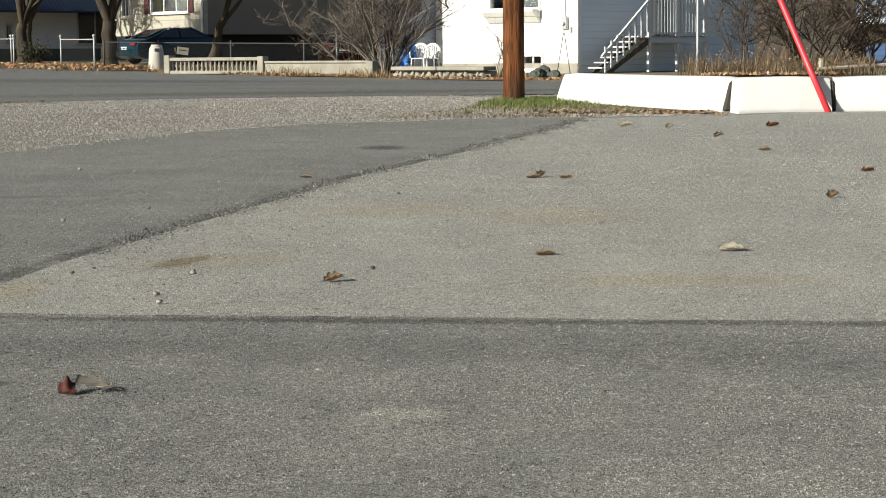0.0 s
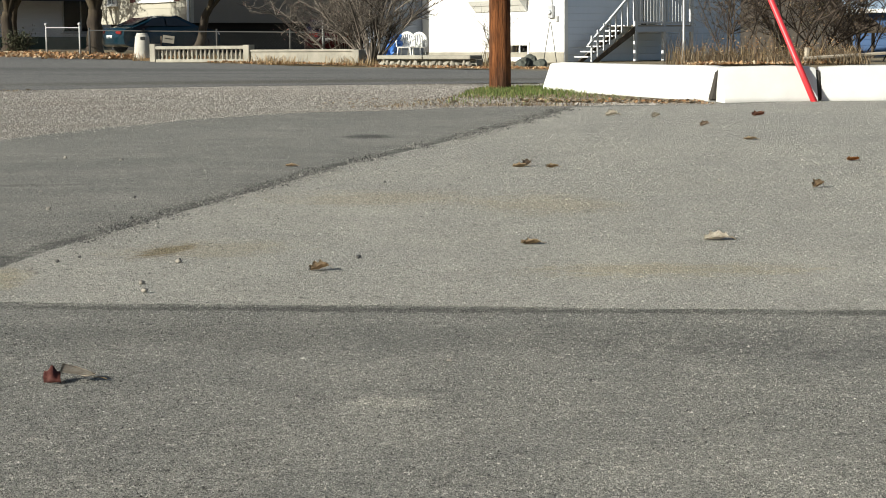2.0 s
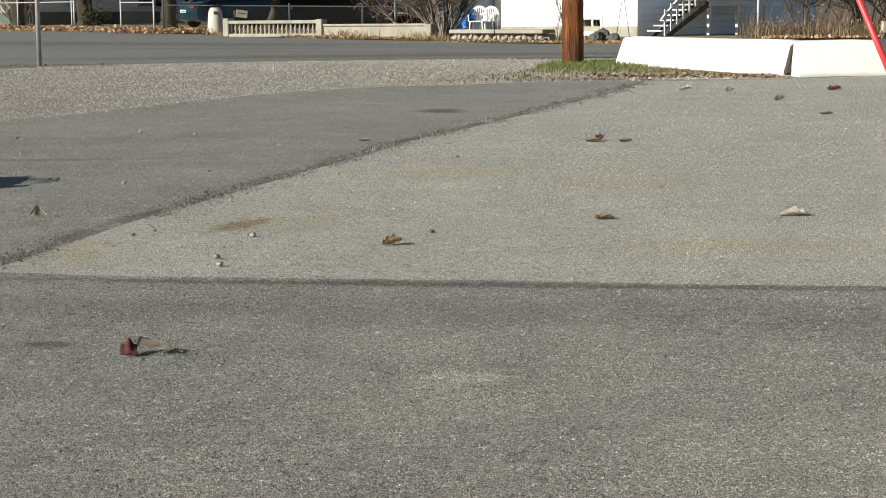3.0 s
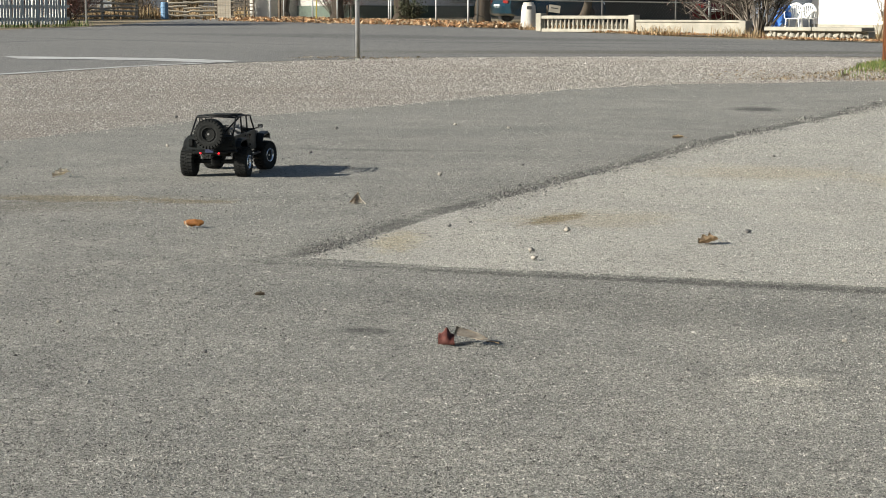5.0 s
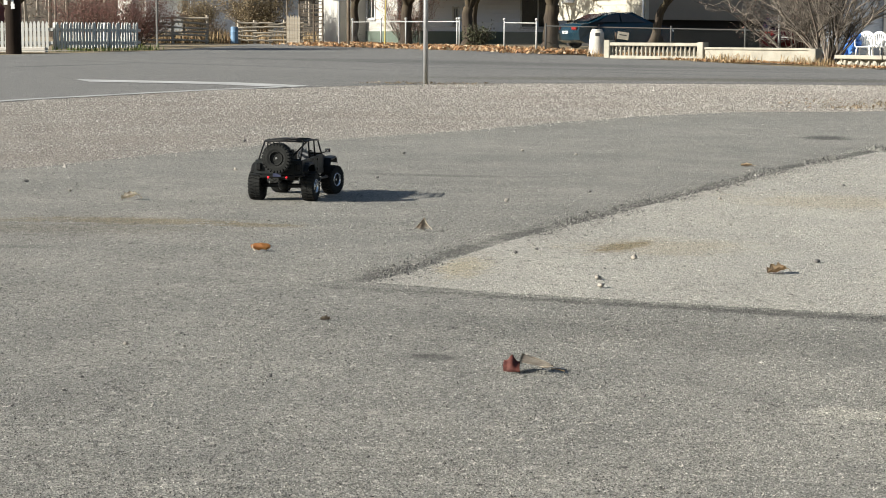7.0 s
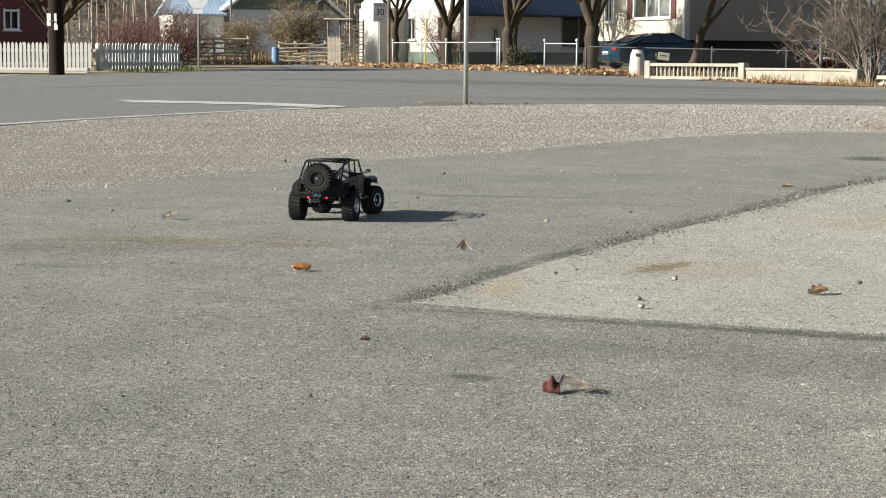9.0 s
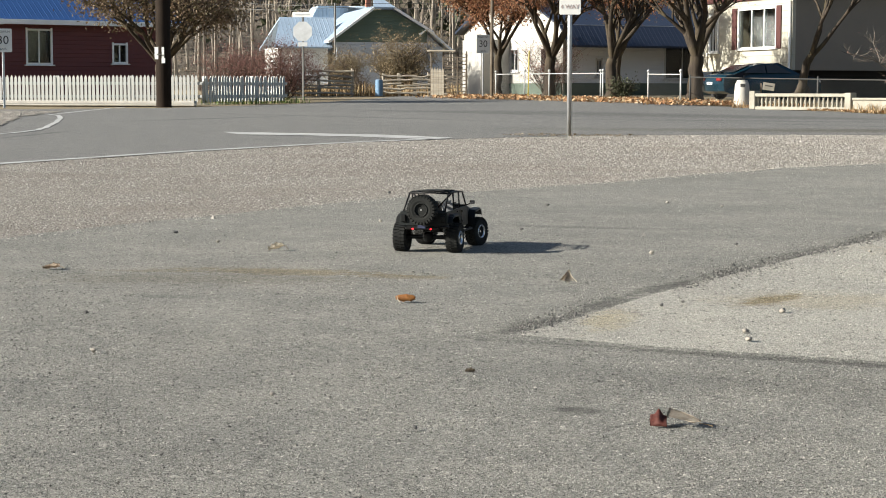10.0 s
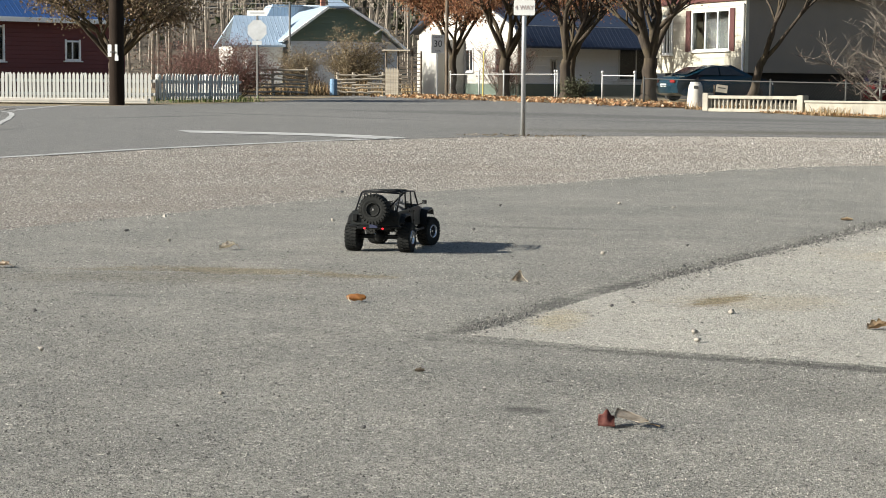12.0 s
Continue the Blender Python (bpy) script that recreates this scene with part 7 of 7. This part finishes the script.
parked_car(ground_at(-10.42, 69.2, 40), plain("teal_car_paint", (0.005, 0.028, 0.046), 0.15, 0.3, 0.1, 2), "dark teal sedan parked beside a trailer home")
parked_car(ground_at(-3.8, 67.5, 95), plain("dark_red_car_paint", (0.05, 0.006, 0.008), 0.25, 0.2, 0.1, 2), "dark red car parked behind bare shrubs")
for x, y, h in ((-2.98, 50.5, 1.5), (-1.78, 50.0, 1.35)):
    wp = blank()
    rod(wp, [(0, 0, 0), (0, 0, h)], 0.035, 10)
    solo("fence_post", wp, M["post_white"], ground_at(x, y), "slim white painted pipe post among bare shrubs", "post")

# service mast and overhead wires by the gabled house
sm = thing("service_mast", ground_at(-37.34, 91.0), "thin grey service mast carrying two overhead wires", "mast")
bm = blank()
rod(bm, [(0, 0, -0.1), (0, 0, 5.0)], 0.06, 8)
part("post", bm, M["dull_post"], sm)
for z0, z1 in ((4.95, 5.6), (4.75, 5.2)):
    for dx in (-9.0, 14.0):
        bm = blank()
        rod(bm, [(0, 0, z0), (dx * 0.35, 1.0, z0 + (z1 - z0) * 0.35 - 0.25), (dx * 0.7, 2.0, z0 + (z1 - z0) * 0.7 - 0.25), (dx, 3.0, z1)], 0.016, 4)
        part("wire", bm, M["sign_black"], sm, "thin dark wire")

# ---- trees, bushes, woods ----
def branch_out(bm, tips, p, d, ln, r, depth, rnd, spread, up, sides=6):
    pts = [p]
    q, k = p.copy(), d.copy()
    for i in range(3):
        k = (k + Vector((rnd.uniform(-1, 1), rnd.uniform(-1, 1), rnd.uniform(-0.4, 0.8) * up)) * 0.16).normalized()
        q = q + k * ln / 3
        pts.append(q.copy())
    rod(bm, pts, r, sides if depth > 1 else 4, r * (0.6 if depth else 0.3), False)
    if depth <= 1:
        tips.append((pts[2], k)), tips.append((pts[3], k))
    if depth == 0:
        return
    n = rnd.randint(3, 4)
    for i in range(n):
        at = pts[rnd.choice((2, 3, 3))] if i else pts[3]
        a = Vector((rnd.uniform(-1, 1), rnd.uniform(-1, 1), rnd.uniform(-0.25, 0.7) * up))
        nd = (k * (1.0 if i == 0 else 0.75) + a * spread).normalized()
        branch_out(bm, tips, at, nd, ln * rnd.uniform(0.58, 0.82), r * 0.58, depth - 1, rnd, spread, up, sides)


def leaf_cloud(tips, count, size, reach, rng, droop=0.0):
    P = np.array([tuple(t[0]) for t in tips])
    i = rng.integers(0, len(P), count)
    c = P[i] + rng.normal(0, reach, (count, 3)) * np.array([1, 1, 0.8]) - np.array([0, 0, droop])
    s = size * rng.uniform(0.5, 1.3, count)
    u = rng.normal(0, 1, (count, 3))
    u /= np.linalg.norm(u, axis=1, keepdims=True)
    w = np.cross(u, rng.normal(0, 1, (count, 3)))
    w /= np.linalg.norm(w, axis=1, keepdims=True)
    n = np.cross(u, w)
    v = np.stack([c - u * s[:, None], c + w * s[:, None] * 0.55 + n * s[:, None] * 0.2, c + u * s[:, None], c - w * s[:, None] * 0.55 + n * s[:, None] * 0.2], 1)
    k = (np.arange(count) * 4)[:, None]
    return v.reshape(-1, 3), np.concatenate([k + [0, 1, 2], k + [0, 2, 3]])


def cloud_part(name, v, f, mat, parent, label=""):
    me = bpy.data.meshes.new(name)
    me.from_pydata(v.tolist(), [], f.tolist())
    me.materials.append(mat)
    o = new(name, me)
    o.parent = parent
    if label:
        tagged(o, label)
    return o


def tree(x, y, label, seed, r=0.24, fork=1.9, limbs=4, ln=2.3, lean=(0, 0), leaves=0, leaf="leaf_orange", size=0.075, depth=4, spread=0.75, bark="bark", reach=0.28, base=None, up=1.0):
    rnd, rg = random.Random(seed), np.random.default_rng(seed)
    t = thing("tree", pose(x, y, (gz(x, y) if base is None else base) - 0.05), label, "tree")
    bm = blank()
    tips = []
    n = 7
    pts = [Vector((lean[0] * (i / n) + 0.05 * rnd.uniform(-1, 1) * (i > 0), lean[1] * (i / n) + 0.04 * rnd.uniform(-1, 1), fork * i / n)) for i in range(n + 1)]
    rod(bm, pts, r, 12, r * 0.8, False)
    rod(bm, [pts[0] - Vector((0, 0, 0.05)), pts[0] + Vector((0, 0, 0.22)), pts[1] + Vector((0, 0, 0.1))], r * 1.35, 12, r * 0.88, False)
    d0 = (pts[-1] - pts[-2]).normalized()
    for i in range(limbs):
        a = 2 * math.pi * (i + rnd.uniform(-0.25, 0.25)) / limbs + seed
        d = (d0 * up + Vector((math.cos(a), math.sin(a), 0.35 * up)) * spread * 0.8).normalized()
        branch_out(bm, tips, pts[-1] - Vector((0, 0, 0.15 * i / limbs)), d, ln * rnd.uniform(0.85, 1.2), r * 0.55, depth - 1, rnd, spread, up)
    part("trunk", bm, M[bark], t, "", True)
    if leaves:
        v, f = leaf_cloud(tips, leaves, size, reach, rg, 0.05)
        cloud_part("crown", v, f, M[leaf], t, "sparse autumn leaves")
    return t


tree(-18.6, 67.6, "street tree with forked limbs and rusty leaves", 11, 0.25, 1.7, 6, 1.75, (0.1, 0), 9000, "leaf_orange", 0.05, 4, 0.72, "bark", 0.22)
tree(-15.75, 66.4, "street tree with upright limbs and few rusty leaves", 23, 0.24, 1.55, 6, 1.85, (0.0, 0), 3600, "leaf_orange", 0.05, 4, 0.6, "bark", 0.2)
tree(-11.4, 60.4, "grey-barked street tree with drooping twigs", 35, 0.29, 1.6, 6, 1.75, (0.05, 0), 2600, "leaf_orange", 0.045, 4, 0.68, "bark", 0.2)
tree(-8.35, 63.5, "leaning bare tree with mossy bark", 42, 0.17, 1.7, 3, 2.0, (0.5, 0.1), 250, "leaf_orange", 0.05, 4, 0.5)
tree(-23.6, 77.0, "tree full of rusty orange leaves", 51, 0.2, 1.9, 6, 1.5, (0.0, 0), 26000, "leaf_orange", 0.06, 4, 1.0)
tree(-28.2, 52.8, "spreading tree with olive brown leaves", 64, 0.17, 1.4, 9, 1.6, (0.2, 0), 17000, "leaf_brown", 0.055, 4, 1.1, "bark", 0.32, None, 0.6)
tree(-17.3, 74.0, "tree with rusty leaves beside a grey house", 71, 0.2, 1.8, 5, 1.5, (0, 0), 6000, "leaf_orange", 0.06, 4, 0.8)


def twig_run(bm, tips, p, d, ln, r, rnd, level, bend):
    """A wavering stem with side twigs that leave it at wide angles and curve up again."""
    n = 6 if level else 4
    pts, q, k = [p.copy()], p.copy(), d.copy()
    for i in range(n):
        k = (k + Vector((rnd.uniform(-1, 1), rnd.uniform(-1, 1), rnd.uniform(-0.6, 0.8))) * bend).normalized()
        q = q + k * ln / n
        pts.append(q.copy())
    rod(bm, pts, r, 5 if level > 1 else 3, r * (0.45 if level else 0.4), False)
    if level == 0:
        tips.append((pts[-1], k)), tips.append((pts[-2], k))
        return
    for i in range(rnd.randint(5, 7) if level > 1 else rnd.randint(2, 4)):
        j = rnd.randint(2 if level > 1 else 1, n)
        a = rnd.uniform(0, 6.28)
        side = Vector((math.cos(a), math.sin(a), rnd.uniform(-0.2, 0.6)))
        twig_run(bm, tips, pts[j], (k * 0.55 + side * 0.9).normalized(), ln * rnd.uniform(0.28, 0.5), r * 0.55, rnd, level - 1, bend * 1.15)


def bush(x, y, label, seed, stems=40, height=2.0, wide=1.4, leaves=0, leaf="leaf_plum", size=0.05, r=0.02, bark="twig", depth=2, lift=0.0, foot=0.22):
    rnd, rg = random.Random(seed), np.random.default_rng(seed)
    t = thing("bush", pose(x, y, gz(x, y) - 0.03 + lift), label, "bush")
    bm = blank()
    tips = []
    for i in range(stems):
        a, k = rnd.uniform(0, 6.28), rnd.random() ** 0.6
        d = Vector((math.cos(a) * k * wide, math.sin(a) * k * wide, height * (1.15 - 0.55 * k))).normalized()
        p = Vector((math.cos(a), math.sin(a), 0)) * rnd.uniform(0, foot) * wide
        twig_run(bm, tips, p, d, height * rnd.uniform(0.6, 1.05), r * rnd.uniform(0.5, 1.3), rnd, depth, 0.2)
    part("branchwork", bm, M[bark], t, "", True)
    if leaves:
        v, f = leaf_cloud(tips, leaves, size, 0.12, rg)
        cloud_part("foliage", v, f, M[leaf], t)
    return t


bush(-1.5, 47.2, "big bare shrub of many pale grey stems", 5, 38, 2.9, 1.75, 0, "leaf_grey", 0.03, 0.024, "twig_pale", 3, 0.0, 0.14)
bush(-2.35, 49.6, "tangled bare brown shrub beside a low wall", 6, 32, 2.8, 2.3, 500, "leaf_plum", 0.025, 0.023, "twig_pale", 3, 0.0, 0.14)
bush(8.5, 49.0, "thin bare brown bush beside a stair", 8, 10, 2.7, 1.2, 300, "leaf_brown", 0.04, 0.022, "twig", 3, 0.0, 0.3)
bush(10.4, 50.5, "tangled bare bush with a few dry leaves", 9, 20, 3.3, 1.9, 1100, "leaf_brown", 0.045, 0.036, "twig", 3, 0.0, 0.5)
bush(12.9, 52.4, "dense bare thicket with brown leaves", 10, 21, 3.0, 2.0, 1100, "leaf_brown", 0.045, 0.032, "twig", 3, 0.0, 0.6)
bush(-27.6, 61.5, "reddish bare hedge bush behind a picket fence", 12, 60, 1.9, 1.7, 12000, "leaf_plum", 0.028, 0.013)
bush(-29.9, 62.5, "reddish bare hedge bush behind a picket fence", 13, 60, 1.9, 1.8, 12000, "leaf_plum", 0.028, 0.013)
bush(-30.8, 84.0, "rounded tan bush in front of a green gable", 14, 90, 2.5, 1.35, 16000, "leaf_tan", 0.04, 0.017)
bush(-35.6, 88.0, "small tan bush by a white wall", 15, 60, 2.1, 0.9, 8000, "leaf_tan", 0.04, 0.016)
bush(-31.0, 78.0, "dark leafless bush in a fenced yard", 16, 50, 1.0, 1.0, 1500, "leaf_brown", 0.025, 0.014)
bush(-15.1, 65.6, "low dark evergreen shrub by a fence", 17, 30, 0.7, 0.5, 900, "leaf_needle", 0.05, 0.012)
bush(-22.6, 82.0, "rust coloured bush at the edge of a yard", 18, 50, 2.3, 1.3, 5000, "leaf_plum", 0.03, 0.016)

bush(1.75, 43.5, "small pale twiggy bush beside a planter", 19, 16, 1.25, 0.55, 0, "leaf_grey", 0.03, 0.010, "twig_pale", 2)
R_DARK = plain("lichen_grey_rock", (0.075, 0.082, 0.07), 0.9, 0, 0.4, 5, 0.5, 30)
for x, y, r in ((2.5, 46.2, 0.15), (2.72, 46.4, 0.19), (2.98, 46.1, 0.12)):
    rb = blank()
    for v in bmesh.ops.create_icosphere(rb, subdivisions=3, radius=r)["verts"]:
        k = 1 + 0.55 * noise.noise(v.co * 4 + Vector((x * 3, y, 0))) + 0.2 * noise.noise(v.co * 13)
        v.co = Vector((v.co.x * k * 1.15, v.co.y * k, v.co.z * k * 0.95 + r * 0.5))
    solo("rock", rb, R_DARK, ground_at(x, y), "rough grey garden rock beside a white house", "rock", "rocks by the white house")
af = thing("folding_stand", ground_at(3.70, 53.0), "thin dark folding stand before a white wall", "stand")
for x, y in ((-0.22, 0.0), (0.20, 0.1)):
    bm = blank()
    rod(bm, [(x, y, -0.05), (x * 0.06, 0.05, 1.22)], 0.012, 6)
    part("leg", bm, M["sign_black"], af)

# dry grass behind the barrier, yard weeds, fallen leaves
r2 = np.random.default_rng(21)
hx, hy = scatter(r2, 6000, (6.4, 44.2), (11.2, 46.6), lambda x, y: r2.random(len(x)) < 0.35 + 0.65 * (np.sin(x * 3.1) * np.sin(x * 1.3 + y) > 0.1))
blades("tall_dry_grass", hx, hy, 0.36, M["leaf_dull"], "tall dry brown grass before bare bushes", r2, 1.3, 0.007)
hx, hy = scatter(r2, 1300, (6.4, 44.2), (11.0, 46.4), lambda x, y: r2.random(len(x)) < 0.3 + 0.7 * (np.sin(x * 4.1) > 0.1))
blades("tall_dry_grass", hx, hy, 0.42, M["leaf_straw"], "tall dry tan grass before bare bushes", r2, 1.0, 0.007)
hx, hy = scatter(r2, 900, (6.2, 44.6), (10.6, 46.6), lambda x, y: r2.random(len(x)) < 0.2 + 0.8 * (np.sin(x * 2.3) > 0.2))
blades("tall_dry_grass", hx, hy, 0.75, M["leaf_brown"], "tall withered brown weed stalks before bare bushes", r2, 0.7, 0.007)
hc = [(Vector((a, b, gz(a, b) + 0.05 + c)), None) for a, b, c in zip(r2.uniform(6.9, 10.8, 260), r2.uniform(44.6, 46.4, 260), r2.random(260) ** 2 * 0.55)]
v, f = leaf_cloud(hc, 1800, 0.024, 0.10, r2)
stuff("dry_weeds", v, f, M["leaf_litter"], "withered orange-brown leaves on low weeds", "weeds")
hx, hy = scatter(r2, 90, (1.2, 38.6), (1.9, 40.5), lambda x, y: r2.random(len(x)) < 0.9)
blades("tall_dry_grass", hx, hy, 0.6, M["leaf_straw"], "dry tan grass beside a planter", r2, 0.8, 0.008)
hx, hy = scatter(r2, 2500, (-34, 75.5), (-26, 80), lambda x, y: r2.random(len(x)) < 0.9)
blades("yard_grass", hx, hy, 0.5, M["leaf_straw"], "pale dry grass in a fenced yard", r2, 0.5, 0.02)


def strip(pts, width, count, size, label, rg):
    xs, ys = [], []
    seg = [math.hypot(b[0] - a[0], b[1] - a[1]) for a, b in zip(pts, pts[1:])]
    for (a, b), s in zip(zip(pts, pts[1:]), seg):
        n = int(count * s / sum(seg))
        t, o = rg.random(n), rg.normal(0, 0.35, n) * width
        dx, dy = (b[0] - a[0]) / s, (b[1] - a[1]) / s
        xs.append(a[0] + dx * s * t - dy * o), ys.append(a[1] + dy * s * t + dx * o)
    litter("fallen_leaves", np.concatenate(xs), np.concatenate(ys), size, label, rg, 0.01, None, 0.9)


strip([(-8.6, 52.8), (-10.9, 55.8), (-16.9, 63.4), (-20.8, 67.2), (-22.6, 74)], 2.8, 15000, 0.085, "deep drift of orange fallen leaves under trees", r2)
strip([(-8.3, 51.5), (-4.9, 46.6), (-1.5, 44.0)], 0.5, 2600, 0.045, "fallen leaves along a low wall", r2)
strip([(-1.2, 41.0), (1.2, 38.8), (3.0, 37.2)], 0.6, 1500, 0.045, "fallen leaves along a stone planter", r2)
strip([(6.5, 44.0), (11.0, 45.3)], 0.9, 2600, 0.06, "rusty fallen leaves under bare bushes", r2)
wx, wy = scatter(r2, 30000, (-8.5, 43.5), (-1.2, 52), lambda x, y: (np.abs(y - np.interp(x, [-8.3, -4.9, -1.5], [50.9, 46.5, 44.0])) < 0.28) & (r2.random(len(x)) < 0.5 + 0.5 * np.sin(x * 2.7)))
blades("wall_grass", wx, wy, 0.2, M["leaf_straw"], "dry grass along the foot of a low wall", r2, 0.9, 0.008)
wx, wy = scatter(r2, 1500, (-5.2, 40), (2.0, 50), lambda x, y: inside(x, y, [(-5.0, 47.4), (-1.6, 44.4), (1.8, 38.6), (2.0, 38), (2.0, 50), (-5, 52)]))
blades("yard_weeds", wx, wy, 0.13, M["leaf_straw"], "short dry weeds in a front yard", r2, 0.7, 0.012)
lx, ly = scatter(r2, 260, (-6.7, 21.7), (-5.1, 22.7), lambda x, y: r2.random(len(x)) < 0.9)
litter("fallen_leaves", lx, ly, 0.022, "dark leaf crumbs round the foot of a sign", r2, 0.004, M["leaf_dull"])


def far_woods():
    rg, rnd = np.random.default_rng(33), random.Random(33)
    bm = blank()
    tips, dark = [], []
    for i in range(330):
        y = rnd.uniform(116, 175)
        x = y * rnd.uniform(-0.66, -0.02)
        h = rnd.uniform(11, 19)
        z = gz(x, y) + (y - 118) * 0.10
        lean = Vector((rnd.uniform(-1.2, 1.2), rnd.uniform(-1, 1), h))
        p = Vector((x, y, z - 0.3))
        rod(bm, [p, p + lean * 0.5 + Vector((rnd.uniform(-0.3, 0.3), 0, 0)), p + lean], rnd.uniform(0.05, 0.16), 5, 0.03, False)
        for j in range(11):
            q = p + lean * rnd.uniform(0.25, 0.95)
            e = q + Vector((rnd.uniform(-1.0, 1.0), rnd.uniform(-1.0, 1.0), rnd.uniform(0.8, 2.6)))
            rod(bm, [q, e], 0.035, 3, 0.012, False)
            tips.append((e, None))
        for j in range(3):
            tips.append((p + Vector((rnd.uniform(-2, 2), rnd.uniform(-2, 2), rnd.uniform(0.3, 2.2))), None))
    o = new("bare_woods", mesh_of(bm, "bare_woods", M["bark_pale"]))
    tagged(o, "far woods of pale bare trunks on a slope", "woods", kind="stuff")
    v, f = leaf_cloud(tips, 22000, 0.15, 0.8, rg)
    stuff("woods_brush", v, f, M["leaf_grey"], "brown brush and twigs among bare trunks", "woods")
    cones = []
    for i in range(70):
        y = rnd.uniform(135, 200)
        x = y * rnd.uniform(-0.66, 0.05)
        z = gz(x, y) + (y - 118) * 0.10
        h = rnd.uniform(12, 24)
        for j in range(120):
            t = rnd.random() ** 0.8
            a = rnd.uniform(0, 6.28)
            rr = (1 - t) * h * 0.17 * rnd.uniform(0.4, 1.0) + 0.1
            cones.append((Vector((x + rr * math.cos(a), y + rr * math.sin(a), z + 1.0 + t * h)), None))
    v, f = leaf_cloud(cones, 17000, 0.5, 0.35, rg)
    stuff("conifers", v, f, M["leaf_needle"], "dark far conifers behind bare woods", "woods")


far_woods()


def hillside():
    n = Nodes("wooded_slope")
    c = n.ramp(n.noise(0.35, 8.0, 0.75), [(0.3, (0.03, 0.028, 0.018)), (0.5, (0.085, 0.065, 0.045)), (0.7, (0.045, 0.05, 0.026))])
    c = n.mix(n.math("MULTIPLY", n.noise(3.0, 6.0, stretch=(1, 1, 0.15)), 0.5), c, (0.16, 0.13, 0.10))
    n.bump(n.noise(1.2, 8.0), 1.0, 0.8)
    mat = n.done(c, 0.95)
    bm = blank()
    grid = []
    for j in range(30):
        y = 118 + j * 8
        row = []
        for i in range(60):
            x = -260 + i * 9.0
            h = gz(x, y) - 0.4 + (y - 118) * 0.10 + max(0, y - 185) * 0.35 + 2.5 * noise.noise(Vector((x * 0.03, y * 0.03, 2))) * min(1, (y - 118) / 60)
            row.append(bm.verts.new((x, y, h)))
        grid.append(row)
    for a, b in zip(grid, grid[1:]):
        for i in range(59):
            bm.faces.new((a[i], a[i + 1], b[i + 1], b[i]))
    tagged(new("hillside", mesh_of(bm, "hillside", mat, True)), "brown wooded slope behind the houses", "hillside", kind="structure")


hillside()
vx, vy = scatter(r2, 900, (-24.6, 48.2), (-22.6, 53.2), lambda x, y: np.abs((x + 24.0) - (y - 48.7) * 0.19) < 0.45)
blades("verge_grass", vx, vy, 0.16, M["leaf_green"], "short green grass under a picket fence", r2, 0.8, 0.012)
